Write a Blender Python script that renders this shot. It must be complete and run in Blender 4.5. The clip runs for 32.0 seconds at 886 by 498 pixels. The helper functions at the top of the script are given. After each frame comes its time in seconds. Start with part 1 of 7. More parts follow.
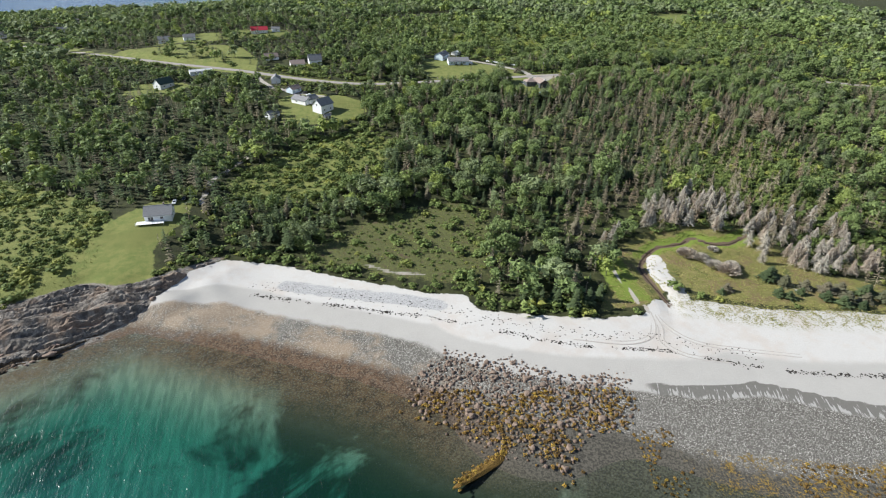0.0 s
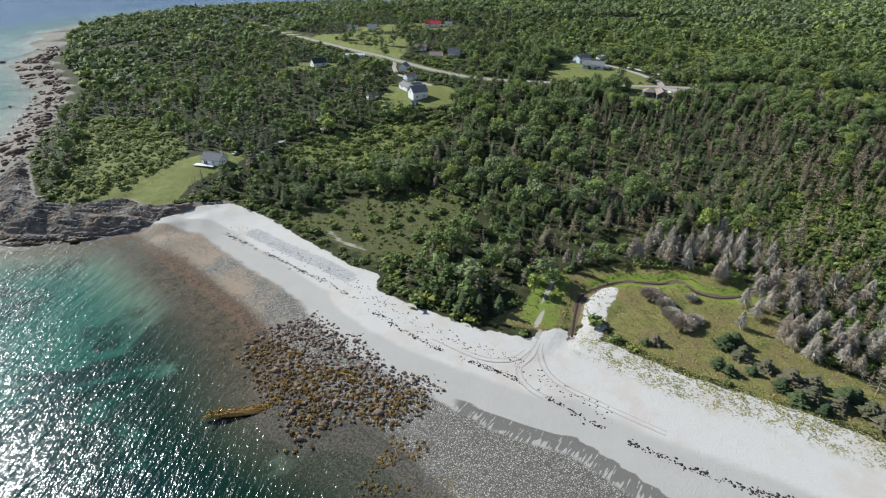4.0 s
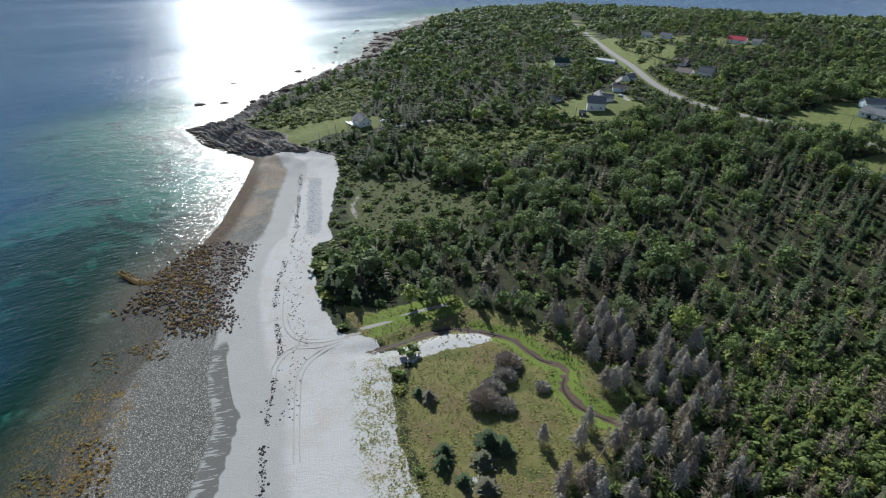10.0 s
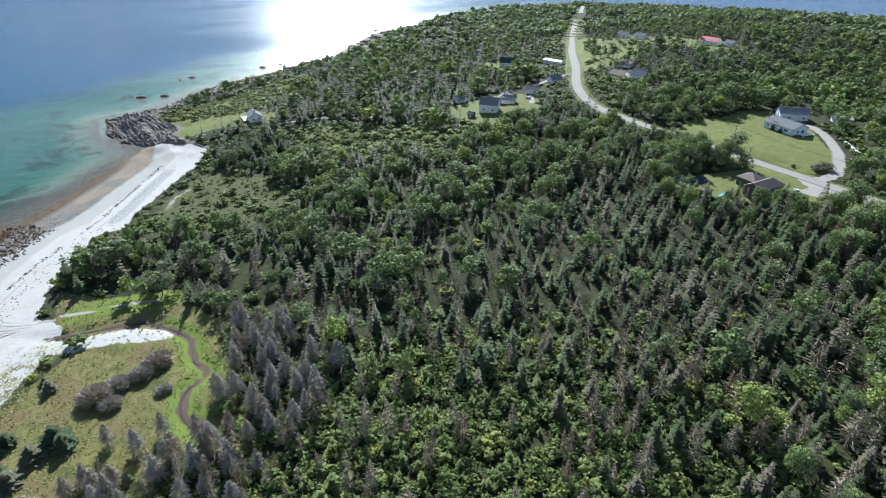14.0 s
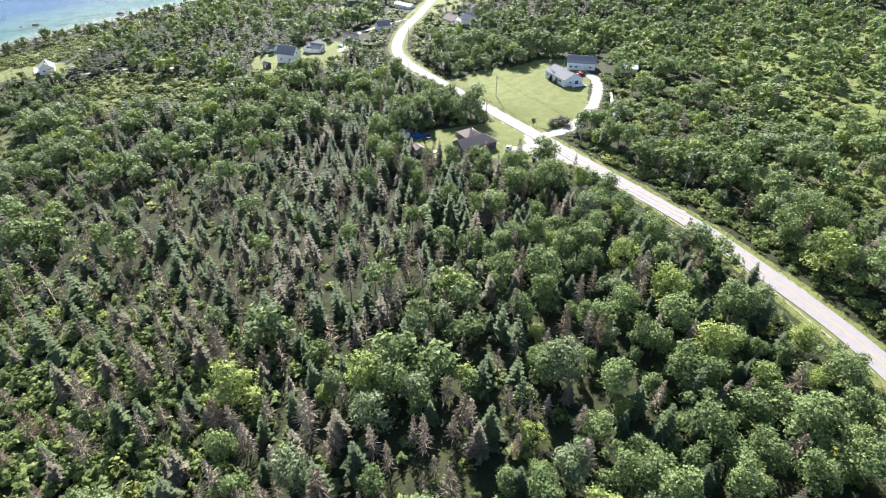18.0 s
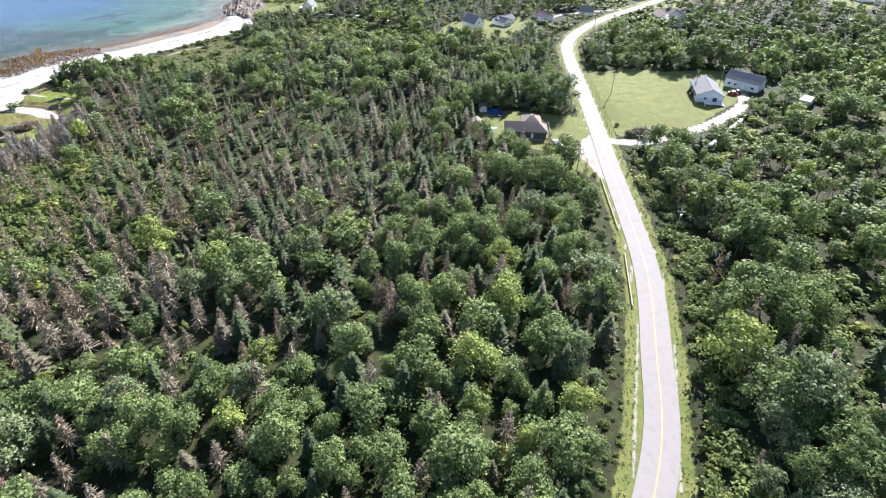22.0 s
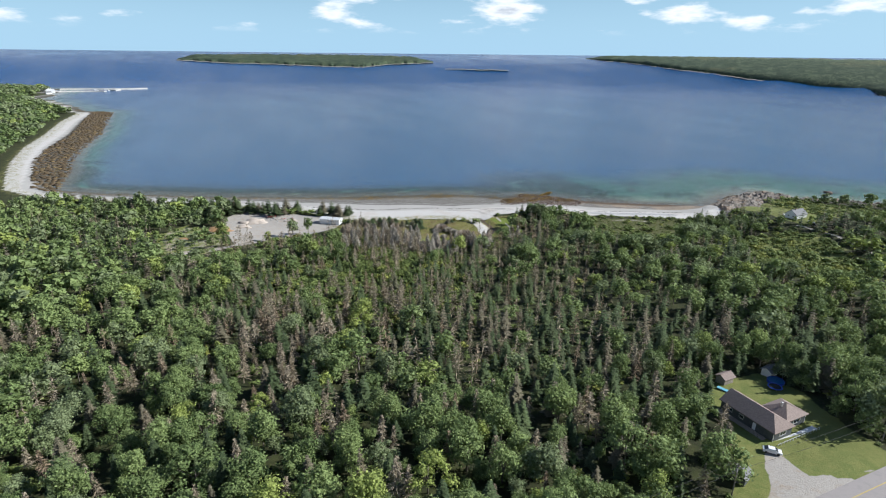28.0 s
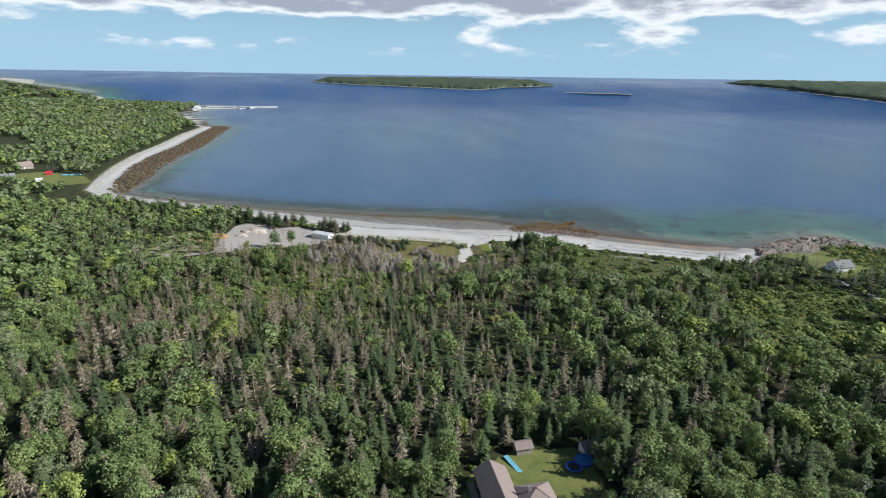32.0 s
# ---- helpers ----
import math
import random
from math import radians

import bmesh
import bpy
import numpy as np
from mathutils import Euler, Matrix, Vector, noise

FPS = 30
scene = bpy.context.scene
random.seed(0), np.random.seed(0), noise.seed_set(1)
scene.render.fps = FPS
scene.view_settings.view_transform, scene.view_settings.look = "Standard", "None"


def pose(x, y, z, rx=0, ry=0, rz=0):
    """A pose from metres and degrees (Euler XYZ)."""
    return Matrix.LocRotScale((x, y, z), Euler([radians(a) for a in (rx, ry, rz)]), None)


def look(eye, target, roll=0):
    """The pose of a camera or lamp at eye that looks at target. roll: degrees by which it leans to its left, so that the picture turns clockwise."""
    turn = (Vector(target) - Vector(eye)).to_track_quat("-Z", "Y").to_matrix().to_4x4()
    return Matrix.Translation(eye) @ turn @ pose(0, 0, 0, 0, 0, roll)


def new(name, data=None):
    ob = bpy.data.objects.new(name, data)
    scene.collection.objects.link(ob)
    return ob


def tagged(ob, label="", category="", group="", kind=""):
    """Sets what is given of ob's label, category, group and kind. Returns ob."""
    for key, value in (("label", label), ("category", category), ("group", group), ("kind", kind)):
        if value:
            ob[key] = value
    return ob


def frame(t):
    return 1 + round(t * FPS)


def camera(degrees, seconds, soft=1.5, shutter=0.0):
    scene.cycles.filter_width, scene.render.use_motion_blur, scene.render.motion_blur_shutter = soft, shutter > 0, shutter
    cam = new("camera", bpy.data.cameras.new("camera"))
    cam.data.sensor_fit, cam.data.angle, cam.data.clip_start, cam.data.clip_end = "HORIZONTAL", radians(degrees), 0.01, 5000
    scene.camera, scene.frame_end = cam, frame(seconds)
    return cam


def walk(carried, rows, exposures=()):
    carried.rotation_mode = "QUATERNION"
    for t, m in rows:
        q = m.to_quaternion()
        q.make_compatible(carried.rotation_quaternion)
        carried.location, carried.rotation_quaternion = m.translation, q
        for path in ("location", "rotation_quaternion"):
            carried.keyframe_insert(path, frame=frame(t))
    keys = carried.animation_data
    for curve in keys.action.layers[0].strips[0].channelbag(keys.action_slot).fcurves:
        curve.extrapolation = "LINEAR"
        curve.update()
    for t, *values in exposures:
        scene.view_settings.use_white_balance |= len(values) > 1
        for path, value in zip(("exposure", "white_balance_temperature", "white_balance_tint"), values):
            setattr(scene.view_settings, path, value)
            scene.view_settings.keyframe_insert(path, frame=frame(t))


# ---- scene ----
cam = camera(77.74, 32.0, 1.1)
# seconds, x, y, z, yaw, pitch, roll
ROWS = [
    (0, -4.18, 7.54, 126.32, -3.03, -29.18, 1.29),
    (0.5, 11.57, 6.77, 126.89, -1.55, -29.22, 1.20),
    (1, 27.60, 6.69, 127.35, 0.57, -29.26, 1.08),
    (1.5, 43.65, 7.07, 127.59, 1.24, -29.29, 0.97),
    (2, 59.47, 7.56, 127.54, 1.47, -29.27, 0.92),
    (2.5, 74.46, 9.26, 127.18, 8.06, -29.36, 0.97),
    (3, 89.20, 13.42, 126.44, 13.92, -29.46, 0.84),
    (3.5, 103.14, 18.33, 125.39, 18.98, -29.41, 0.79),
    (5.5, 150.47, 48.03, 115.38, 35.67, -28.33, 0.96),
    (6, 160.69, 55.13, 115.48, 39.04, -28.40, 1.13),
    (6.5, 170.72, 63.34, 115.99, 42.57, -28.57, 1.35),
    (7, 181.30, 72.71, 116.80, 45.81, -28.70, 1.36),
    (7.5, 192.36, 83.03, 117.72, 47.09, -28.79, 1.16),
    (8, 202.58, 94.46, 118.59, 50.02, -28.87, 1.19),
    (8.5, 211.37, 106.15, 119.37, 54.31, -29.07, 1.29),
    (9, 219.25, 118.29, 120.07, 59.13, -29.18, 1.37),
    (9.5, 226.85, 131.40, 120.74, 62.62, -29.28, 1.21),
    (10, 233.13, 145.39, 121.22, 65.48, -29.39, 1.16),
    (10.5, 239.10, 160.38, 121.43, 67.07, -29.41, 0.87),
    (11, 245.07, 176.68, 121.41, 68.53, -29.42, 0.69),
    (11.5, 250.79, 192.63, 121.20, 69.80, -29.38, 0.55),
    (12, 255.98, 208.00, 120.85, 70.93, -29.37, 0.45),
    (12.5, 260.57, 224.22, 120.43, 72.28, -29.37, 0.34),
    (13, 264.67, 240.73, 120.03, 73.73, -29.34, 0.36),
    (13.5, 268.58, 256.70, 119.76, 74.56, -29.35, 0.32),
    (15.5, 275.06, 315.34, 122.69, 73.57, -30.65, 0.50),
    (16, 278.63, 330.20, 122.62, 73.50, -31.49, 0.66),
    (16.5, 282.14, 345.86, 122.35, 73.60, -32.42, 0.50),
    (17, 286.02, 361.85, 121.83, 73.70, -33.25, 0.32),
    (17.5, 289.82, 376.89, 121.10, 73.63, -33.98, 0.31),
    (18, 293.50, 391.43, 120.17, 73.56, -34.72, 0.19),
    (18.5, 296.93, 406.82, 119.10, 73.58, -35.40, 0.16),
    (19, 300.24, 422.21, 118.07, 73.78, -35.75, -0.01),
    (19.5, 303.02, 434.81, 117.30, 77.76, -35.68, 0.08),
    (20, 304.87, 446.73, 116.94, 83.19, -35.63, 0.47),
    (20.5, 305.65, 458.39, 116.93, 89.09, -35.72, 0.60),
    (21, 305.10, 469.72, 117.01, 95.32, -35.91, 0.68),
    (21.5, 303.96, 480.73, 117.05, 101.31, -35.90, 0.75),
    (22, 301.58, 490.96, 117.06, 106.65, -36.00, 0.93),
    (22.5, 297.99, 501.10, 117.14, 109.19, -36.04, 0.94),
    (23, 293.99, 511.03, 117.13, 111.66, -36.09, 1.03),
    (23.5, 289.79, 520.63, 117.05, 114.95, -35.73, 1.02),
    (24, 285.12, 529.65, 117.02, 119.64, -35.23, 1.22),
    (24.5, 279.35, 538.04, 117.13, 129.64, -34.89, 1.52),
    (25, 271.46, 545.36, 117.32, 140.60, -34.56, 1.58),
    (25.5, 262.37, 551.61, 117.51, 149.26, -33.33, 1.32),
    (27.5, 221.80, 567.08, 120.84, 165.13, -22.46, 0.63),
    (28, 208.67, 569.72, 120.95, 167.74, -19.61, 0.62),
    (28.5, 196.42, 571.93, 121.13, 169.96, -18.06, 0.60),
    (29, 183.58, 574.61, 121.34, 175.78, -18.10, 0.77),
    (29.5, 170.92, 574.60, 121.53, 178.94, -18.09, 0.90),
    (30, 158.06, 573.53, 121.57, 181.37, -18.02, 0.94),
    (30.5, 145.35, 571.95, 121.36, 181.44, -17.96, 0.98),
    (31, 132.21, 569.78, 120.98, 181.51, -17.88, 0.90),
    (31.5, 119.30, 567.97, 120.53, 181.46, -17.77, 0.83),
    (32, 107.57, 566.99, 120.04, 181.43, -17.57, 0.80),
]
EXPOSURES = [(0.0, 0.76, 6350, 8), (3.5, 0.6, 6200, 7), (6.0, -0.02, 6000, 6), (7.0, -0.32, 6000, 6), (8.0, -0.42, 6000, 6), (9.0, -0.12, 5950, 6), (11.0, 0.3, 5750, 5), (13.0, 0.6, 5600, 4), (16.0, 1.36, 6050, 8), (18.0, 1.68, 6200, 13), (21.0, 1.62, 6100, 15), (23.0, 1.5, 6150, 14), (25.5, 1.18, 6250, 11), (28.0, 0.56, 6100, 9), (32.0, 0.4, 6150, 9)]
walk(cam, [(t, pose(x, y, z, 0, 0, yaw) @ pose(0, 0, 0, 90 + pitch, 0, 0) @ pose(0, 0, 0, 0, 0, roll)) for t, x, y, z, yaw, pitch, roll in ROWS], EXPOSURES)

# ---------------------------------------------------------------- light
SUN_YAW, SUN_EL = 82.0, 32.0
world = bpy.data.worlds.new("sky")
scene.world = world
world.use_nodes = True
wn, wl = world.node_tree.nodes, world.node_tree.links
wn.clear()
sky = wn.new("ShaderNodeTexSky")
sky.sky_type, sky.sun_disc = "NISHITA", False
sky.sun_elevation, sky.sun_rotation = radians(SUN_EL), radians(-SUN_YAW)
sky.air_density, sky.dust_density, sky.ozone_density = 1.0, 0.1, 4.0
bg, wout = wn.new("ShaderNodeBackground"), wn.new("ShaderNodeOutputWorld")
bg.inputs["Strength"].default_value = 0.06
wtc, wsep, wmap = wn.new("ShaderNodeTexCoord"), wn.new("ShaderNodeSeparateXYZ"), wn.new("ShaderNodeMapping")
wmap.inputs["Scale"].default_value = (7.0, 7.0, 26.0)
wl.new(wtc.outputs["Generated"], wmap.inputs["Vector"]), wl.new(wtc.outputs["Generated"], wsep.inputs[0])
puff = wn.new("ShaderNodeTexNoise")
puff.inputs["Scale"].default_value, puff.inputs["Detail"].default_value, puff.inputs["Roughness"].default_value = 1.0, 6.0, 0.55
wl.new(wmap.outputs[0], puff.inputs["Vector"])


def wrange(value, lo, hi, a=0.0, b=1.0):
    m = wn.new("ShaderNodeMapRange")
    m.interpolation_type = "SMOOTHSTEP"
    wl.new(value, m.inputs["Value"])
    for key, v in (("From Min", lo), ("From Max", hi), ("To Min", a), ("To Max", b)):
        m.inputs[key].default_value = v
    return m.outputs["Result"]


def wtimes(a, b):
    m = wn.new("ShaderNodeMath")
    m.operation = "MULTIPLY"
    wl.new(a, m.inputs[0]), wl.new(b, m.inputs[1])
    return m.outputs[0]


height_up = wsep.outputs[2]
haze = wn.new("ShaderNodeMix")
haze.data_type = "RGBA"
wl.new(wrange(height_up, 0.22, 0.0, 0.0, 0.9), haze.inputs[0])
wl.new(sky.outputs["Color"], haze.inputs[6])
haze.inputs[7].default_value = (5.0, 7.9, 10.2, 1)
bank = wn.new("ShaderNodeMath")
bank.operation = "ADD"
wl.new(puff.outputs["Fac"], bank.inputs[0]), wl.new(wrange(height_up, 0.080, 0.108, 0.0, 0.26), bank.inputs[1])
cover = wtimes(wrange(bank.outputs[0], 0.51, 0.64), wtimes(wrange(height_up, 0.028, 0.045), wrange(height_up, 0.55, 0.25)))
cloud_tone, sky_mix = wn.new("ShaderNodeMix"), wn.new("ShaderNodeMix")
cloud_tone.data_type = sky_mix.data_type = "RGBA"
wl.new(wrange(bank.outputs[0], 0.62, 0.78), cloud_tone.inputs[0])
cloud_tone.inputs[6].default_value, cloud_tone.inputs[7].default_value = (12.0, 12.3, 12.5, 1), (5.0, 5.6, 6.6, 1)
wl.new(cover, sky_mix.inputs[0]), wl.new(haze.outputs[2], sky_mix.inputs[6]), wl.new(cloud_tone.outputs[2], sky_mix.inputs[7])
wl.new(sky_mix.outputs[2], bg.inputs["Color"])
wl.new(bg.outputs["Background"], wout.inputs["Surface"])
sun = new("sun", bpy.data.lights.new("sun", "SUN"))
sun.data.energy, sun.data.angle, sun.data.color = 5.0, radians(0.53), (1.0, 0.965, 0.90)
sun.matrix_world = look((0, 0, 300), (300 * math.sin(radians(SUN_YAW)), -300 * math.cos(radians(SUN_YAW)), 300 - 300 * math.tan(radians(SUN_EL))))

# ---------------------------------------------------------------- materials


class Nodes:
    """A short way to wire one node material."""

    def __init__(self, name, rough=0.85, spec=0.3, metal=0.0):
        self.mat = bpy.data.materials.new(name)
        self.mat.use_nodes = True
        self.n, self.l = self.mat.node_tree.nodes, self.mat.node_tree.links
        self.bsdf = self.n["Principled BSDF"]
        self.bsdf.inputs["Roughness"].default_value = rough
        self.bsdf.inputs["Specular IOR Level"].default_value = spec
        self.bsdf.inputs["Metallic"].default_value = metal
        self.geo = self.n.new("ShaderNodeNewGeometry")
        self.tc = self.n.new("ShaderNodeTexCoord")

    def put(self, value, socket):
        if hasattr(value, "is_linked"):
            self.l.new(value, socket)
        elif isinstance(value, (tuple, list)):
            socket.default_value = (*value, 1.0) if len(value) == 3 and len(socket.default_value) == 4 else value
        else:
            socket.default_value = value

    def noise(self, scale, detail=3.0, rough=0.55, local=False, stretch=None, distort=0.0):
        t = self.n.new("ShaderNodeTexNoise")
        t.inputs["Scale"].default_value, t.inputs["Detail"].default_value, t.inputs["Roughness"].default_value = scale, detail, rough
        t.inputs["Distortion"].default_value = distort
        src = self.tc.outputs["Object"] if local else self.geo.outputs["Position"]
        if stretch:
            m = self.n.new("ShaderNodeMapping")
            m.vector_type = "TEXTURE"
            m.inputs["Rotation"].default_value = (0, 0, radians(stretch[3]) if len(stretch) > 3 else 0)
            m.inputs["Scale"].default_value = [1 / s for s in stretch[:3]]
            self.l.new(src, m.inputs["Vector"])
            src = m.outputs["Vector"]
        self.l.new(src, t.inputs["Vector"])
        return t.outputs["Fac"]

    def voronoi(self, scale, feature="F1", out="Distance", local=False):
        t = self.n.new("ShaderNodeTexVoronoi")
        t.feature = feature
        t.inputs["Scale"].default_value = scale
        self.l.new(self.tc.outputs["Object"] if local else self.geo.outputs["Position"], t.inputs["Vector"])
        return t.outputs[out]

    def math(self, op, a, b=0.0, clamp=False):
        m = self.n.new("ShaderNodeMath")
        m.operation, m.use_clamp = op, clamp
        self.put(a, m.inputs[0]), self.put(b, m.inputs[1])
        return m.outputs[0]

    def ramp(self, fac, lo, hi):
        """0 at lo, 1 at hi."""
        m = self.n.new("ShaderNodeMapRange")
        m.interpolation_type = "SMOOTHSTEP"
        self.put(fac, m.inputs["Value"])
        m.inputs["From Min"].default_value, m.inputs["From Max"].default_value = lo, hi
        return m.outputs["Result"]

    def mix(self, fac, a, b):
        m = self.n.new("ShaderNodeMix")
        m.data_type = "RGBA"
        self.put(fac, m.inputs[0]), self.put(a, m.inputs[6]), self.put(b, m.inputs[7])
        return m.outputs[2]

    def attr(self, name):
        a = self.n.new("ShaderNodeAttribute")
        a.attribute_name = name
        return a.outputs["Fac"]

    def obj_random(self):
        return self.n.new("ShaderNodeObjectInfo").outputs["Random"]

    def bump(self, height, strength=0.3, dist=0.1):
        b = self.n.new("ShaderNodeBump")
        b.inputs["Strength"].default_value, b.inputs["Distance"].default_value = strength, dist
        self.l.new(height, b.inputs["Height"])
        self.l.new(b.outputs["Normal"], self.bsdf.inputs["Normal"])
        return b.outputs["Normal"]

    def color(self, value):
        self.put(value, self.bsdf.inputs["Base Color"])
        return self

    def done(self):
        return self.mat


def plain(name, a, b, scale=1.5, rough=0.6, spec=0.4, metal=0.0, bump=0.0, stretch=None, local=True):
    """Two tones of one colour, broken up at two scales."""
    m = Nodes(name, rough, spec, metal)
    big, fine = m.noise(scale, 4, 0.6, local, stretch), m.noise(scale * 9, 2, 0.5, local, stretch)
    f = m.math("ADD", m.math("MULTIPLY", big, 0.65), m.math("MULTIPLY", fine, 0.35))
    f = m.math("ADD", m.ramp(f, 0.35, 0.65), m.math("MULTIPLY", m.math("SUBTRACT", m.obj_random(), 0.5), 0.25), True)
    m.color(m.mix(f, a, b))
    if bump:
        m.bump(fine, bump, 0.03)
    return m.done()


def foliage(name, dark, light, rare, rough=0.6, rare_from=0.8, through_light=0.26, pale=None):
    """Leaves: a tone for each plant, another for each leaf clump, a rarer yellow kind and a paler kind."""
    m = Nodes(name, rough, 0.12)
    tint = m.attr("tint")
    joined = m.math("GREATER_THAN", tint, 0.5)
    tree = m.math("ADD", m.math("MULTIPLY", joined, m.math("SUBTRACT", tint, 1.0)), m.math("MULTIPLY", m.math("SUBTRACT", 1.0, joined), m.obj_random()))
    isl = m.geo.outputs["Random Per Island"]
    f = m.math("ADD", m.math("MULTIPLY", tree, 0.6), m.math("MULTIPLY", isl, 0.4))
    c = m.mix(f, dark, light)
    sort = m.math("FRACT", m.math("MULTIPLY", tree, 17.3))
    c = m.mix(m.math("MULTIPLY", m.ramp(sort, rare_from - 0.06, rare_from + 0.06), 0.8), c, rare)
    if pale:
        c = m.mix(m.math("MULTIPLY", m.ramp(sort, 0.22, 0.12), 0.6), c, pale)
    # Noise darkens patches of the colour, painting shaded gaps between the leaf clumps.
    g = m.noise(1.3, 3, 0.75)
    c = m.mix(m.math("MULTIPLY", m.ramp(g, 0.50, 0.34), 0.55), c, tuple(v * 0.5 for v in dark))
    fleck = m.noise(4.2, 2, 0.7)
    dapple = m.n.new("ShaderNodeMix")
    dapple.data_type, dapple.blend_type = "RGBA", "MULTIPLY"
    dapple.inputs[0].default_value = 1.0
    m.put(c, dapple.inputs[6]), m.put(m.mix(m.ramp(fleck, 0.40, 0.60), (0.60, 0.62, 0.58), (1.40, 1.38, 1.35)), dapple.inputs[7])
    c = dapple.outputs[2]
    m.color(c)
    m.bump(fleck, 0.5, 0.2)
    thin, both = m.n.new("ShaderNodeBsdfTranslucent"), m.n.new("ShaderNodeMixShader")
    m.put(m.mix(0.3, c, rare), thin.inputs["Color"])
    both.inputs[0].default_value = through_light
    m.l.new(m.bsdf.outputs[0], both.inputs[1]), m.l.new(thin.outputs[0], both.inputs[2])
    m.l.new(both.outputs[0], m.n["Material Output"].inputs["Surface"])
    return m.done()


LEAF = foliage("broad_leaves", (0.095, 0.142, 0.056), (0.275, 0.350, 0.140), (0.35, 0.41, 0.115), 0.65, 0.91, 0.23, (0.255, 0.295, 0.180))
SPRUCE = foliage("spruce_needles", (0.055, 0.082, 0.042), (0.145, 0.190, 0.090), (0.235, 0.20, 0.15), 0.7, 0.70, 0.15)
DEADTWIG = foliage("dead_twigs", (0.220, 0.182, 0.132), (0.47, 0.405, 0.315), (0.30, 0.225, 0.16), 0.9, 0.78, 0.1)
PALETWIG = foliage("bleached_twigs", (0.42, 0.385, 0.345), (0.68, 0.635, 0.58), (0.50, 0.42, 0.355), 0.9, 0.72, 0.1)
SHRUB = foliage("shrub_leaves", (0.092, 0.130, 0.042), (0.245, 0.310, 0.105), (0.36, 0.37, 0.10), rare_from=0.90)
BARK = plain("bark", (0.10, 0.085, 0.07), (0.22, 0.20, 0.18), 2.0, 0.9, 0.2)


def ground_material():
    m = Nodes("coastal_ground", 0.92, 0.2)
    n1, n2, n3, n4 = m.noise(0.035, 4), m.noise(0.25, 4, 0.65), m.noise(1.6, 3, 0.7), m.noise(7.0, 2, 0.6)
    soft = m.math("MULTIPLY", m.math("SUBTRACT", n2, 0.5), 0.9)

    def mask(name, lo=0.4, hi=0.6, amount=soft):
        return m.ramp(m.math("ADD", m.attr(name), amount), lo, hi)

    floor_ = m.mix(m.ramp(n2, 0.35, 0.7), (0.024, 0.030, 0.012), (0.052, 0.060, 0.020))
    floor_ = m.mix(m.ramp(n3, 0.5, 0.75), floor_, (0.070, 0.056, 0.038))
    grass = m.mix(m.ramp(n2, 0.3, 0.7), (0.125, 0.158, 0.042), (0.205, 0.212, 0.068))
    grass = m.mix(m.math("MULTIPLY", m.ramp(n1, 0.45, 0.65), 0.8), grass, (0.150, 0.160, 0.048))
    grass = m.mix(m.math("MULTIPLY", m.ramp(n4, 0.45, 0.7), 0.45), grass, (0.07, 0.085, 0.025))
    c = m.mix(mask("grass"), floor_, grass)
    marsh = m.mix(m.ramp(n2, 0.3, 0.65), (0.235, 0.205, 0.080), (0.145, 0.150, 0.045))
    marsh = m.mix(m.math("MULTIPLY", m.ramp(n3, 0.5, 0.7), 0.6), marsh, (0.20, 0.155, 0.075))
    marsh = m.mix(m.math("MULTIPLY", m.ramp(m.noise(0.09, 4, 0.65), 0.48, 0.62), 0.75), marsh, (0.175, 0.125, 0.070))
    marsh = m.mix(m.math("MULTIPLY", m.ramp(m.noise(0.13, 3, 0.6), 0.56, 0.66), 0.7), marsh, (0.075, 0.095, 0.030))
    c = m.mix(mask("marsh"), c, marsh)
    c = m.mix(mask("lush", 0.4, 0.6), c, m.mix(n3, (0.115, 0.165, 0.028), (0.20, 0.25, 0.05)))
    heath = m.mix(m.ramp(n3, 0.35, 0.65), (0.070, 0.068, 0.034), (0.118, 0.135, 0.042))
    heath = m.mix(m.ramp(n2, 0.55, 0.72), heath, (0.095, 0.066, 0.046))
    c = m.mix(mask("heath"), c, heath)
    sand = m.mix(n3, (0.465, 0.450, 0.430), (0.56, 0.545, 0.525))
    sand = m.mix(m.math("MULTIPLY", m.ramp(m.noise(0.08, 5, 0.65), 0.47, 0.66), 0.55), sand, (0.46, 0.405, 0.36))
    sand = m.mix(m.math("MULTIPLY", m.ramp(n2, 0.5, 0.75), 0.5), sand, (0.50, 0.44, 0.385))
    sand = m.mix(m.math("MULTIPLY", m.ramp(n4, 0.55, 0.75), 0.3), sand, (0.40, 0.36, 0.32))
    c = m.mix(mask("sand", 0.42, 0.52), c, sand)
    tuft = m.math("MULTIPLY", m.ramp(m.attr("tuft"), 0.1, 0.9), m.ramp(m.math("ADD", n3, m.math("MULTIPLY", n2, 0.6)), 0.78, 0.92))
    c = m.mix(tuft, c, (0.20, 0.19, 0.07))
    damp = m.mix(m.math("ADD", m.math("MULTIPLY", n3, 0.5), m.math("MULTIPLY", m.noise(0.12, 4, 0.6), 0.5)), (0.335, 0.32, 0.30), (0.46, 0.445, 0.42))
    c = m.mix(mask("damp", 0.3, 0.7, m.math("MULTIPLY", soft, 0.3)), c, damp)
    shingle = m.voronoi(3.2, "F1", "Color")
    ssep = m.n.new("ShaderNodeSeparateColor")
    m.l.new(shingle, ssep.inputs[0])
    c = m.mix(m.math("MULTIPLY", mask("shingle", 0.35, 0.7), 0.85), c, m.mix(ssep.outputs[0], (0.25, 0.25, 0.255), (0.46, 0.46, 0.465)))
    rill = m.noise(1.3, 2, 0.5, False, (1, 0.16, 1, -12))
    wet = m.mix(n3, (0.125, 0.118, 0.108), (0.185, 0.176, 0.162))
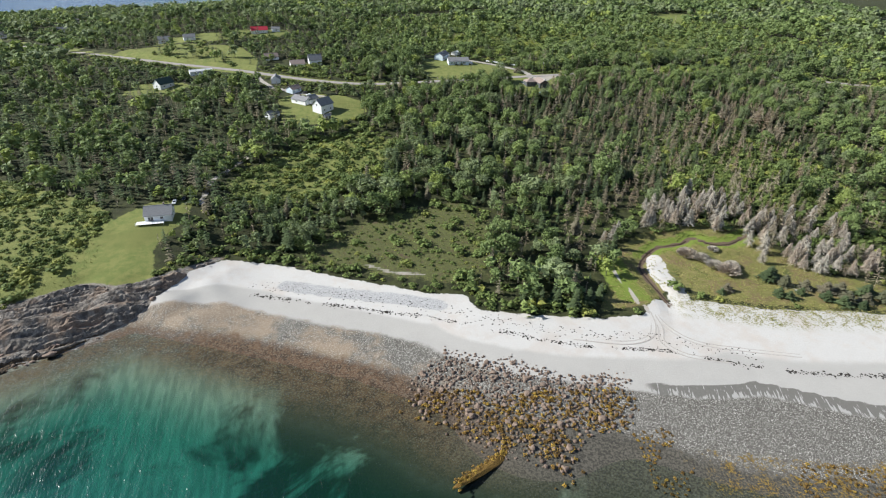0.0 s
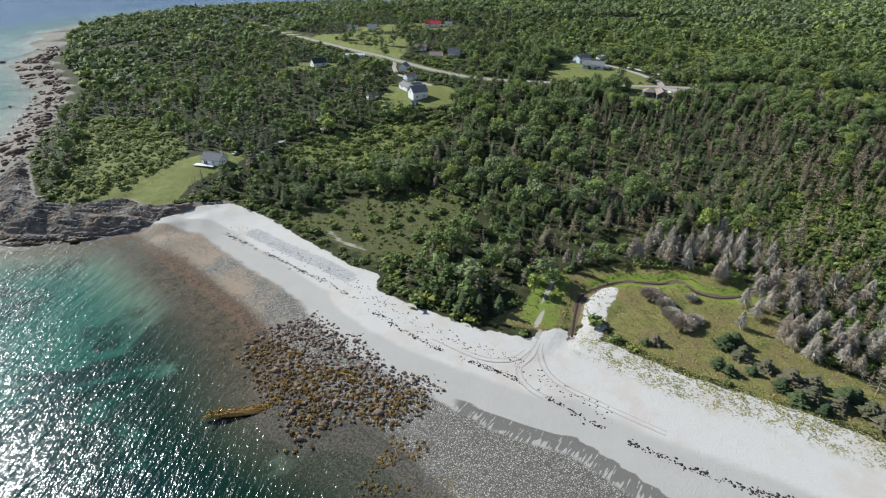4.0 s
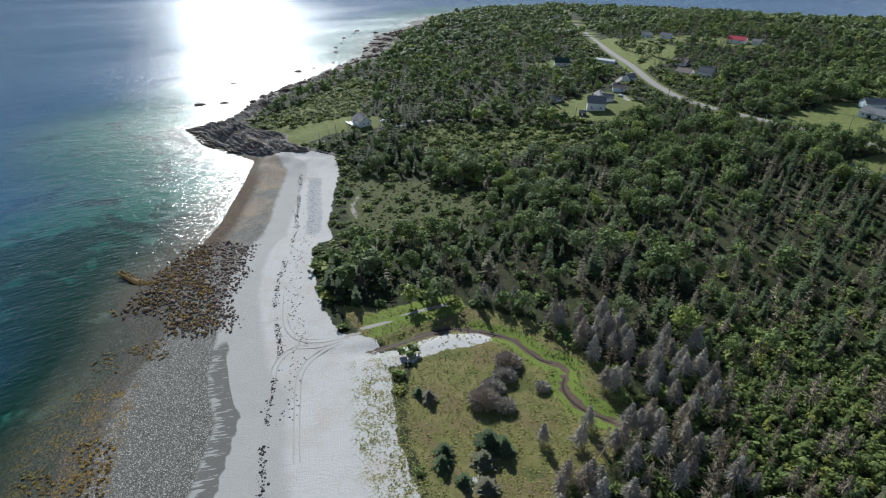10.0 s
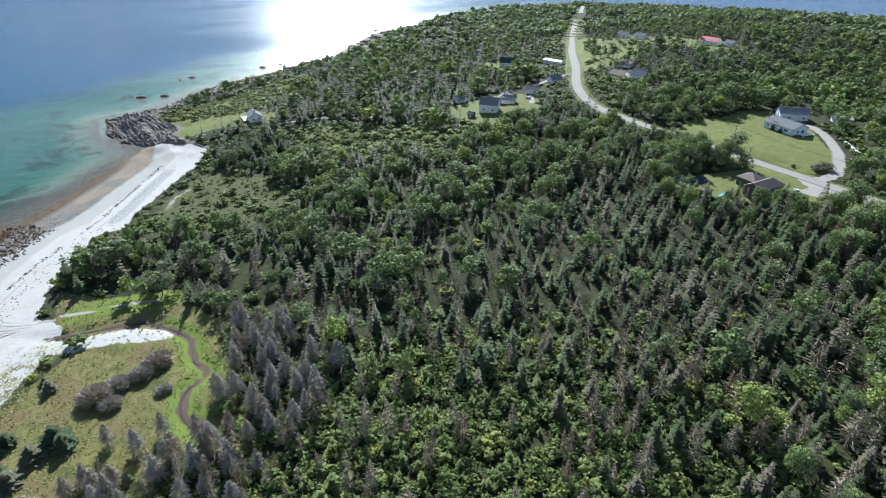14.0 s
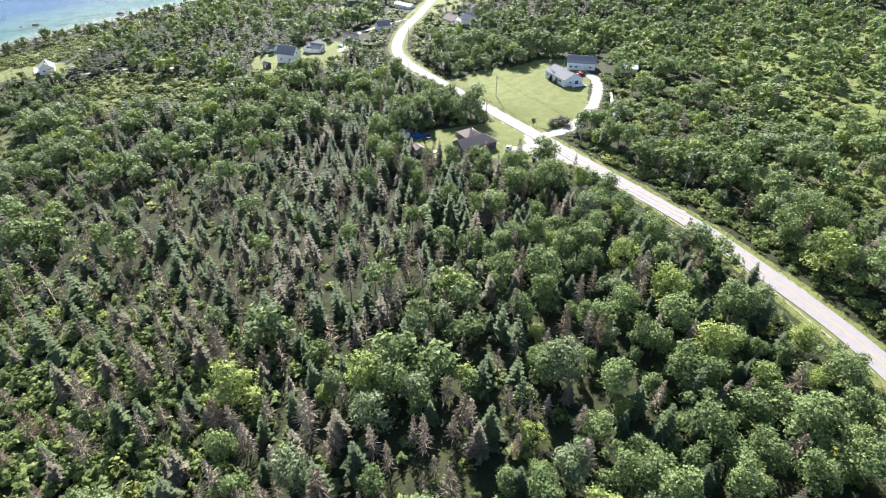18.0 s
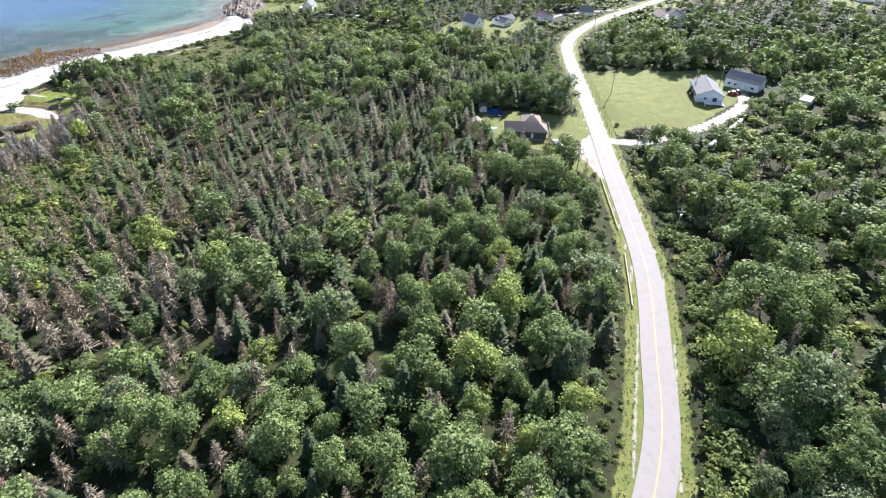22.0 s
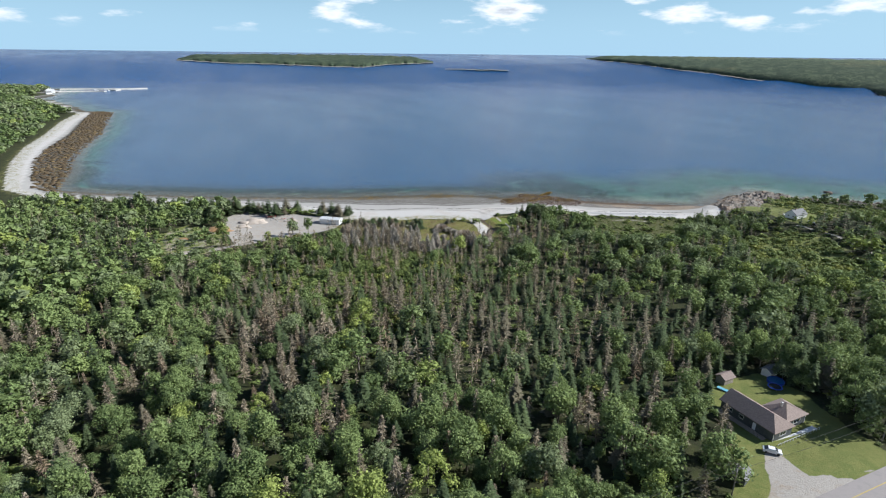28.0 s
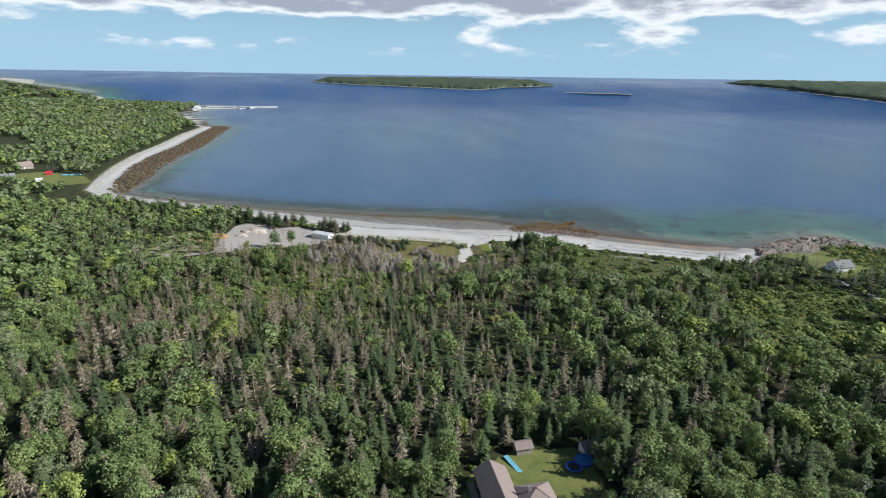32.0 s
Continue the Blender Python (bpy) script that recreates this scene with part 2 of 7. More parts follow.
    wet = m.mix(m.math("MULTIPLY", m.ramp(m.math("ADD", rill, m.math("MULTIPLY", m.attr("rill"), 0.16)), 0.60, 0.68), 0.85), wet, (0.40, 0.39, 0.37))
    c = m.mix(m.ramp(m.math("ADD", m.attr("wet"), m.math("MULTIPLY", soft, 0.12)), 0.4, 0.6), c, wet)
    peb = m.voronoi(2.6, "F1", "Color")
    pebd = m.voronoi(2.6)
    sep = m.n.new("ShaderNodeSeparateColor")
    m.l.new(peb, sep.inputs[0])
    gravel = m.mix(sep.outputs[0], (0.150, 0.142, 0.127), (0.40, 0.388, 0.355))
    gravel = m.mix(m.ramp(sep.outputs[1], 0.78, 0.95), gravel, (0.52, 0.50, 0.46))
    gravel = m.mix(m.math("MULTIPLY", m.ramp(pebd, 0.30, 0.52), 0.8), gravel, (0.07, 0.063, 0.054))
    gravel = m.mix(m.math("MULTIPLY", m.math("MULTIPLY", m.attr("tan"), m.ramp(m.math("ADD", n1, m.math("MULTIPLY", soft, 0.4)), 0.42, 0.62)), 0.6), gravel, (0.35, 0.265, 0.185))
    brown = m.mix(m.ramp(m.math("ADD", m.math("MULTIPLY", n3, 0.5), m.math("MULTIPLY", n2, 0.5)), 0.38, 0.62), (0.040, 0.029, 0.021), (0.130, 0.082, 0.050))
    brown = m.mix(m.math("MULTIPLY", m.ramp(sep.outputs[0], 0.6, 0.9), 0.5), brown, (0.20, 0.165, 0.125))
    silt = m.mix(m.ramp(n3, 0.38, 0.62), (0.048, 0.045, 0.038), (0.120, 0.110, 0.090))
    brown = m.mix(m.attr("tan"), silt, brown)
    gravel = m.mix(mask("brown", 0.25, 0.85), gravel, brown)
    c = m.mix(mask("gravel", 0.28, 0.72, m.math("MULTIPLY", soft, 0.75)), c, gravel)
    weed = m.mix(m.ramp(n3, 0.4, 0.65), (0.060, 0.042, 0.020), (0.24, 0.160, 0.040))
    c = m.mix(m.math("MULTIPLY", mask("weed", 0.45, 0.6), m.ramp(m.math("ADD", n3, n2), 1.0, 1.2)), c, weed)
    patch = m.math("ADD", m.noise(0.026, 5, 0.62, False, (1, 1.3, 1, 30), 0.5), m.math("MULTIPLY", m.attr("kelp"), 0.17))
    ripple = m.ramp(m.noise(0.55, 2, 0.4, False, (1.0, 0.16, 1, 12), 0.4), 0.36, 0.64)
    bed = m.mix(ripple, (0.170, 0.205, 0.165), (0.25, 0.285, 0.23))
    bed = m.mix(m.ramp(patch, 0.51, 0.63), bed, m.mix(n3, (0.030, 0.034, 0.022), (0.075, 0.07, 0.045)))
    c = m.mix(m.attr("bed"), c, bed)
    rock = m.mix(m.ramp(n3, 0.3, 0.7), (0.11, 0.10, 0.09), (0.30, 0.28, 0.25))
    rock = m.mix(m.ramp(n2, 0.5, 0.7), rock, (0.19, 0.135, 0.09))
    c = m.mix(mask("rock"), c, rock)
    dirt = m.mix(n3, (0.31, 0.285, 0.255), (0.43, 0.40, 0.365))
    dirt = m.mix(m.math("MULTIPLY", m.ramp(n2, 0.5, 0.7), 0.6), dirt, (0.33, 0.26, 0.19))
    c = m.mix(mask("dirt", 0.42, 0.58, m.math("MULTIPLY", soft, 0.5)), c, dirt)
    mud = m.mix(n3, (0.085, 0.060, 0.042), (0.17, 0.125, 0.09))
    c = m.mix(mask("mud", 0.40, 0.62, m.math("MULTIPLY", soft, 0.8)), c, mud)
    m.color(c)
    m.bump(m.math("ADD", n3, m.math("MULTIPLY", n4, 0.4)), 0.6, 0.25)
    return m.done()


WAVE_TURN = 14.0


def water_material():
    m = Nodes("sea_water", 0.18, 0.5)
    n, l = m.n, m.l
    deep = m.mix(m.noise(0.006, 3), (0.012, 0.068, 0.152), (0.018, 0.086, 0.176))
    # Bluer far out: higher sky mirrored by waves is put into the colour.
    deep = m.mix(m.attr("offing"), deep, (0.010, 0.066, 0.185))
    m.color(deep)
    m.bsdf.inputs["IOR"].default_value = 1.33
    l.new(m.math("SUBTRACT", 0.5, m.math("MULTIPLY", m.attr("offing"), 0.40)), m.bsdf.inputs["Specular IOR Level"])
    swell = m.noise(0.05, 2, 0.5, False, (1.0, 0.4, 1, WAVE_TURN - 8))
    chop = m.noise(0.50, 2, 0.5, False, (1.0, 0.25, 1, WAVE_TURN))
    roll = m.noise(0.15, 2, 0.5, False, (1.0, 0.22, 1, WAVE_TURN - 4))
    fine = m.noise(1.2, 2, 0.55, False, (1.0, 0.4, 1, WAVE_TURN + 12))
    h = m.math("ADD", m.math("ADD", m.math("MULTIPLY", swell, 1.2), m.math("MULTIPLY", roll, 1.0)), m.math("ADD", m.math("MULTIPLY", chop, 1.25), m.math("MULTIPLY", fine, 0.6)))
    normal = m.bump(h, 1.0, 0.5)
    clear = n.new("ShaderNodeBsdfTransparent")
    m.put(m.mix(m.ramp(m.attr("depth"), 0.0, 3.0), (0.74, 0.84, 0.77), (0.066, 0.38, 0.35)), clear.inputs["Color"])
    gloss = n.new("ShaderNodeBsdfGlossy")
    slick = m.ramp(m.noise(0.006, 4, 0.6, False, (1.0, 0.3, 1, WAVE_TURN)), 0.35, 0.65)
    rough = m.math("ADD", 0.17, m.math("MULTIPLY", slick, 0.08))
    l.new(rough, gloss.inputs["Roughness"]), l.new(rough, m.bsdf.inputs["Roughness"])
    l.new(normal, gloss.inputs["Normal"])
    fres = n.new("ShaderNodeFresnel")
    fres.inputs["IOR"].default_value = 1.33
    l.new(normal, fres.inputs["Normal"])
    shallow, both = n.new("ShaderNodeMixShader"), n.new("ShaderNodeMixShader")
    l.new(fres.outputs[0], shallow.inputs[0]), l.new(clear.outputs[0], shallow.inputs[1]), l.new(gloss.outputs[0], shallow.inputs[2])
    l.new(m.ramp(m.attr("depth"), 2.5, 11.0), both.inputs[0]), l.new(shallow.outputs[0], both.inputs[1]), l.new(m.bsdf.outputs[0], both.inputs[2])
    l.new(both.outputs[0], n["Material Output"].inputs["Surface"])
    return m.done()


GROUND, WATER = ground_material(), water_material()


def asphalt_material():
    m = Nodes("worn_asphalt", 0.85, 0.3)
    n2, n3 = m.noise(0.5, 4, 0.65), m.noise(9.0, 2, 0.6)
    c = m.mix(n3, (0.262, 0.238, 0.230), (0.332, 0.304, 0.294))
    c = m.mix(m.math("MULTIPLY", m.ramp(n2, 0.45, 0.7), 0.5), c, (0.225, 0.213, 0.206))
    m.color(c)
    m.bump(n3, 0.3, 0.02)
    return m.done()


ASPHALT = asphalt_material()
YELLOW = plain("yellow_road_paint", (0.42, 0.32, 0.11), (0.50, 0.40, 0.17), 3, 0.7)
WHITE_WALL = plain("white_siding", (0.70, 0.72, 0.74), (0.80, 0.81, 0.82), 0.8, 0.6)
BLUE_WALL = plain("pale_blue_siding", (0.56, 0.66, 0.76), (0.64, 0.73, 0.81), 0.8, 0.6)
GREY_WALL = plain("dark_grey_siding", (0.065, 0.072, 0.078), (0.10, 0.108, 0.112), 0.8, 0.6)
GREY_ROOF = plain("grey_shingles", (0.17, 0.172, 0.18), (0.26, 0.262, 0.27), 2.5, 0.9, 0.2, 0, 0.3)
BROWN_ROOF = plain("mauve_shingles", (0.22, 0.175, 0.155), (0.31, 0.25, 0.225), 2.5, 0.9, 0.2, 0, 0.3)
GREEN_ROOF = plain("dark_green_roof", (0.03, 0.055, 0.05), (0.05, 0.08, 0.07), 2.5, 0.8)
RED_ROOF = plain("red_metal_roof", (0.42, 0.03, 0.05), (0.52, 0.05, 0.07), 1.5, 0.5)
LIGHT_ROOF = plain("pale_metal_roof", (0.55, 0.56, 0.57), (0.66, 0.67, 0.68), 1.5, 0.45, 0.5)
WOOD = plain("weathered_wood", (0.22, 0.19, 0.16), (0.36, 0.32, 0.28), 2.0, 0.85, 0.2, 0, 0.2, (1, 8, 1))
PAINT = plain("white_paint", (0.76, 0.76, 0.75), (0.84, 0.84, 0.83), 1.5, 0.5)
GLASS = plain("window_glass", (0.018, 0.022, 0.028), (0.035, 0.042, 0.05), 0.5, 0.08, 0.7)
METAL = plain("galvanised_metal", (0.42, 0.43, 0.44), (0.55, 0.56, 0.57), 2, 0.4, 0.5, 0.7)
POLE_WOOD = plain("pole_wood", (0.20, 0.17, 0.145), (0.30, 0.265, 0.235), 2.0, 0.9, 0.2)
ROCK = Nodes("shore_rock", 0.9, 0.25)
_a, _b = ROCK.noise(0.9, 4, 0.65), ROCK.noise(6, 3, 0.6)
ROCK.color(ROCK.mix(ROCK.ramp(_b, 0.35, 0.7), ROCK.mix(ROCK.geo.outputs["Random Per Island"], (0.055, 0.043, 0.036), (0.25, 0.195, 0.160)), (0.16, 0.108, 0.078)))
ROCK.bump(_b, 0.6, 0.15)
ROCK = ROCK.done()
WEED = foliage("rockweed_fronds", (0.105, 0.066, 0.026), (0.27, 0.165, 0.045), (0.40, 0.27, 0.055), 0.6, 0.72, 0.1)
BROWN_WEED = foliage("brown_tidal_weed", (0.060, 0.044, 0.028), (0.150, 0.108, 0.065), (0.19, 0.135, 0.06), 0.7, 0.85, 0.1)
DARKWEED = plain("dry_seaweed", (0.025, 0.022, 0.02), (0.06, 0.05, 0.042), 3, 0.95)

# ---------------------------------------------------------------- plan
COAST = [(-189, 137), (-150, 147), (-107, 172), (-74, 162), (-24, 145), (0, 133), (10, 124), (40, 114), (58, 112), (80, 102), (104, 95), (150, 92), (200, 89), (300, 72), (345, 58),
         (400, 42), (440, 26), (458, 10), (466, -25), (474, -62), (500, -136), (522, -226), (535, -300), (547, -372), (598, -560), (630, -690), (652, -716), (690, -712), (741, -830), (900, -1080), (985, -1400), (1020, -1500), (1300, -1560),
         (2000, -1850), (4600, -2550), (4600, 4400), (1500, 2600), (200, 1900), (-300, 1500), (-560, 1200), (-720, 1000), (-815, 830), (-785, 620), (-700, 520), (-600, 455), (-560, 400),
         (-415, 335), (-318, 250), (-268, 200), (-200, 165)]
GREEN = [(-172, 175), (-156, 183), (-147, 188), (-137, 196), (-124, 193), (-112, 198), (-100, 207), (-90, 217), (-66, 214), (-47, 207), (-17, 197), (0, 191), (14, 190), (20, 179), (44, 175), (64, 173), (82, 175), (91, 186),
         (111, 184), (132, 178), (165, 176), (189, 172), (230, 140), (300, 108), (345, 93), (395, 75), (450, 55), (488, 23), (511, -28), (547, -118), (581, -227), (597, -302), (611, -363), (651, -516), (677, -662), (720, -720), (770, -810), (930, -1060), (1010, -1390), (1060, -1480), (1300, -1540), (2000, -1820), (4500, -2500), (4500, 4300), (1500, 2560), (200, 1870), (-300, 1470), (-540, 1180),
         (-690, 990), (-790, 830), (-760, 630), (-680, 535), (-585, 470), (-535, 420)]
GREEN += [(-400, 350), (-300, 265), (-250, 215), (-190, 180)]
ROAD = [(420, 440), (340, 478), (290, 500), (238, 512), (206, 512), (177, 510), (151, 505), (116, 497), (90, 491.5), (65, 486), (30, 478), (-3, 470), (-35, 464), (-61, 465), (-90, 473), (-116, 484), (-161, 507),
        (-233, 540), (-320, 585), (-425, 642), (-560, 720), (-700, 800)]
DRIVE = [(94, 494), (93.5, 501), (91, 508.5), (83, 518.5), (71, 531), (57, 541), (46, 547.5), (36, 550.5), (29, 549)]
HOUSE_DRIVE = [(116, 496), (108, 488), (104, 481)]
CREEK = [(88, 160), (93, 170), (96, 184), (94, 200), (94, 212), (100, 222), (108, 229), (121, 232), (128, 237), (135, 231), (144, 231), (156, 238)]
APRON = [(100.5, 475), (104, 474.5), (105.5, 479), (109.5, 484.5), (113, 488), (126, 494.5), (128, 499), (96, 493), (90, 487.5), (99.4, 484.5), (101, 479)]
TRACK = [(86, 176), (83, 186), (82, 196), (81.5, 206), (81, 217)]
FAR_ROAD = [(-75, 430), (-100, 440), (-118, 452), (-130, 470), (-140, 490)]


def points(poly):
    return np.array(poly, float)


def seg_dist(px, py, line, closed=False):
    """The distance from each point to a line of segments."""
    q = points(line)
    ends = np.roll(q, -1, 0) if closed else q[1:]
    starts = q if closed else q[:-1]
    best = np.full(px.shape, 1e9)
    for (ax, ay), (bx, by) in zip(starts, ends):
        dx, dy = bx - ax, by - ay
        t = np.clip(((px - ax) * dx + (py - ay) * dy) / (dx * dx + dy * dy + 1e-9), 0, 1)
        best = np.minimum(best, np.hypot(px - ax - t * dx, py - ay - t * dy))
    return best


def inside(px, py, poly):
    q = points(poly)
    odd = np.zeros(px.shape, bool)
    for (ax, ay), (bx, by) in zip(q, np.roll(q, -1, 0)):
        cross = (ay > py) != (by > py)
        odd ^= cross & (px < (bx - ax) * (py - ay) / (by - ay + 1e-12) + ax)
    return odd


def signed(px, py, poly):
    return np.where(inside(px, py, poly), 1, -1) * seg_dist(px, py, poly, True)


def smooth(v, lo, hi):
    t = np.clip((v - lo) / (hi - lo), 0, 1)
    return t * t * (3 - 2 * t)


def wob(x, y, s, k=0.0):
    """A cheap wavy field between -1 and 1."""
    return (np.sin(x * s + 1.7 * np.sin(y * s * 0.7 + k) + k) + np.sin(y * s * 1.13 + 1.3 * np.sin(x * s * 0.9 - k) + 2 * k)) / 2


HUB, NEAR_SEA = (130.0, 300.0), 2300.0


def rise(x, y):
    """Far water and land lift a little, so that the rim of the place lies on the true horizon."""
    r = np.hypot(x - HUB[0], y - HUB[1])
    over = np.clip(r - NEAR_SEA, 0, None)
    true = r + over * 4.5 + over**2 * 0.012
    return np.where(over > 0, 120.0 * (1 - r / np.maximum(true, 1.0)), 0.0)


def height(x, y):
    x, y = np.asarray(x, float), np.asarray(y, float)
    sd, dv = signed(x, y, COAST), signed(x, y, GREEN)
    west = smooth(-x, 60, 112) * smooth(y, -400, -100)
    beach = 3.0 * np.clip(sd / (sd + np.abs(dv) + 1e-6), 0, 1)
    rocky = 4.5 * smooth(sd, 0, 16) + wob(x, y, 0.31, 2) * 0.9 * smooth(sd, 1, 8) * smooth(-dv, -14, 2)
    low = np.where(dv < 0, beach, 3.0 + (0.092 * np.clip(dv - 40, 0, 250) + 0.03 * np.clip(dv - 290, 0, 1100)) * (0.5 + 0.5 * smooth(y, -150, 150)))
    high = rocky + 0.07 * np.clip(dv, 0, 420) + 0.02 * np.clip(dv - 420, 0, 800)
    z = low * (1 - west) + high * west
    z = z + smooth(dv, 30, 120) * (wob(x, y, 0.021, 1) * 1.3 + wob(x, y, 0.06, 4) * 0.5)
    for cx, cy, rr, up in ((-75, 410, 60, 4.5), (-128, 246, 38, 3.0), (-215, 625, 120, 7.0), (31, 123, 17, 0.9)):
        z = z + up * np.exp(-((x - cx) ** 2 + (y - cy) ** 2) / rr**2) * smooth(sd, -30, 5)
    sea = -0.05 * np.abs(sd) - 1.0 * smooth(-sd, 8, 40) - 3.0 * smooth(-sd, 60, 160) - 4.5 * smooth(x, 20, 90) * smooth(-sd, 10, 50) - 1.2 * smooth(x, -30, 30) * smooth(-sd, 8, 45)
    z = np.where(sd < 0, np.maximum(sea + 1.3 * np.exp(-((x - 28) ** 2 + (y - 117) ** 2) / 15**2), -14), np.maximum(z, 0.05))
    creek = seg_dist(x, y, CREEK)
    z = z - 0.9 * smooth(-creek, -4.5, -1.5) * smooth(dv, -16, 4)
    return z + rise(x, y)


def flat_height(x, y):
    """The ground with the road and the drives cut into it."""
    z = height(x, y)
    for line, half, edge in ((ROAD, 4.5, 12.0), (DRIVE, 2.5, 7.0)):
        q = points(line)
        zs = height(q[:, 0], q[:, 1])
        zs = np.convolve(np.pad(zs, 2, "edge"), np.ones(5) / 5, "valid")
        best, level = np.full(np.shape(x), 1e9), np.zeros(np.shape(x))
        for n in range(len(q) - 1):
            (ax, ay), (bx, by) = q[n], q[n + 1]
            dx, dy = bx - ax, by - ay
            t = np.clip(((x - ax) * dx + (y - ay) * dy) / (dx * dx + dy * dy), 0, 1)
            d = np.hypot(x - ax - t * dx, y - ay - t * dy)
            level = np.where(d < best, zs[n] + t * (zs[n + 1] - zs[n]), level)
            best = np.minimum(best, d)
        w = 1 - smooth(best, half, edge)
        z = z * (1 - w) + level * w
    return z


def h1(x, y):
    return float(flat_height(np.array([float(x)]), np.array([float(y)]))[0])


LAWNS = [
    [(-150, 200), (-146, 243), (-134, 262), (-117, 266), (-112, 246), (-118, 230), (-118, 219), (-111, 200), (-116, 186), (-137, 190), (-158, 180)],
    [(10, 480), (36, 485), (60, 490), (86, 497), (92, 508), (84, 520), (64, 532), (42, 545), (20, 556), (2, 552), (-4, 538), (2, 520), (0, 500)],
    [(72, 438), (92, 441), (103, 452), (106, 466), (112, 476), (126, 490), (118, 494), (72, 484), (74, 472), (70, 452)],
    [(-96, 376), (-76, 374), (-50, 384), (-40, 400), (-44, 418), (-60, 432), (-92, 440), (-108, 424), (-100, 400)],
    [(-140, 486), (-190, 512), (-250, 545), (-300, 560), (-290, 590), (-240, 600), (-180, 590), (-150, 540)],
    [(-230, 440), (-200, 440), (-185, 465), (-205, 480), (-235, 470)],
    [(-210, 610), (-150, 630), (-140, 660), (-190, 668), (-270, 630), (-270, 600)],
    [(505, -15), (548, -62), (600, -66), (625, -10), (595, 18), (545, 20)],
]
MARSH = [(66, 178), (90, 184), (100, 196), (130, 182), (190, 176), (205, 186), (175, 205), (160, 232), (150, 246), (126, 246), (104, 240), (86, 226), (80, 205)]
HEATH = [(-56, 212), (-50, 232), (-29, 255), (14, 272), (32, 252), (24, 206), (14, 196), (-14, 205), (-40, 213)]
HEAD = [(-165, 172), (-209, 215), (-290, 285), (-240, 300), (-163, 262), (-140, 240), (-140, 195)]
QUARRY = [(196, 166), (226, 152), (256, 137), (277, 131), (284, 152), (278, 190), (266, 230), (252, 222), (238, 210), (204, 190)]
LOW_WOOD = [(190, 190), (215, 196), (250, 224), (275, 238), (300, 236), (300, 275), (255, 262), (205, 228)]
DEADWOOD = [(97, 240), (100, 258), (131, 270), (148, 280), (172, 268), (186, 256), (200, 246), (205, 205), (168, 204), (160, 216), (154, 226), (150, 240), (132, 246), (110, 238)]
SPOIL = [(280, 190), (308, 170), (320, 200), (304, 250), (286, 254), (268, 234)]
SCRUB = [(-60, 270), (-100, 262), (-112, 290), (-80, 350), (-40, 372), (-10, 350), (-30, 300)]
MEADOW = [(-40, 560), (60, 600), (160, 560), (260, 560), (420, 620), (420, 900), (100, 900), (-100, 760)]


def soft_in(x, y, poly, edge=3.0):
    return smooth(signed(x, y, poly), -edge, edge)


def rocky(x, y):
    """1 on the bedrock of the headland, west of the end of the beach."""
    edge = np.interp(y, [150, 160, 168, 177, 194, 206, 215, 225], [-140, -128, -118, -110, -103, -99, -90, -84])
    return smooth(edge - x, -2.5, 2.5) * smooth(y, -400, -100)


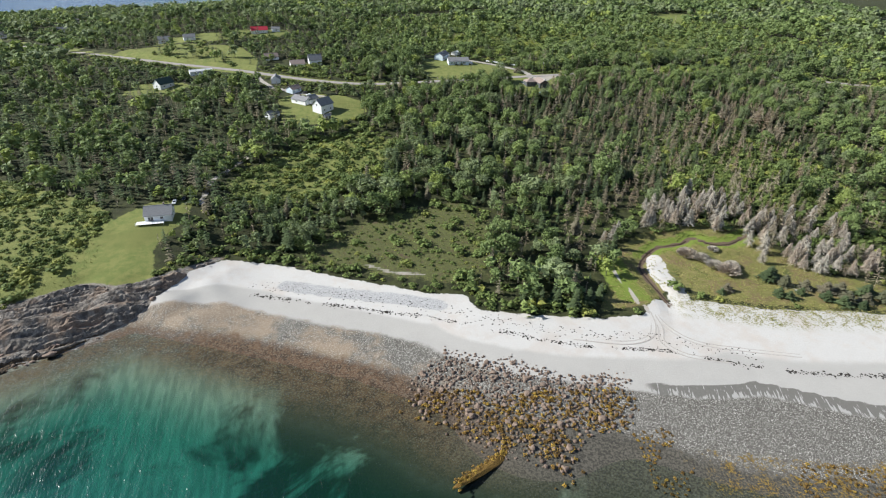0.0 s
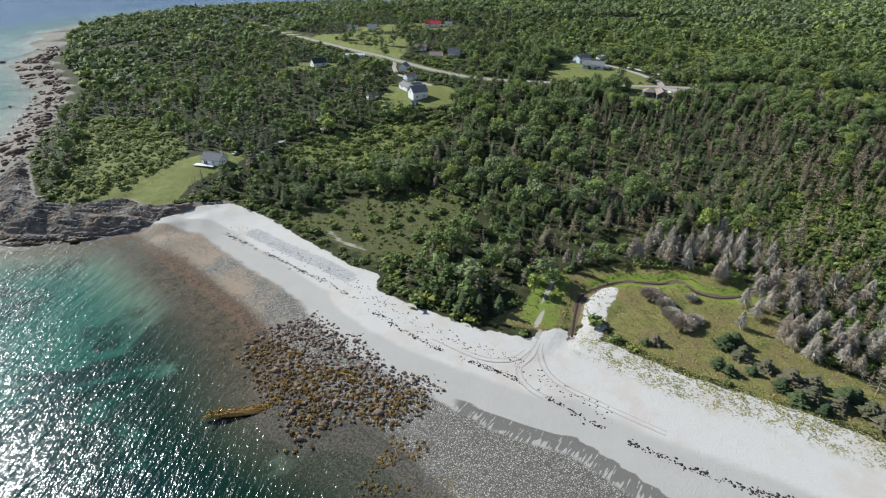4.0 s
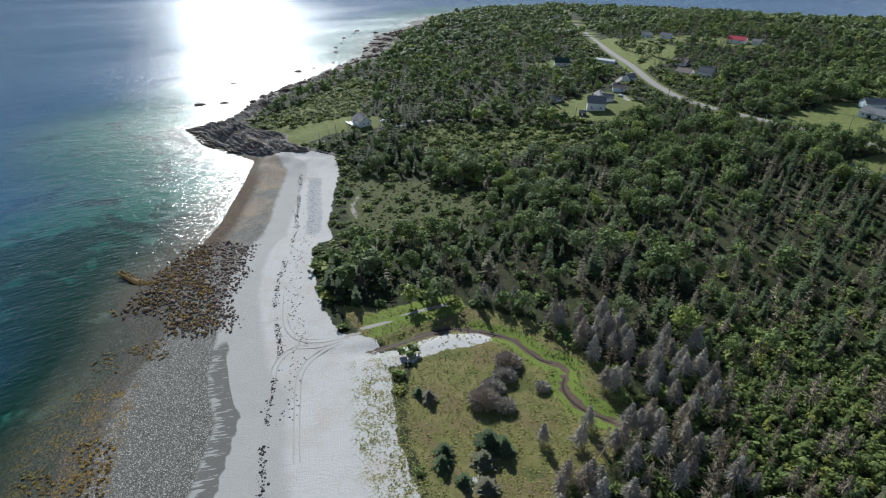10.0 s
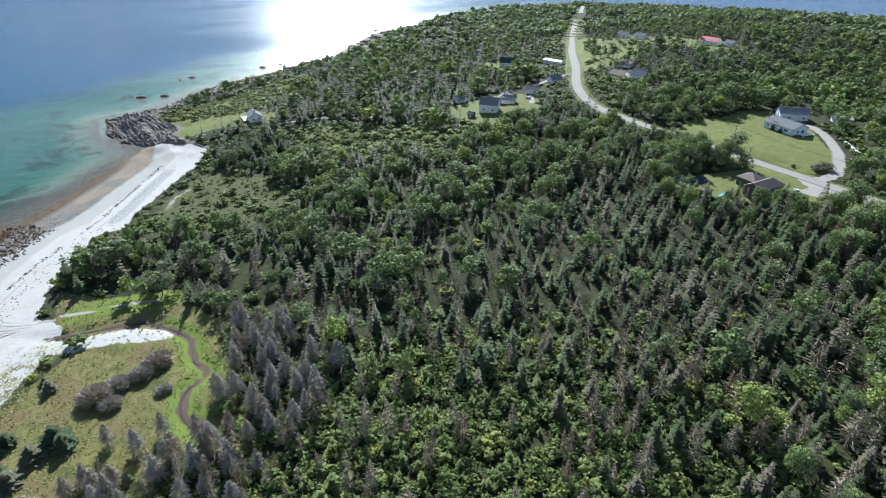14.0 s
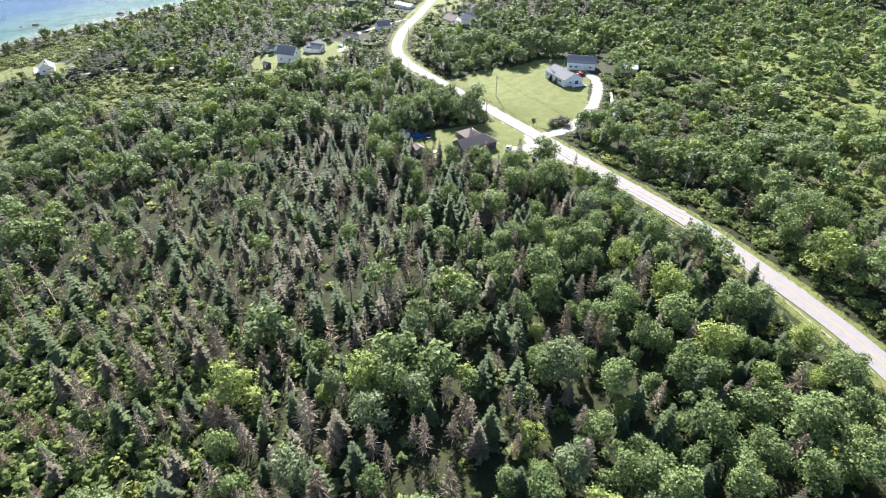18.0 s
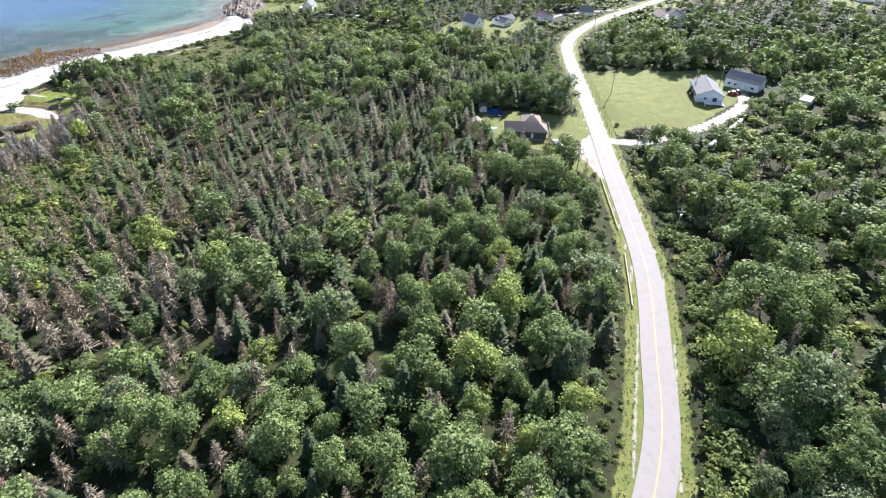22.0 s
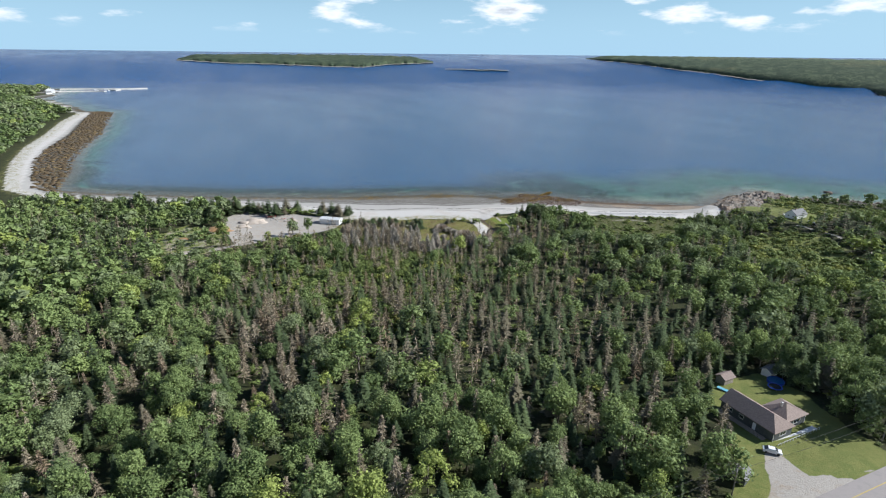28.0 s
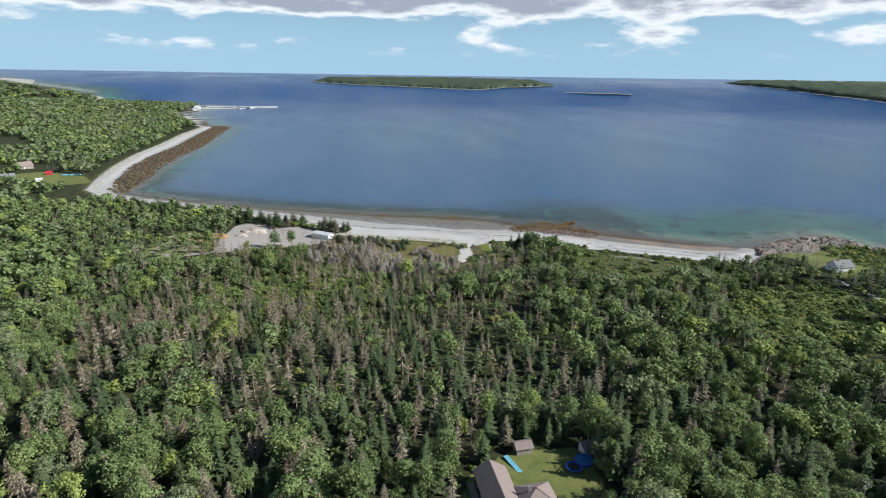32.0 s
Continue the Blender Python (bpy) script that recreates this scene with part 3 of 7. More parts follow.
def masks(x, y):
    sd, dv = signed(x, y, COAST), signed(x, y, GREEN)
    west = rocky(x, y)
    far = smooth(-y, -10, 40)
    b = np.clip(sd / (sd + np.abs(dv) + 1e-6), 0, 1)
    on = (dv < 0) & (sd > 0)
    out = {}
    out["sand"] = np.where(dv < 4, smooth(-dv, -4, 3), 0) * (1 - west)
    out["sand"] = np.maximum(out["sand"], soft_in(x, y, [(146, 188), (160, 182), (158, 194), (150, 200)], 8) * 0.5)
    out["sand"] = np.maximum(out["sand"], 0.85 * smooth(-seg_dist(x, y, [(97, 166), (100, 178), (102, 192), (100, 206), (103, 219)]), -7.5, -1.0))
    out["damp"] = np.where(on, smooth(b, 0.74, 0.58), 0) * (1 - west)
    bs = b + 0.0016 * np.clip(x - 105, 0, 60) + 0.012 * wob(x, y, 0.09, 1)
    out["wet"] = np.where(on, smooth(bs, 0.515, 0.49) * smooth(x, 58, 84), 0) * (1 - west) * (1 - far)
    out["rill"] = smooth(bs, 0.48, 0.43)
    out["gravel"] = np.where(on, smooth(bs + far * -0.24, 0.53 - 0.08 * smooth(x, 20, 80), 0.36 + 0.05 * smooth(x, 20, 80)), 0) * (1 - west)
    out["gravel"] = np.where(sd <= 0, smooth(-sd, 34, 10), out["gravel"])
    out["brown"] = np.where(sd <= 0, 1.0, smooth(b - 0.46 * far, 0.30 - 0.12 * smooth(x, 30, 90), 0.03)) * (1 - 0.35 * smooth(-x, 60, 100))
    out["tan"] = smooth(-x, -30, 10)
    out["shingle"] = smooth(-seg_dist(x, y, [(-58, 199), (-36, 193), (-14, 189), (4, 184)]), -5.5, -1.5) * (1 - west)
    out["weed"] = np.where((sd > -30) & (b < 0.3), smooth(b, 0.26, 0.08) * smooth(-sd, 26, 10), 0) * np.maximum(smooth(x, 50, 100), 0.1)
    out["bed"] = smooth(-sd, 5, 24)
    out["kelp"] = smooth(x, -66, -40) * smooth(y, -200, -50)
    out["tuft"] = np.where(dv < 12, smooth(-dv, -10, 0) * smooth(-dv, 16, 6), 0) * smooth(x, 86, 108)
    out["rock"] = west * smooth(-dv, -6, 2) * smooth(-sd, 10, 2)
    grass = np.zeros(x.shape)
    for lawn in LAWNS:
        grass = np.maximum(grass, soft_in(x, y, lawn))
    road = seg_dist(x, y, ROAD)
    grass = np.maximum(grass, smooth(-road, -7.5, -5))
    grass = np.maximum(grass, 0.75 * soft_in(x, y, HEAD))
    grass = np.maximum(grass, 0.8 * soft_in(x, y, SPOIL, 8))
    grass = np.maximum(grass, 0.62 * soft_in(x, y, SCRUB, 12) + 0.62 * soft_in(x, y, MEADOW, 30))
    out["grass"] = grass
    out["marsh"] = soft_in(x, y, MARSH, 4)
    out["heath"] = soft_in(x, y, HEATH, 16)
    drive = np.minimum(seg_dist(x, y, DRIVE) - 2.4, seg_dist(x, y, HOUSE_DRIVE) - 3.5)
    drive = np.minimum(drive, -signed(x, y, APRON))
    drive = np.minimum(drive, seg_dist(x, y, TRACK) - 0.7)
    drive = np.minimum(drive, seg_dist(x, y, FAR_ROAD) - 1.6)
    drive = np.minimum(drive, seg_dist(x, y, [(-112, 262), (-116, 290), (-104, 330)]) - 1.2)
    dirt = smooth(-drive, -1.2, 0.8)
    dirt = np.maximum(dirt, soft_in(x, y, QUARRY, 4))
    dirt = np.maximum(dirt, smooth(-np.abs(road - 3.9), -1.0, -0.3) * 0.55)
    dirt = np.maximum(dirt, smooth(-seg_dist(x, y, [(-26, 214), (-16, 208), (-2, 206)]), -3.2, -1) * 0.55)
    dirt = np.maximum(dirt, 0.47 * soft_in(x, y, SPOIL, 5))
    dirt = np.maximum(dirt, smooth(-seg_dist(x, y, [(296, 246), (280, 240), (262, 226)]), -3, -1.5))
    out["dirt"] = dirt
    creek = seg_dist(x, y, CREEK)
    out["mud"] = smooth(-creek, -1.9, -0.5) * smooth(dv, -12, 2)
    out["lush"] = np.maximum(smooth(-creek, -8, -3.5) * smooth(y, 212, 224) * 0.7, smooth(-seg_dist(x, y, TRACK), -9, -5) * smooth(y, 180, 188) * 0.75)
    out["lush"] = np.maximum(out["lush"], 0.46 * soft_in(x, y, MEADOW, 30) * smooth(road, 8, 16))
    return out


def stretch_axis(lo, hi, step, end_lo, end_hi):
    """Even steps from lo to hi, growing ones beyond."""
    vals, s, v = list(np.arange(lo, hi + 1e-6, step)), step, hi
    while v < end_hi:
        s *= 1.16
        v += s
        vals.append(min(v, end_hi))
    s, v = step, lo
    while v > end_lo:
        s *= 1.16
        v -= s
        vals.insert(0, max(v, end_lo))
    return np.array(vals)


def sheet(name, xs, ys, zfun, attrs, material, label, category):
    gx, gy = np.meshgrid(xs, ys)
    x, y = gx.ravel(), gy.ravel()
    z = zfun(x, y)
    w, hgt = len(xs), len(ys)
    i = (np.arange(hgt - 1)[:, None] * w + np.arange(w - 1)).ravel()
    faces = np.stack([i, i + 1, i + w + 1, i + w], 1)
    mesh = bpy.data.meshes.new(name)
    mesh.vertices.add(len(x))
    mesh.vertices.foreach_set("co", np.stack([x, y, z], 1).ravel())
    mesh.loops.add(faces.size)
    mesh.loops.foreach_set("vertex_index", faces.ravel())
    mesh.polygons.add(len(faces))
    mesh.polygons.foreach_set("loop_start", np.arange(len(faces)) * 4)
    mesh.update(calc_edges=True)
    mesh.polygons.foreach_set("use_smooth", np.ones(len(faces), bool))
    for key, vals in attrs(x, y, z).items():
        a = mesh.attributes.new(key, "FLOAT", "POINT")
        a.data.foreach_set("value", np.asarray(vals, np.float32))
    mesh.materials.append(material)
    ob = new(name, mesh)
    return tagged(ob, label, category, kind="structure")


gx = np.concatenate([stretch_axis(-215, 320, 2.0, -4700, 320), stretch_axis(326, 668, 6.0, 326, 4700)])
gy = np.concatenate([stretch_axis(-522, 78, 6.0, -4400, 78), stretch_axis(84, 570, 2.0, 84, 4700)])
sheet("ground", gx, gy, flat_height, lambda x, y, z: masks(x, y), GROUND, "sandy beach, grass and forest floor sloping down to the sea", "ground")
wx, wy = stretch_axis(-300, 500, 10.0, -4800, 4800), stretch_axis(-100, 300, 10.0, -4600, 4800)
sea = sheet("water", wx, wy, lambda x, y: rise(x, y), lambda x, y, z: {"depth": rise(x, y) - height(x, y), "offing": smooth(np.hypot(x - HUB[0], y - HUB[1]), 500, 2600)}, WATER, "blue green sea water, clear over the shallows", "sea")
sea.visible_shadow = False

# ---------------------------------------------------------------- mesh helpers


def part(name, bm, material, parent=None, label=""):
    """Links a bmesh as one mesh object under a thing."""
    mesh = bpy.data.meshes.new(name)
    bm.to_mesh(mesh)
    bm.free()
    mesh.materials.append(material)
    ob = new(name, mesh)
    ob.parent = parent
    return tagged(ob, label)


def box(bm, x0, y0, z0, x1, y1, z1):
    v = [bm.verts.new(p) for p in ((x0, y0, z0), (x1, y0, z0), (x1, y1, z0), (x0, y1, z0), (x0, y0, z1), (x1, y0, z1), (x1, y1, z1), (x0, y1, z1))]
    for f in ((3, 2, 1, 0), (4, 5, 6, 7), (0, 1, 5, 4), (1, 2, 6, 5), (2, 3, 7, 6), (3, 0, 4, 7)):
        bm.faces.new([v[i] for i in f])


def boxed(name, dims, material, parent=None, label="", bevel=0.0):
    bm = bmesh.new()
    box(bm, *dims)
    if bevel:
        bmesh.ops.bevel(bm, geom=bm.edges[:], offset=bevel, segments=1, affect="EDGES")
    return part(name, bm, material, parent, label)


def base(name, x, y, z, rot=0.0):
    ob = new(name)
    ob.empty_display_size = 0.5
    ob.matrix_world = pose(x, y, z, 0, 0, rot)
    return ob


def tube(bm, pts, radii, sides=6):
    """A tapered tube along points."""
    rings = []
    for n, p in enumerate(pts):
        p = Vector(p)
        d = (Vector(pts[min(n + 1, len(pts) - 1)]) - Vector(pts[max(n - 1, 0)])).normalized()
        a = d.orthogonal().normalized()
        b = d.cross(a)
        rings.append([bm.verts.new(p + radii[n] * (math.cos(k * 2 * math.pi / sides) * a + math.sin(k * 2 * math.pi / sides) * b)) for k in range(sides)])
    for r, s in zip(rings, rings[1:]):
        for k in range(sides):
            bm.faces.new((r[k], r[(k + 1) % sides], s[(k + 1) % sides], s[k]))
    bm.faces.new(rings[0][::-1])
    bm.faces.new(rings[-1])


# ---------------------------------------------------------------- plants as triangle soups
rng = np.random.default_rng(7)


def ico(sub=0):
    bm = bmesh.new()
    bmesh.ops.create_icosphere(bm, subdivisions=sub + 1, radius=1)
    bm.verts.ensure_lookup_table()
    v = np.array([p.co[:] for p in bm.verts])
    f = np.array([[q.index for q in p.verts] for p in bm.faces])
    bm.free()
    return v, f


ICO0, ICO1 = ico(0), ico(1)
OCTA = (np.array([(1, 0, 0), (0, 1, 0), (-1, 0, 0), (0, -1, 0), (0, 0, 1), (0, 0, -1)], float), np.array([(0, 1, 4), (1, 2, 4), (2, 3, 4), (3, 0, 4), (1, 0, 5), (2, 1, 5), (3, 2, 5), (0, 3, 5)]))


def join(pieces):
    vs, fs, off = [], [], 0
    for v, f in pieces:
        vs.append(v), fs.append(f + off)
        off += len(v)
    return np.concatenate(vs), np.concatenate(fs)


def leaves3(centres, normals, size, r, jitter=0.55):
    """Small leaf sprays, one triangle each."""
    n = len(centres)
    nrm = normals + r.normal(0, jitter, (n, 3))
    nrm /= np.linalg.norm(nrm, axis=1, keepdims=True)
    a = np.cross(nrm, r.normal(0, 1, (n, 3)))
    a /= np.linalg.norm(a, axis=1, keepdims=True) + 1e-9
    b = np.cross(nrm, a)
    s = size * r.uniform(0.6, 1.4, (n, 1))
    k = r.uniform(0.7, 1.3, (n, 3, 1))
    v = np.stack([centres + a * s * k[:, 0], centres + (-0.5 * a + 0.8 * b) * s * k[:, 1], centres + (-0.5 * a - 0.8 * b) * s * k[:, 2]], 1)
    return v.reshape(-1, 3), np.arange(n * 3).reshape(-1, 3)


def stick(p, q, r0, r1=0.0):
    """A three-sided twig or trunk from p to q."""
    p, q = np.array(p, float), np.array(q, float)
    d = (q - p) / (np.linalg.norm(q - p) + 1e-9)
    a = np.cross(d, (0.31, 0.91, 0.27))
    a /= np.linalg.norm(a)
    b = np.cross(d, a)
    ring = [math.cos(t) * a + math.sin(t) * b for t in (0, 2.094, 4.189)]
    v = np.array([p + r0 * c for c in ring] + [q + max(r1, 0.002) * c for c in ring])
    return v, np.array([(0, 1, 4), (0, 4, 3), (1, 2, 5), (1, 5, 4), (2, 0, 3), (2, 3, 5)])


def broadleaf(seed, leaves, lobes=8, leaf=0.036):
    """A domed crown of leafy lobes on a forked trunk, one unit high. Returns the crown and the wood."""
    r = np.random.default_rng(seed)
    crown, wood = [], [stick((0, 0, -0.05), (r.normal(0, 0.02), r.normal(0, 0.02), 0.6), 0.020, 0.010)]
    v, f = OCTA
    slim, reach = r.uniform(0.6, 1.2), r.uniform(0.26, 0.42)
    cen, rad = [np.array([r.normal(0, 0.06), r.normal(0, 0.06), r.uniform(0.76, 0.86)])], [r.uniform(0.10, 0.17)]
    for k in range(lobes - 1):
        a, u = k * 2.4 + r.uniform(0, 1.2), (k + 0.5) / (lobes - 1)
        ring = slim * r.uniform(0.12, 0.31) * (1.15 - 0.55 * u)
        cen.append(np.array([ring * math.cos(a), ring * math.sin(a), reach + (0.82 - reach) * u + r.normal(0, 0.05)]))
        rad.append(r.uniform(0.09, 0.19) * (8 / lobes) ** 0.3)
    cen, rad = np.array(cen), np.array(rad)
    for c, q in zip(cen, rad):
        crown.append((v * (1 + r.normal(0, 0.12, (len(v), 1))) * q * 0.64 + c, f))
        if leaves > 200 and r.uniform() < 0.4:
            wood.append(stick((0, 0, 0.25), c, 0.012, 0.004))
    m = leaves * 5
    k = r.choice(lobes, m, p=rad**2 / (rad**2).sum())
    d = r.normal(0, 1, (m, 3)) + (0, 0, 0.25)
    d /= np.linalg.norm(d, axis=1, keepdims=True)
    p = cen[k] + d * rad[k][:, None] * np.where(r.uniform(0, 1, (m, 1)) < 0.7, r.uniform(0.75, 1.06, (m, 1)), r.uniform(1.05, 1.45, (m, 1)))
    gap = np.linalg.norm(p[:, None] - cen[None], axis=2) / rad[None]
    gap[np.arange(m), k] = 9
    ok = np.where((gap.min(1) > 0.80) & (d[:, 2] > -0.65))[0][:leaves]
    crown.append(leaves3(p[ok], d[ok] + (0, 0, 0.25), leaf, r, 0.75))
    return join(crown), join(wood)


def spruce(seed, whorls, per, dead=0.0):
    """A narrow cone of drooping boughs round a straight stem, one unit high."""
    r = np.random.default_rng(seed)
    crown, wood = [], [stick((0, 0, -0.03), (0, 0, 1.0), 0.014, 0.002)]
    for w in range(whorls):
        u = (w + 0.3) / whorls
        z, reach = 0.14 + 0.84 * u, 0.23 * (1 - u) ** 0.85 * r.uniform(0.8, 1.15) + 0.018
        for k in range(per):
            if dead and r.uniform() < dead:
                continue
            a = k * 2 * math.pi / per + w * 1.1 + r.normal(0, 0.22)
            out, side = np.array([math.cos(a), math.sin(a), 0]), np.array([-math.sin(a), math.cos(a), 0])
            rr = reach * r.uniform(0.65, 1.2)
            drop = r.uniform(0.15, 0.5)
            for t, wd in ((0.30, 0.42), (0.55, 0.36), (0.78, 0.28), (1.0, 0.18)):
                c = out * rr * t + (0, 0, z + 0.02 - rr * drop * t * t) + side * r.normal(0, 0.12) * rr
                w = (wd * reach + 0.010) * r.uniform(0.8, 1.25)
                tip = c + out * w * 1.1 - (0, 0, w * r.uniform(0.2, 0.8))
                v = np.array([c - out * w * 0.6 + side * w * 0.9 - (0, 0, w * 0.3), tip, c - out * w * 0.5 - side * w * 0.9 - (0, 0, w * r.uniform(0, 0.5))])
                crown.append((v, np.array([(0, 2, 1)])))
    return join(crown), join(wood)


def snag(seed, twigs, bushy=0.16):
    """A dead spruce: a bare stem with many thin grey twigs."""
    r = np.random.default_rng(seed)
    lean = r.normal(0, 0.04, 2)
    wood = [stick((0, 0, -0.03), (lean[0], lean[1], 1.0), 0.013, 0.003)]
    crown = []
    for k in range(twigs):
        u = r.uniform(0.12, 0.98) ** 0.85
        a = r.uniform(0, 6.283)
        reach = bushy * (1.08 - u) * r.uniform(0.45, 1.5) + 0.02
        p = np.array([lean[0] * u, lean[1] * u, u])
        q = p + (math.cos(a) * reach, math.sin(a) * reach, r.uniform(-0.55, 0.2) * reach)
        side = np.array([-math.sin(a), math.cos(a), r.normal(0, 0.8)]) * r.uniform(0.004, 0.010)
        mid = p * 0.4 + q * 0.6 + (0, 0, 0.01)
        crown.append((np.array([p, mid + side, q, mid - side]), np.array([(0, 1, 2), (0, 2, 3)])))
    return join(crown), join(wood)


def shrub(seed, leaves, leaf=0.17, core=True):
    r = np.random.default_rng(seed)
    out = []
    for k in range(4):
        a = k * 1.6 + r.uniform(0, 1)
        c, s = np.array([0.3 * math.cos(a), 0.3 * math.sin(a), 0.42 + r.normal(0, 0.08)]), r.uniform(0.32, 0.48)
        if core:
            v, f = OCTA
            out.append((v * (1 + r.normal(0, 0.14, (len(v), 1))) * s * (0.7, 0.7, 0.62) + c, f))
        n = leaves // 4
        d = r.normal(0, 1, (n, 3)) + (0, 0, 0.5)
        d /= np.linalg.norm(d, axis=1, keepdims=True)
        out.append(leaves3(c + d * s * r.uniform(0.65, 1.15, (n, 1)), d + (0, 0, 0.3), leaf, r))
    return join(out), stick((0, 0, -0.1), (0, 0, 0.5), 0.04, 0.02)


def soup(name, v, f, mats, mat_index, tint, label, category, kind="stuff", group=""):
    mesh = bpy.data.meshes.new(name)
    mesh.vertices.add(len(v))
    mesh.vertices.foreach_set("co", v.astype(np.float32).ravel())
    mesh.loops.add(f.size)
    mesh.loops.foreach_set("vertex_index", f.astype(np.int32).ravel())
    mesh.polygons.add(len(f))
    mesh.polygons.foreach_set("loop_start", np.arange(len(f), dtype=np.int32) * 3)
    mesh.polygons.foreach_set("material_index", mat_index.astype(np.int32))
    mesh.polygons.foreach_set("use_smooth", np.ones(len(f), bool))
    mesh.update(calc_edges=True)
    if tint is not None:
        a = mesh.attributes.new("tint", "FLOAT", "POINT")
        a.data.foreach_set("value", tint.astype(np.float32))
    for m in mats:
        mesh.materials.append(m)
    ob = new(name, mesh)
    return tagged(ob, label, category, group, kind)


def scatter(name, kinds, xyz, tall, wide, tint, mats, label, category):
    """One object of many plants: every place takes one of the kinds, turned and sized."""
    if not len(xyz):
        return None
    pick, turn = rng.integers(0, len(kinds), len(xyz)), rng.uniform(0, 6.283, len(xyz))
    vs, fs, ms, ts, off = [], [], [], [], 0
    for n, (crown, wood) in enumerate(kinds):
        here = np.where(pick == n)[0]
        if not len(here):
            continue
        (v, f), split = join([crown, wood]), len(crown[1])
        c, s = np.cos(turn[here])[:, None], np.sin(turn[here])[:, None]
        x = (v[:, 0] * c - v[:, 1] * s) * wide[here, None] + xyz[here, 0, None]
        y = (v[:, 0] * s + v[:, 1] * c) * wide[here, None] + xyz[here, 1, None]
        z = v[:, 2] * tall[here, None] + xyz[here, 2, None]
        vs.append(np.stack([x, y, z], -1).reshape(-1, 3))
        fs.append((f[None] + (np.arange(len(here)) * len(v))[:, None, None]).reshape(-1, 3) + off)
        ms.append(np.tile(np.r_[np.zeros(split), np.ones(len(f) - split)], len(here)))
        ts.append(np.repeat(1.0 + np.clip(tint[here], 0, 1), len(v)))
        off += len(v) * len(here)
    return soup(name, np.concatenate(vs), np.concatenate(fs), mats, np.concatenate(ms), np.concatenate(ts), label, category)

# ---------------------------------------------------------------- road


def spline(line, step=2.0):
    """A smooth line of even steps through plan points."""
    q = points(line)
    q = np.vstack([2 * q[0] - q[1], q, 2 * q[-1] - q[-2]])
    out = []
    for n in range(1, len(q) - 2):
        count = max(2, int(np.linalg.norm(q[n + 1] - q[n]) / step))
        for k in range(count):
            t = k / count
            out.append(0.5 * (2 * q[n] + (q[n + 1] - q[n - 1]) * t + (2 * q[n - 1] - 5 * q[n] + 4 * q[n + 1] - q[n + 2]) * t**2 + (3 * q[n] - q[n - 1] - 3 * q[n + 1] + q[n + 2]) * t**3))
    out.append(q[-2])
    return np.array(out)


def ribbon(line, offset, width, lift):
    """A flat strip along a plan line, as a bmesh with a small thickness."""
    q = spline(line)
    d = np.gradient(q, axis=0)
    d /= np.linalg.norm(d, axis=1, keepdims=True)
    nrm = np.stack([-d[:, 1], d[:, 0]], 1)
    z = flat_height(q[:, 0], q[:, 1]) + lift
    z = np.convolve(np.pad(z, 4, "edge"), np.ones(9) / 9, "valid")
    bm = bmesh.new()
    rings = []
    for p, n, zz in zip(q, nrm, z):
        a, b = p + n * (offset - width / 2), p + n * (offset + width / 2)
        rings.append([bm.verts.new(c) for c in ((*a, zz), (*b, zz), (*b, zz - 0.15), (*a, zz - 0.15))])
    for r, s in zip(rings, rings[1:]):
        for k in range(4):
            bm.faces.new((r[k], r[(k + 1) % 4], s[(k + 1) % 4], s[k]))
    bmesh.ops.recalc_face_normals(bm, faces=bm.faces[:])
    return bm


road = part("road", ribbon(ROAD, 0, 6.8, 0.16), ASPHALT)
tagged(road, "worn grey two-lane asphalt road with a faded yellow centre line", "road", kind="structure")
part("centre_line", ribbon(ROAD, 0, 0.24, 0.175), YELLOW, road, "faded yellow centre line")

# ---------------------------------------------------------------- forest
TREE_LINE = [(185, 255), (211, 350), (250, 410), (268, 465), (245, 515), (205, 560)]
TREE_LINE_EAST = [(268, 465), (188, 470), (109, 462), (30, 455)]
DEAD_EDGE = [(74, 226), (86, 246), (112, 258), (140, 254), (158, 240), (172, 214), (190, 200)]


def jitter_grid(x0, y0, x1, y1, step):
    x, y = np.meshgrid(np.arange(x0, x1, step), np.arange(y0, y1, step))
    x, y = x.ravel(), y.ravel()
    return x + rng.uniform(-0.45, 0.45, x.shape) * step, y + rng.uniform(-0.45, 0.45, x.shape) * step


def open_ground(x, y):
    """1 where no tree stands."""
    bare = np.zeros(x.shape)
    for poly in LAWNS[:4] + LAWNS[7:] + [QUARRY]:
        bare = np.maximum(bare, inside(x, y, poly) * 1.0)
    for poly in LAWNS[4:7]:
        bare = np.maximum(bare, inside(x, y, poly) & (wob(x, y, 0.16, 4) + wob(x, y, 0.37, 2) < 0.45))
    bare = np.maximum(bare, seg_dist(x, y, ROAD) < 10.6)
    bare = np.maximum(bare, seg_dist(x, y, [(p[0], p[1] + 6) for p in ROAD[:8]]) < 8.5)
    bare = np.maximum(bare, seg_dist(x, y, DRIVE) < 4.2)
    bare = np.maximum(bare, seg_dist(x, y, HOUSE_DRIVE) < 7.0)
    bare = np.maximum(bare, seg_dist(x, y, FAR_ROAD) < 4.0)
    bare = np.maximum(bare, seg_dist(x, y, CREEK) < 7.0)
    for cx, cy, rr in HOUSE_SPOTS:
        bare = np.maximum(bare, np.hypot(x - cx, y - cy) < rr)
    return bare > 0.5


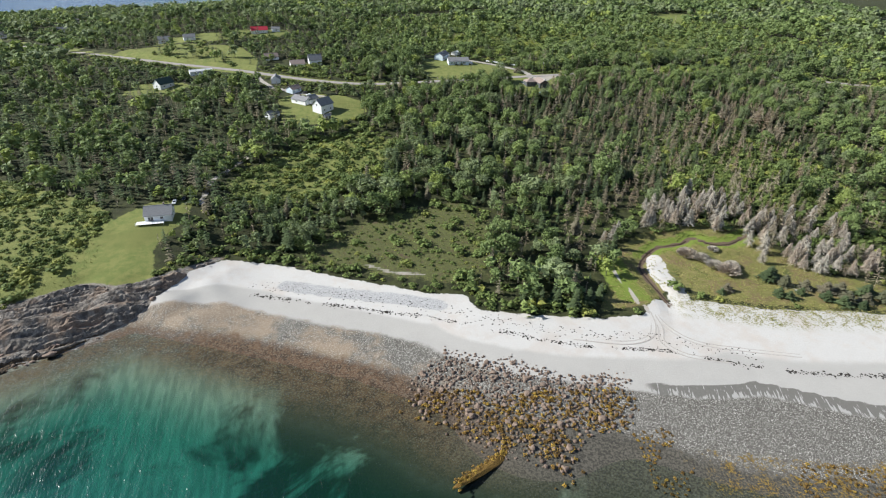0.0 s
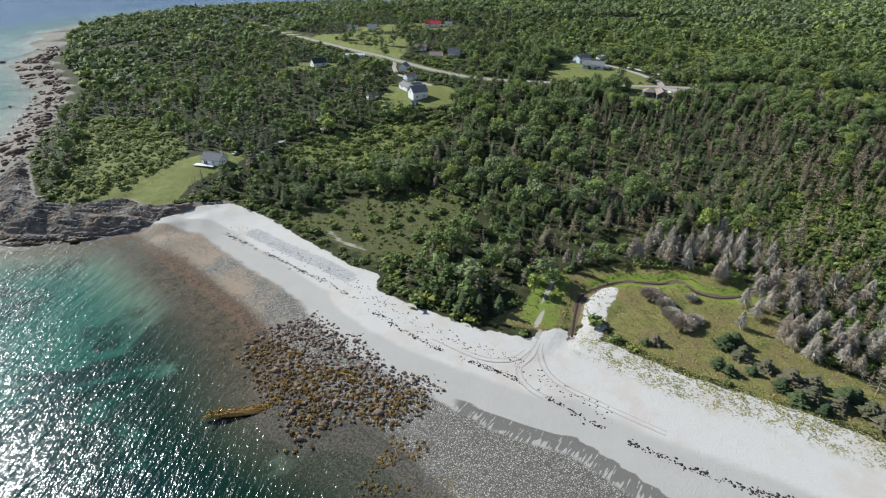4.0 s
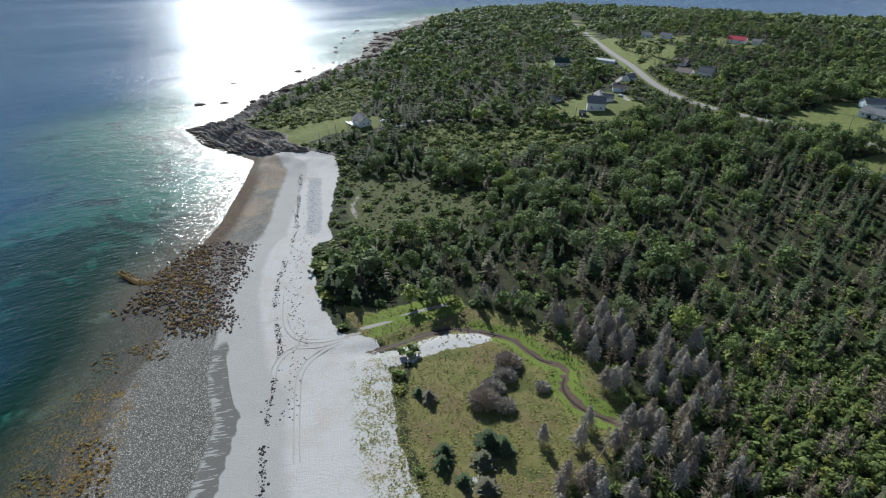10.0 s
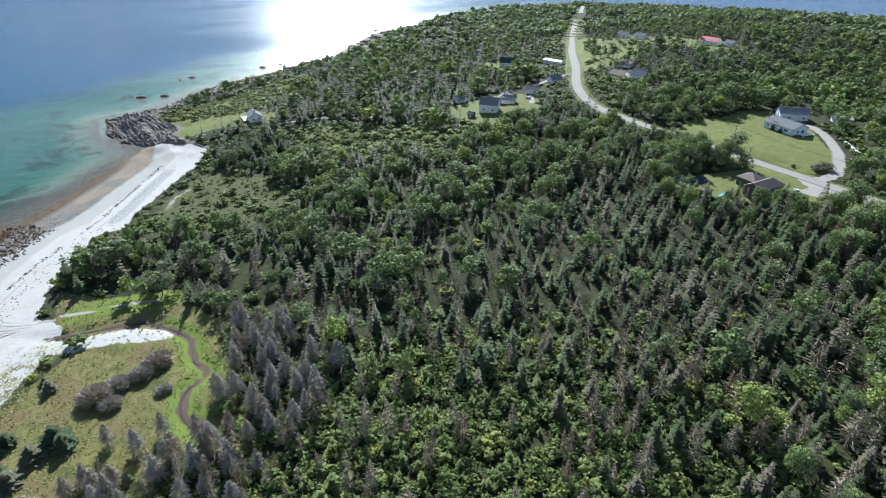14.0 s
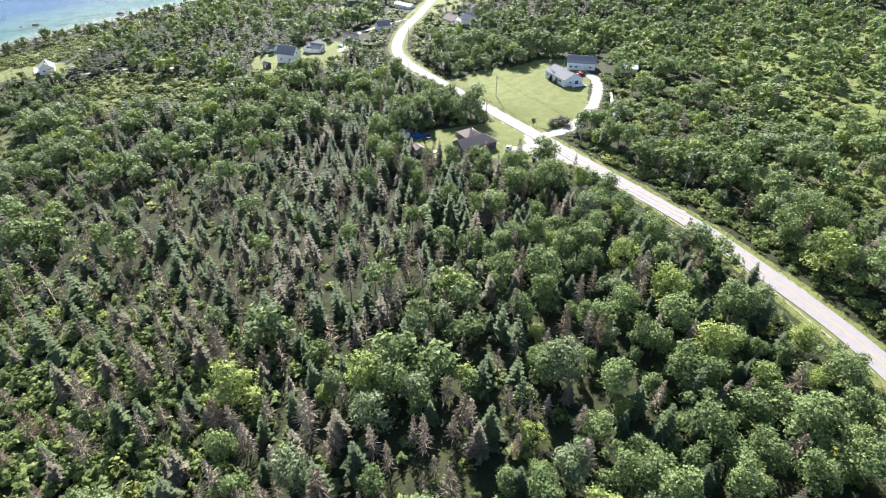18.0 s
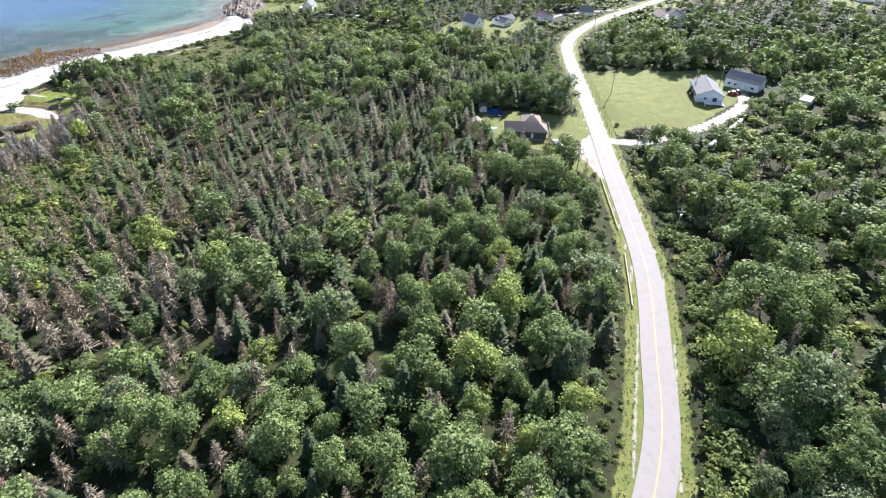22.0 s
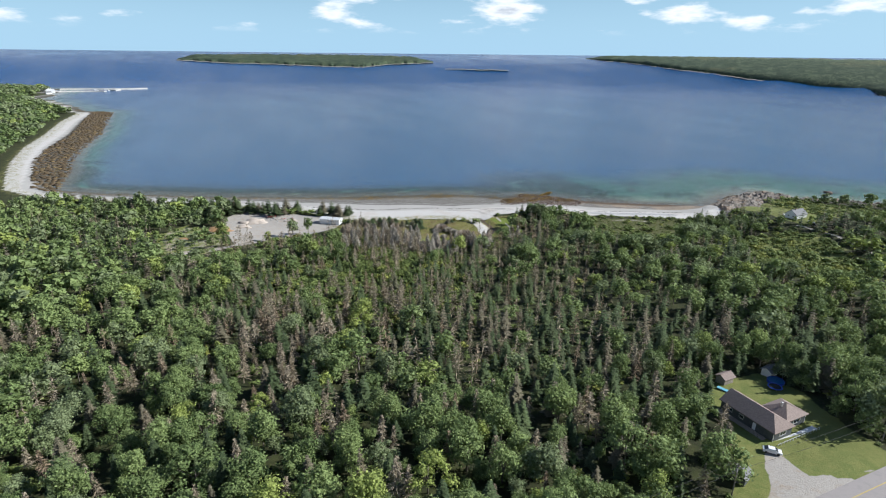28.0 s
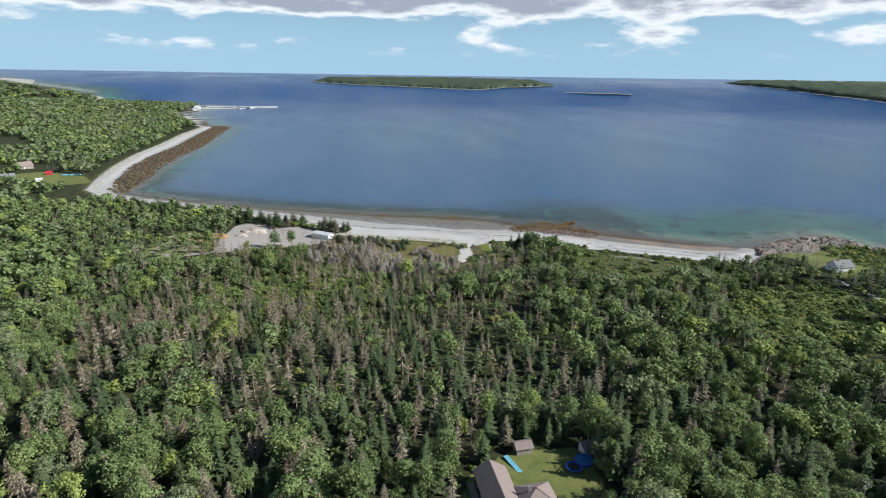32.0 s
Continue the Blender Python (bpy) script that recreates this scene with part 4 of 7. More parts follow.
HOUSE_SPOTS = [(-126, 242, 16), (92, 463, 15), (-70, 396, 12), (-92, 412, 14), (33, 536, 14), (20, 556, 14), (-206, 461, 12), (-124, 470, 12), (-185, 497, 13), (-166, 646, 13), (-246, 606, 11),
               (-232, 622, 11), (-122, 524, 12), (-104, 526, 10), (560, 45, 12), (116, 482, 6), (-98, 448, 9), (182, 172, 14), (218, 186, 12)]
VILLAGE = HOUSE_SPOTS[2:14]


def plant(x, y):
    """The kind of plant at each place: 0 none, 1 broad-leaved, 2 spruce, 3 dead spruce, 4 shrub, 5 sapling spruce."""
    dv = signed(x, y, GREEN)
    u, kind = rng.uniform(0, 1, x.shape), np.zeros(x.shape, int)
    patch = wob(x, y, 0.045, 3) * 0.6 + wob(x, y, 0.13, 5) * 0.6
    belt = np.exp(-(((x - 165) / 95) ** 2 + ((y - 340) / 95) ** 2))
    young = np.exp(-(((x - 190) / 42) ** 2 + ((y - 300) / 56) ** 2))
    dark = np.exp(-(((x - 85) / 55) ** 2 + ((y - 420) / 38) ** 2)) + np.exp(-(((x - 10) / 60) ** 2 + ((y - 330) / 40) ** 2)) * 0.5
    north = smooth(y - 0.15 * x, 505, 530) * smooth(x, -40, 60)
    p_dead = 0.11 + 0.48 * belt + 0.25 * smooth(patch, 0.1, 0.7) * belt
    p_spr = 0.19 + 0.20 * belt + 0.5 * dark + 0.18 * smooth(-patch, 0.2, 0.7)
    p_spr = p_spr + 0.3 * smooth(-x, 40, 120)
    p_dead, p_spr = p_dead * (1 - 0.9 * north), p_spr * (1 - 0.65 * north)
    kind[:] = 1
    kind[u < p_spr + p_dead] = 2
    kind[u < p_dead] = 3
    kind[(rng.uniform(0, 1, x.shape) < 0.9 * young) & ((kind != 3) | (u > 0.2))] = 5
    v = rng.uniform(0, 1, x.shape)
    scrubby = (north > 0.5) & (seg_dist(x, y, ROAD) > 22)
    kind[scrubby & (v < 0.55 + 0.3 * patch)] = 4
    kind[scrubby & (v > 0.93 - 0.1 * patch)] = 0
    head = inside(x, y, HEAD) | inside(x, y, SCRUB)
    kind[head] = np.where(rng.uniform(0, 1, x.shape) < 0.6, 4, 0)[head]
    heath = inside(x, y, HEATH)
    kind[heath] = np.where(rng.uniform(0, 1, x.shape) < 0.42, 4, 0)[heath]
    marsh = inside(x, y, MARSH)
    kind[marsh] = 0
    edge = (seg_dist(x, y, DEAD_EDGE) < 8) | inside(x, y, DEADWOOD)
    kind[edge & (dv > 2)] = np.where(rng.uniform(0, 1, x.shape) < 0.5, 3, np.where(rng.uniform(0, 1, x.shape) < 0.6, 4, 0))[edge & (dv > 2)]
    low = inside(x, y, LOW_WOOD)
    kind[low] = np.where(rng.uniform(0, 1, x.shape) < 0.35, 3, np.where(rng.uniform(0, 1, x.shape) < 0.75, 4, 5))[low]
    front = np.zeros(x.shape, bool)
    for cx, cy, rr in VILLAGE:
        dx, dy = 140 - cx, 250 - cy
        far = math.hypot(dx, dy)
        front |= seg_dist(x, y, [(cx, cy), (cx + dx / far * 30, cy + dy / far * 30)]) < rr * 0.9
    front |= seg_dist(x, y, [(-62, 462), (-90, 466), (-116, 476), (-161, 498), (-233, 530), (-320, 575)]) < 24
    kind[front & (kind > 0)] = 4
    kind[(dv < 9) & (dv > 1) & (kind > 0)] = 4
    kind[inside(x, y, SPOIL) & (rng.uniform(0, 1, x.shape) < 0.7)] = 0
    kind[(dv < 2.5) | open_ground(x, y)] = 0
    kind[(kind == 1) & (rng.uniform(0, 1, x.shape) < 0.06)] = 0
    return kind


SIZES = {1: (4.2, 12.0, 0.95, 1.5), 2: (6.0, 12.0, 0.8, 1.15), 3: (6.5, 12.8, 0.8, 1.25), 4: (1.6, 4.0, 1.2, 1.9), 5: (2.4, 5.0, 1.1, 1.6)}
FINE = {1: [broadleaf(s, 1250, 12, 0.026) for s in range(8)], 2: [spruce(s + 20, 12, 6) for s in range(5)], 3: [snag(s + 40, 170, 0.2) for s in range(5)] + [snag(s + 50, 240, 0.25) for s in range(2)],
        4: [shrub(s + 60, 120, 0.10) for s in range(5)], 5: [spruce(s + 80, 7, 5) for s in range(3)]}
COARSE = {1: [broadleaf(s + 100, 78, 5, 0.096) for s in range(8)], 2: [spruce(s + 120, 6, 4) for s in range(5)], 3: [snag(s + 140, 34, 0.19) for s in range(5)],
          4: [shrub(s + 160, 24, 0.19) for s in range(5)], 5: [spruce(s + 180, 4, 4) for s in range(3)]}
MIDDLE = {1: [broadleaf(s + 400, 360, 9, 0.046) for s in range(8)], 2: [spruce(s + 420, 9, 5) for s in range(5)], 3: [snag(s + 440, 80, 0.22) for s in range(5)],
          4: [shrub(s + 460, 60, 0.13) for s in range(5)], 5: [spruce(s + 480, 5, 5) for s in range(3)]}
LEAVES = {1: LEAF, 2: SPRUCE, 3: DEADTWIG, 4: SHRUB, 5: SHRUB}
STEM = {1: BARK, 2: BARK, 3: DEADTWIG, 4: BARK, 5: BARK}
WORDS = {1: ("broadleaf_trees", "green broad-leaved trees with rounded crowns in dense forest"), 2: ("spruce_trees", "dark green spruce trees standing among the forest"),
         3: ("dead_spruces", "bare grey dead spruce trees with thin broken twigs"), 4: ("shrubs", "low green shrubs growing in clumps on open ground"),
         5: ("spruce_saplings", "young bright green spruce saplings under dead trunks")}


def grow(x, y, kind, forms, suffix_label=""):
    z = flat_height(x, y)
    for k in WORDS:
        here = kind == k
        lo, hi, wlo, whi = SIZES[k]
        n = int(here.sum())
        if not n:
            continue
        px, py = x[here], y[here]
        stand = wob(px, py, 0.032, k) * 0.55 + wob(px, py, 0.085, k + 2) * 0.45
        tall = rng.uniform(lo, hi, n) * (1.0 + 0.32 * stand)
        tone = np.clip(0.45 + 0.34 * wob(px, py, 0.05, k + 5) + 0.2 * wob(px, py, 0.013, 1) + rng.normal(0, 0.24, n), 0, 1)
        tone = np.clip(tone + 0.28 * smooth(py - 0.15 * px, 505, 530) * smooth(px, -40, 60), 0, 1)
        scatter(WORDS[k][0], forms[k], np.stack([px, py, z[here] - 0.1], 1), tall, tall * rng.uniform(wlo, whi, n), tone, (LEAVES[k], STEM[k]), WORDS[k][1], "forest")


tx, ty = jitter_grid(-340, 90, 520, 790, 5.4)
keep = (seg_dist(tx, ty, TREE_LINE) < 72) | (seg_dist(tx, ty, TREE_LINE_EAST) < 60) | (rng.uniform(0, 1, tx.shape) < 0.8)
tx, ty = tx[keep], ty[keep]
off = np.minimum(seg_dist(tx, ty, TREE_LINE), seg_dist(tx, ty, TREE_LINE_EAST))
near, middle = off < 32, (off < 100) | (seg_dist(tx, ty, [(260, 555), (70, 560)]) < 50) | (seg_dist(tx, ty, [(-20, 280), (100, 290)]) < 75)
tk = plant(tx, ty)
single = near & (tk > 0) & (tk < 4) & (seg_dist(tx, ty, [(250, 420), (262, 470), (190, 470)]) < 34)
for k in (1, 2, 3):
    single[np.where(single & (tk == k))[0][280:]] = False
grow(tx[near & ~single], ty[near & ~single], tk[near & ~single], FINE)
middle &= ~near
grow(tx[middle], ty[middle], tk[middle], MIDDLE)
rest = ~near & ~middle
grow(tx[rest], ty[rest], tk[rest], COARSE)

# small bushes on the verges
qx, qy = jitter_grid(-150, 430, 330, 560, 2.6)
rd = seg_dist(qx, qy, ROAD)
ok = (rd > 6.3) & (rd < 12.0) & (rng.uniform(0, 1, qx.shape) < 0.7) & (seg_dist(qx, qy, DRIVE) > 4.5) & (seg_dist(qx, qy, HOUSE_DRIVE) > 8)
for lawn in LAWNS:
    ok &= ~inside(qx, qy, lawn)
qx, qy = qx[ok], qy[ok]
qt = rng.uniform(0.4, 1.1, qx.shape) + 0.5 * (np.abs(seg_dist(qx, qy, ROAD) - 11) < 2)
scatter("verge_bushes", FINE[4], np.stack([qx, qy, flat_height(qx, qy) - 0.1], 1), qt, qt * rng.uniform(1.1, 1.6, qx.shape), rng.uniform(0, 1, qx.shape), (SHRUB, BARK), "small green bushes on the road verge", "bushes")

qx, qy = jitter_grid(-150, 470, 440, 560, 3.2)
rd, up = seg_dist(qx, qy, ROAD), seg_dist(qx, qy, [(p[0], p[1] + 6) for p in ROAD[:8]])
ok = (rd > 8.0) & (up < 10.5) & (rng.uniform(0, 1, qx.shape) < 0.85) & (seg_dist(qx, qy, DRIVE) > 5) & (qx > 100)
qx, qy = qx[ok], qy[ok]
qt = rng.uniform(1.4, 3.4, qx.shape)
scatter("roadside_shrubs", FINE[4], np.stack([qx, qy, flat_height(qx, qy) - 0.1], 1), qt, qt * rng.uniform(1.1, 1.6, qx.shape), rng.uniform(0, 1, qx.shape), (SHRUB, BARK), "green shrubs and young trees beside the road", "shrubs")

# dense low bushes on the headland and along the top of the beach
bx, by = jitter_grid(-300, 165, 110, 380, 3.1)
dvb = signed(bx, by, GREEN)
ok = ((inside(bx, by, HEAD) & (rng.uniform(0, 1, bx.shape) < 0.8)) | (inside(bx, by, SCRUB) & (rng.uniform(0, 1, bx.shape) < 0.5)) | (inside(bx, by, HEATH) & (rng.uniform(0, 1, bx.shape) < 0.55)) | ((dvb > 1.5) & (dvb < 9) & (bx > -112) & (bx < 64) & (rng.uniform(0, 1, bx.shape) < 0.6)))
ok &= ~open_ground(bx, by) & (seg_dist(bx, by, [(-26, 214), (-16, 208), (-2, 206)]) > 5)
bx, by = bx[ok], by[ok]
bt = rng.uniform(0.8, 1.9, bx.shape) * np.where(inside(bx, by, HEATH), 0.6, 1.0)
scatter("bushes", MIDDLE[4], np.stack([bx, by, flat_height(bx, by) - 0.1], 1), bt, bt * rng.uniform(1.3, 2.0, bx.shape), np.clip(0.5 + 0.4 * wob(bx, by, 0.09, 2) + rng.normal(0, 0.15, bx.shape), 0, 1), (SHRUB, BARK), "dense low green bushes above the shore", "bushes")

# young spruces crowding under the dead trunks
yx, yy = jitter_grid(100, 190, 290, 430, 2.8)
thick = np.exp(-(((yx - 190) / 42) ** 2 + ((yy - 300) / 56) ** 2))
ok = ((thick > 0.13) & (rng.uniform(0, 1, yx.shape) < 0.3 + 0.6 * smooth(thick, 0.1, 0.4))) | (inside(yx, yy, DEADWOOD) & (rng.uniform(0, 1, yx.shape) < 0.22) & (signed(yx, yy, GREEN) > 3))
ok &= ~open_ground(yx, yy)
yx, yy = yx[ok], yy[ok]
yt = rng.uniform(1.3, 3.6, yx.shape)
scatter("young_spruces", MIDDLE[5] + MIDDLE[4], np.stack([yx, yy, flat_height(yx, yy) - 0.1], 1), yt, yt * rng.uniform(1.1, 1.7, yx.shape), np.clip(0.5 + 0.3 * wob(yx, yy, 0.08, 2) + rng.normal(0, 0.2, yx.shape), 0, 1), (SHRUB, BARK), "bright green young spruces crowding the forest floor", "young trees")

# the trees along the road stand singly
TREE_NAMES = {1: ("broadleaf_tree", "green broad-leaved tree with a rounded leafy crown", "tree"), 2: ("spruce_tree", "dark green spruce tree with drooping boughs", "tree"),
              3: ("dead_spruce", "bare grey dead spruce with thin twigs", "dead tree")}
CLOSE = {1: [broadleaf(s + 300, 1550, 13, 0.0235) for s in range(8)], 2: [spruce(s + 320, 14, 7) for s in range(4)], 3: [snag(s + 340, 260, 0.2) for s in range(4)]}


def tree_mesh(name, vf, material):
    mesh = bpy.data.meshes.new(name)
    mesh.from_pydata(vf[0].tolist(), [], vf[1].tolist())
    mesh.polygons.foreach_set("use_smooth", np.ones(len(vf[1]), bool))
    mesh.materials.append(material)
    return mesh


CLOSE_MESH = {k: [(tree_mesh("crown", c, LEAVES[k]), tree_mesh("trunk", w, STEM[k])) for c, w in forms] for k, forms in CLOSE.items()}
sx, sy, sk = tx[single], ty[single], tk[single]
sz = flat_height(sx, sy)
for x, y, z, k in zip(sx, sy, sz, sk):
    lo, hi, wlo, whi = SIZES[k]
    tall = rng.uniform(lo, hi)
    wide = tall * rng.uniform(wlo, whi)
    stand = new(TREE_NAMES[k][0])
    stand.matrix_world = pose(x, y, z - 0.05, 0, 0, rng.uniform(0, 360)) @ Matrix.Diagonal((wide, wide, tall, 1))
    tagged(stand, TREE_NAMES[k][1], TREE_NAMES[k][2], "forest trees by the road")
    crown, trunk = CLOSE_MESH[k][rng.integers(0, len(CLOSE_MESH[k]))]
    new("crown", crown).parent = stand
    new("trunk", trunk).parent = stand

for x, y, tall in ((64, 440, 12), (59, 450, 13), (58, 462, 12.5), (62, 472, 11), (74, 430, 12), (84, 424, 11), (97, 426, 10.5), (108, 432, 10), (50, 455, 13), (48, 468, 12), (52, 442, 12.5), (66, 428, 12)):
    stand = new("broadleaf_tree")
    stand.matrix_world = pose(x, y, h1(x, y) - 0.05, 0, 0, rng.uniform(0, 360)) @ Matrix.Diagonal((tall * 1.2, tall * 1.2, tall, 1))
    tagged(stand, "large leafy broad-leaved tree beside the back lawn", "tree", "large trees round the bungalow")
    crown, trunk = CLOSE_MESH[1][rng.integers(0, len(CLOSE_MESH[1]))]
    new("crown", crown).parent = stand
    new("trunk", trunk).parent = stand


# the far woods
def lump(seed):
    r = np.random.default_rng(seed)
    v, f = OCTA
    out = []
    for k in range(2):
        c = np.array([0.24 * math.cos(k * 3.1 + seed), 0.24 * math.sin(k * 3.1 + seed), r.uniform(0.4, 0.65)])
        out.append((v * (1 + r.normal(0, 0.15, (6, 1))) * (0.26, 0.26, 0.28) + c, f))
        d = r.normal(0, 1, (11, 3)) + (0, 0, 0.6)
        d /= np.linalg.norm(d, axis=1, keepdims=True)
        out.append(leaves3(d * 0.3 + c, d + (0, 0, 0.3), 0.19, r))
    return join(out), (np.array([(0, 0, 0), (0.03, 0, 0), (0, 0, 0.3)]), np.array([(0, 1, 2)]))


LUMPS = [lump(s) for s in range(8)]
ux, uy = jitter_grid(-120, 190, 420, 640, 9.5)
ok = (signed(ux, uy, GREEN) > 8) & ~open_ground(ux, uy) & ~inside(ux, uy, MARSH) & ~inside(ux, uy, HEATH) & ~inside(ux, uy, HEAD) & (seg_dist(ux, uy, DEAD_EDGE) > 8)
ux, uy = ux[ok], uy[ok]
uw = rng.uniform(2.6, 5.0, ux.shape)
scatter("undergrowth", COARSE[4], np.stack([ux, uy, flat_height(ux, uy) - 0.5], 1), uw * rng.uniform(0.45, 0.75, ux.shape), uw, rng.uniform(0, 1, ux.shape), (SHRUB, BARK), "green undergrowth of young shoots between the trees", "undergrowth")
FIRS = [spruce(s + 220, 3, 3) for s in range(4)]
fx, fy = [], []
for x0, y0, x1, y1, step in ((-830, 90, -340, 1100, 10.5), (-340, 790, 700, 1500, 12.0), (520, 400, 800, 790, 12.0), (520, -300, 1100, 400, 11.5), (600, -900, 1500, -300, 14.0), (900, -1600, 2400, -900, 24.0), (1500, -900, 3200, 200, 34.0), (2400, -1900, 4300, -900, 50.0)):
    x, y = jitter_grid(x0, y0, x1, y1, step)
    fx.append(np.stack([x, y, np.full(x.shape, step)], 1))
fx = np.concatenate(fx)
fx, fy, fs = fx.T
dv = signed(fx, fy, GREEN)
ok = (dv > 12) & ~open_ground(fx, fy) & (wob(fx, fy, 0.02, 9) > -0.75)
fx, fy, fs = fx[ok], fy[ok], fs[ok]
fz, fir = flat_height(fx, fy), rng.uniform(0, 1, fx.shape) < 0.22 + 0.2 * wob(fx, fy, 0.03, 2) + 0.15 * smooth(-fx, 0, 200)
for sel, forms, mat, name, label in ((~fir, LUMPS, LEAF, "distant_woods", "distant green woods covering the land"), (fir, FIRS, SPRUCE, "distant_spruces", "distant dark spruces among the woods")):
    n = int(sel.sum())
    wide = fs[sel] * rng.uniform(0.75, 1.25, n)
    tall = np.minimum(wide, 16) * rng.uniform(0.7, 1.1, n) * (1.25 if forms is FIRS else 1.0)
    scatter(name, forms, np.stack([fx[sel], fy[sel], fz[sel] - 0.4], 1), tall, wide * (1.2 if forms is LUMPS else 1.6), np.clip(0.16 + 0.22 * wob(fx[sel], fy[sel], 0.03, 6) + rng.normal(0, 0.2, n), 0, 0.9), (mat, BARK), label, "woods")

# ---------------------------------------------------------------- houses


def window(parent, x, y, z, w, h, face):
    """A framed window on a wall; face: which way it looks, in quarter turns (0 -y, 1 +x, 2 +y, 3 -x)."""
    m = pose(x, y, z, 0, 0, face * 90)
    frame_ = new("window", None)
    frame_.parent, frame_.matrix_local = parent, m
    bm = bmesh.new()
    t = 0.09
    box(bm, -w / 2 - t, -0.07, 0, w / 2 + t, 0.0, t)
    box(bm, -w / 2 - t, -0.07, h - t, w / 2 + t, 0.0, h)
    box(bm, -w / 2 - t, -0.068, t, -w / 2, 0.0, h - t)
    box(bm, w / 2, -0.068, t, w / 2 + t, 0.0, h - t)
    box(bm, -0.025, -0.05, t, 0.025, 0.0, h - t)
    part("window_frame", bm, PAINT, frame_)
    boxed("pane", (-w / 2, -0.03, t, w / 2, 0.0, h - t), GLASS, frame_)


def gable_shell(length, width, wall, ridge):
    bm = bmesh.new()
    pts = []
    for x in (-length / 2, length / 2):
        pts.append([bm.verts.new(p) for p in ((x, -width / 2, -1.2), (x, width / 2, -1.2), (x, width / 2, wall), (x, 0, ridge), (x, -width / 2, wall))])
    a, b = pts
    bm.faces.new(a[::-1]), bm.faces.new(b)
    for k in range(5):
        bm.faces.new((a[k], a[(k + 1) % 5], b[(k + 1) % 5], b[k]))
    bmesh.ops.recalc_face_normals(bm, faces=bm.faces[:])
    return bm


def gable_roof(length, width, wall, ridge, over=0.45, thick=0.18):
    bm = bmesh.new()
    slope = (ridge - wall) / (width / 2)
    rings = []
    for x in (-length / 2 - over, length / 2 + over):
        y = width / 2 + over
        zl = wall - over * slope
        top = [(x, -y, zl + 0.05), (x, 0, ridge + 0.08), (x, y, zl + 0.05), (x, y, zl + 0.05 + thick), (x, 0, ridge + 0.08 + thick), (x, -y, zl + 0.05 + thick)]
        rings.append([bm.verts.new(p) for p in top])
    a, b = rings
    for k in range(6):
        bm.faces.new((a[k], a[(k + 1) % 6], b[(k + 1) % 6], b[k]))
    bm.faces.new((a[0], a[1], a[4], a[5])), bm.faces.new((a[1], a[2], a[3], a[4]))
    bm.faces.new((b[0], b[1], b[4], b[5])), bm.faces.new((b[1], b[2], b[3], b[4]))
    bmesh.ops.recalc_face_normals(bm, faces=bm.faces[:])
    return bm


def house(label, x, y, rot, length, width, wall, ridge, wall_mat, roof_mat, wins=(), door=None, chimney=None, name="house", sink=0.0, z=None):
    """A gabled house whose ridge runs along its own x axis."""
    ob = base(name, x, y, (h1(x, y) if z is None else z) - sink, rot)
    tagged(ob, label, "house" if name == "house" else name.replace("_", " "))
    part("wall", gable_shell(length, width, wall, ridge), wall_mat, ob)
    part("roof", gable_roof(length, width, wall, ridge), roof_mat, ob)
    boxed("ridge_cap", (-length / 2 - 0.45, -0.16, ridge + 0.2, length / 2 + 0.45, 0.16, ridge + 0.31), roof_mat, ob)
    for side, along, sill, w, h in wins:
        px, py = {0: (along, -width / 2), 1: (length / 2, along), 2: (along, width / 2), 3: (-length / 2, along)}[side]
        window(ob, px, py, sill, w, h, side)
    if door:
        side, along = door
        px, py = {0: (along, -width / 2), 1: (length / 2, along), 2: (along, width / 2), 3: (-length / 2, along)}[side]
        leaf = boxed("door", (-0.48, -0.05, 0.1, 0.48, 0.0, 2.15), PAINT, ob)
        leaf.matrix_local = pose(px, py, 0, 0, 0, side * 90)
        boxed("handle", (0.33, -0.1, 1.05, 0.39, -0.05, 1.12), METAL, leaf)
    if chimney:
        cx, cy, top = chimney
        boxed("chimney", (cx - 0.35, cy - 0.35, wall, cx + 0.35, cy + 0.35, top), BROWN_ROOF, ob, "brick chimney", 0.04)
    return ob


def deck(x, y, rot, w, d, z, mat, label, rail=True):
    ob = base("deck", x, y, z, rot)
    tagged(ob, label, "deck")
    n = max(3, int(d / 0.3))
    for k in range(n):
        boxed("plank", (-w / 2, -d / 2 + k * d / n, -0.05, w / 2, -d / 2 + (k + 0.93) * d / n, 0.0), mat, ob)
    for sx in (-1, 1):
        for sy in (-1, 1):
            boxed("post", (sx * (w / 2 - 0.12) - 0.07, sy * (d / 2 - 0.12) - 0.07, -1.6, sx * (w / 2 - 0.12) + 0.07, sy * (d / 2 - 0.12) + 0.07, -0.055), mat, ob)
    if rail:
        boxed("rail", (-w / 2, -d / 2, 0.85, w / 2, -d / 2 + 0.08, 0.93), mat, ob)
        for k in range(int(w / 1.2) + 1):
            px = -w / 2 + 0.05 + k * (w - 0.1) / int(w / 1.2)
            boxed("baluster", (px - 0.04, -d / 2, 0.0, px + 0.04, -d / 2 + 0.075, 0.85), mat, ob)
    return ob


# the headland
house("white cottage with a grey roof on a mown lawn", -125, 246, 12, 11.5, 8.5, 3.0, 6.0, WHITE_WALL, GREY_ROOF, [(0, -3.2, 0.3, 2.2, 2.0), (0, 1.5, 1, 1.2, 1.2), (1, -1.5, 1, 1.0, 1.1), (1, 2, 1, 1.0, 1.1), (3, 0, 1, 1.2, 1.2)], None, (2.6, 0.4, 7.2))
deck(-127, 239.6, 12, 12, 3.6, h1(-125, 246) + 0.35, PAINT, "white painted deck in front of the cottage")
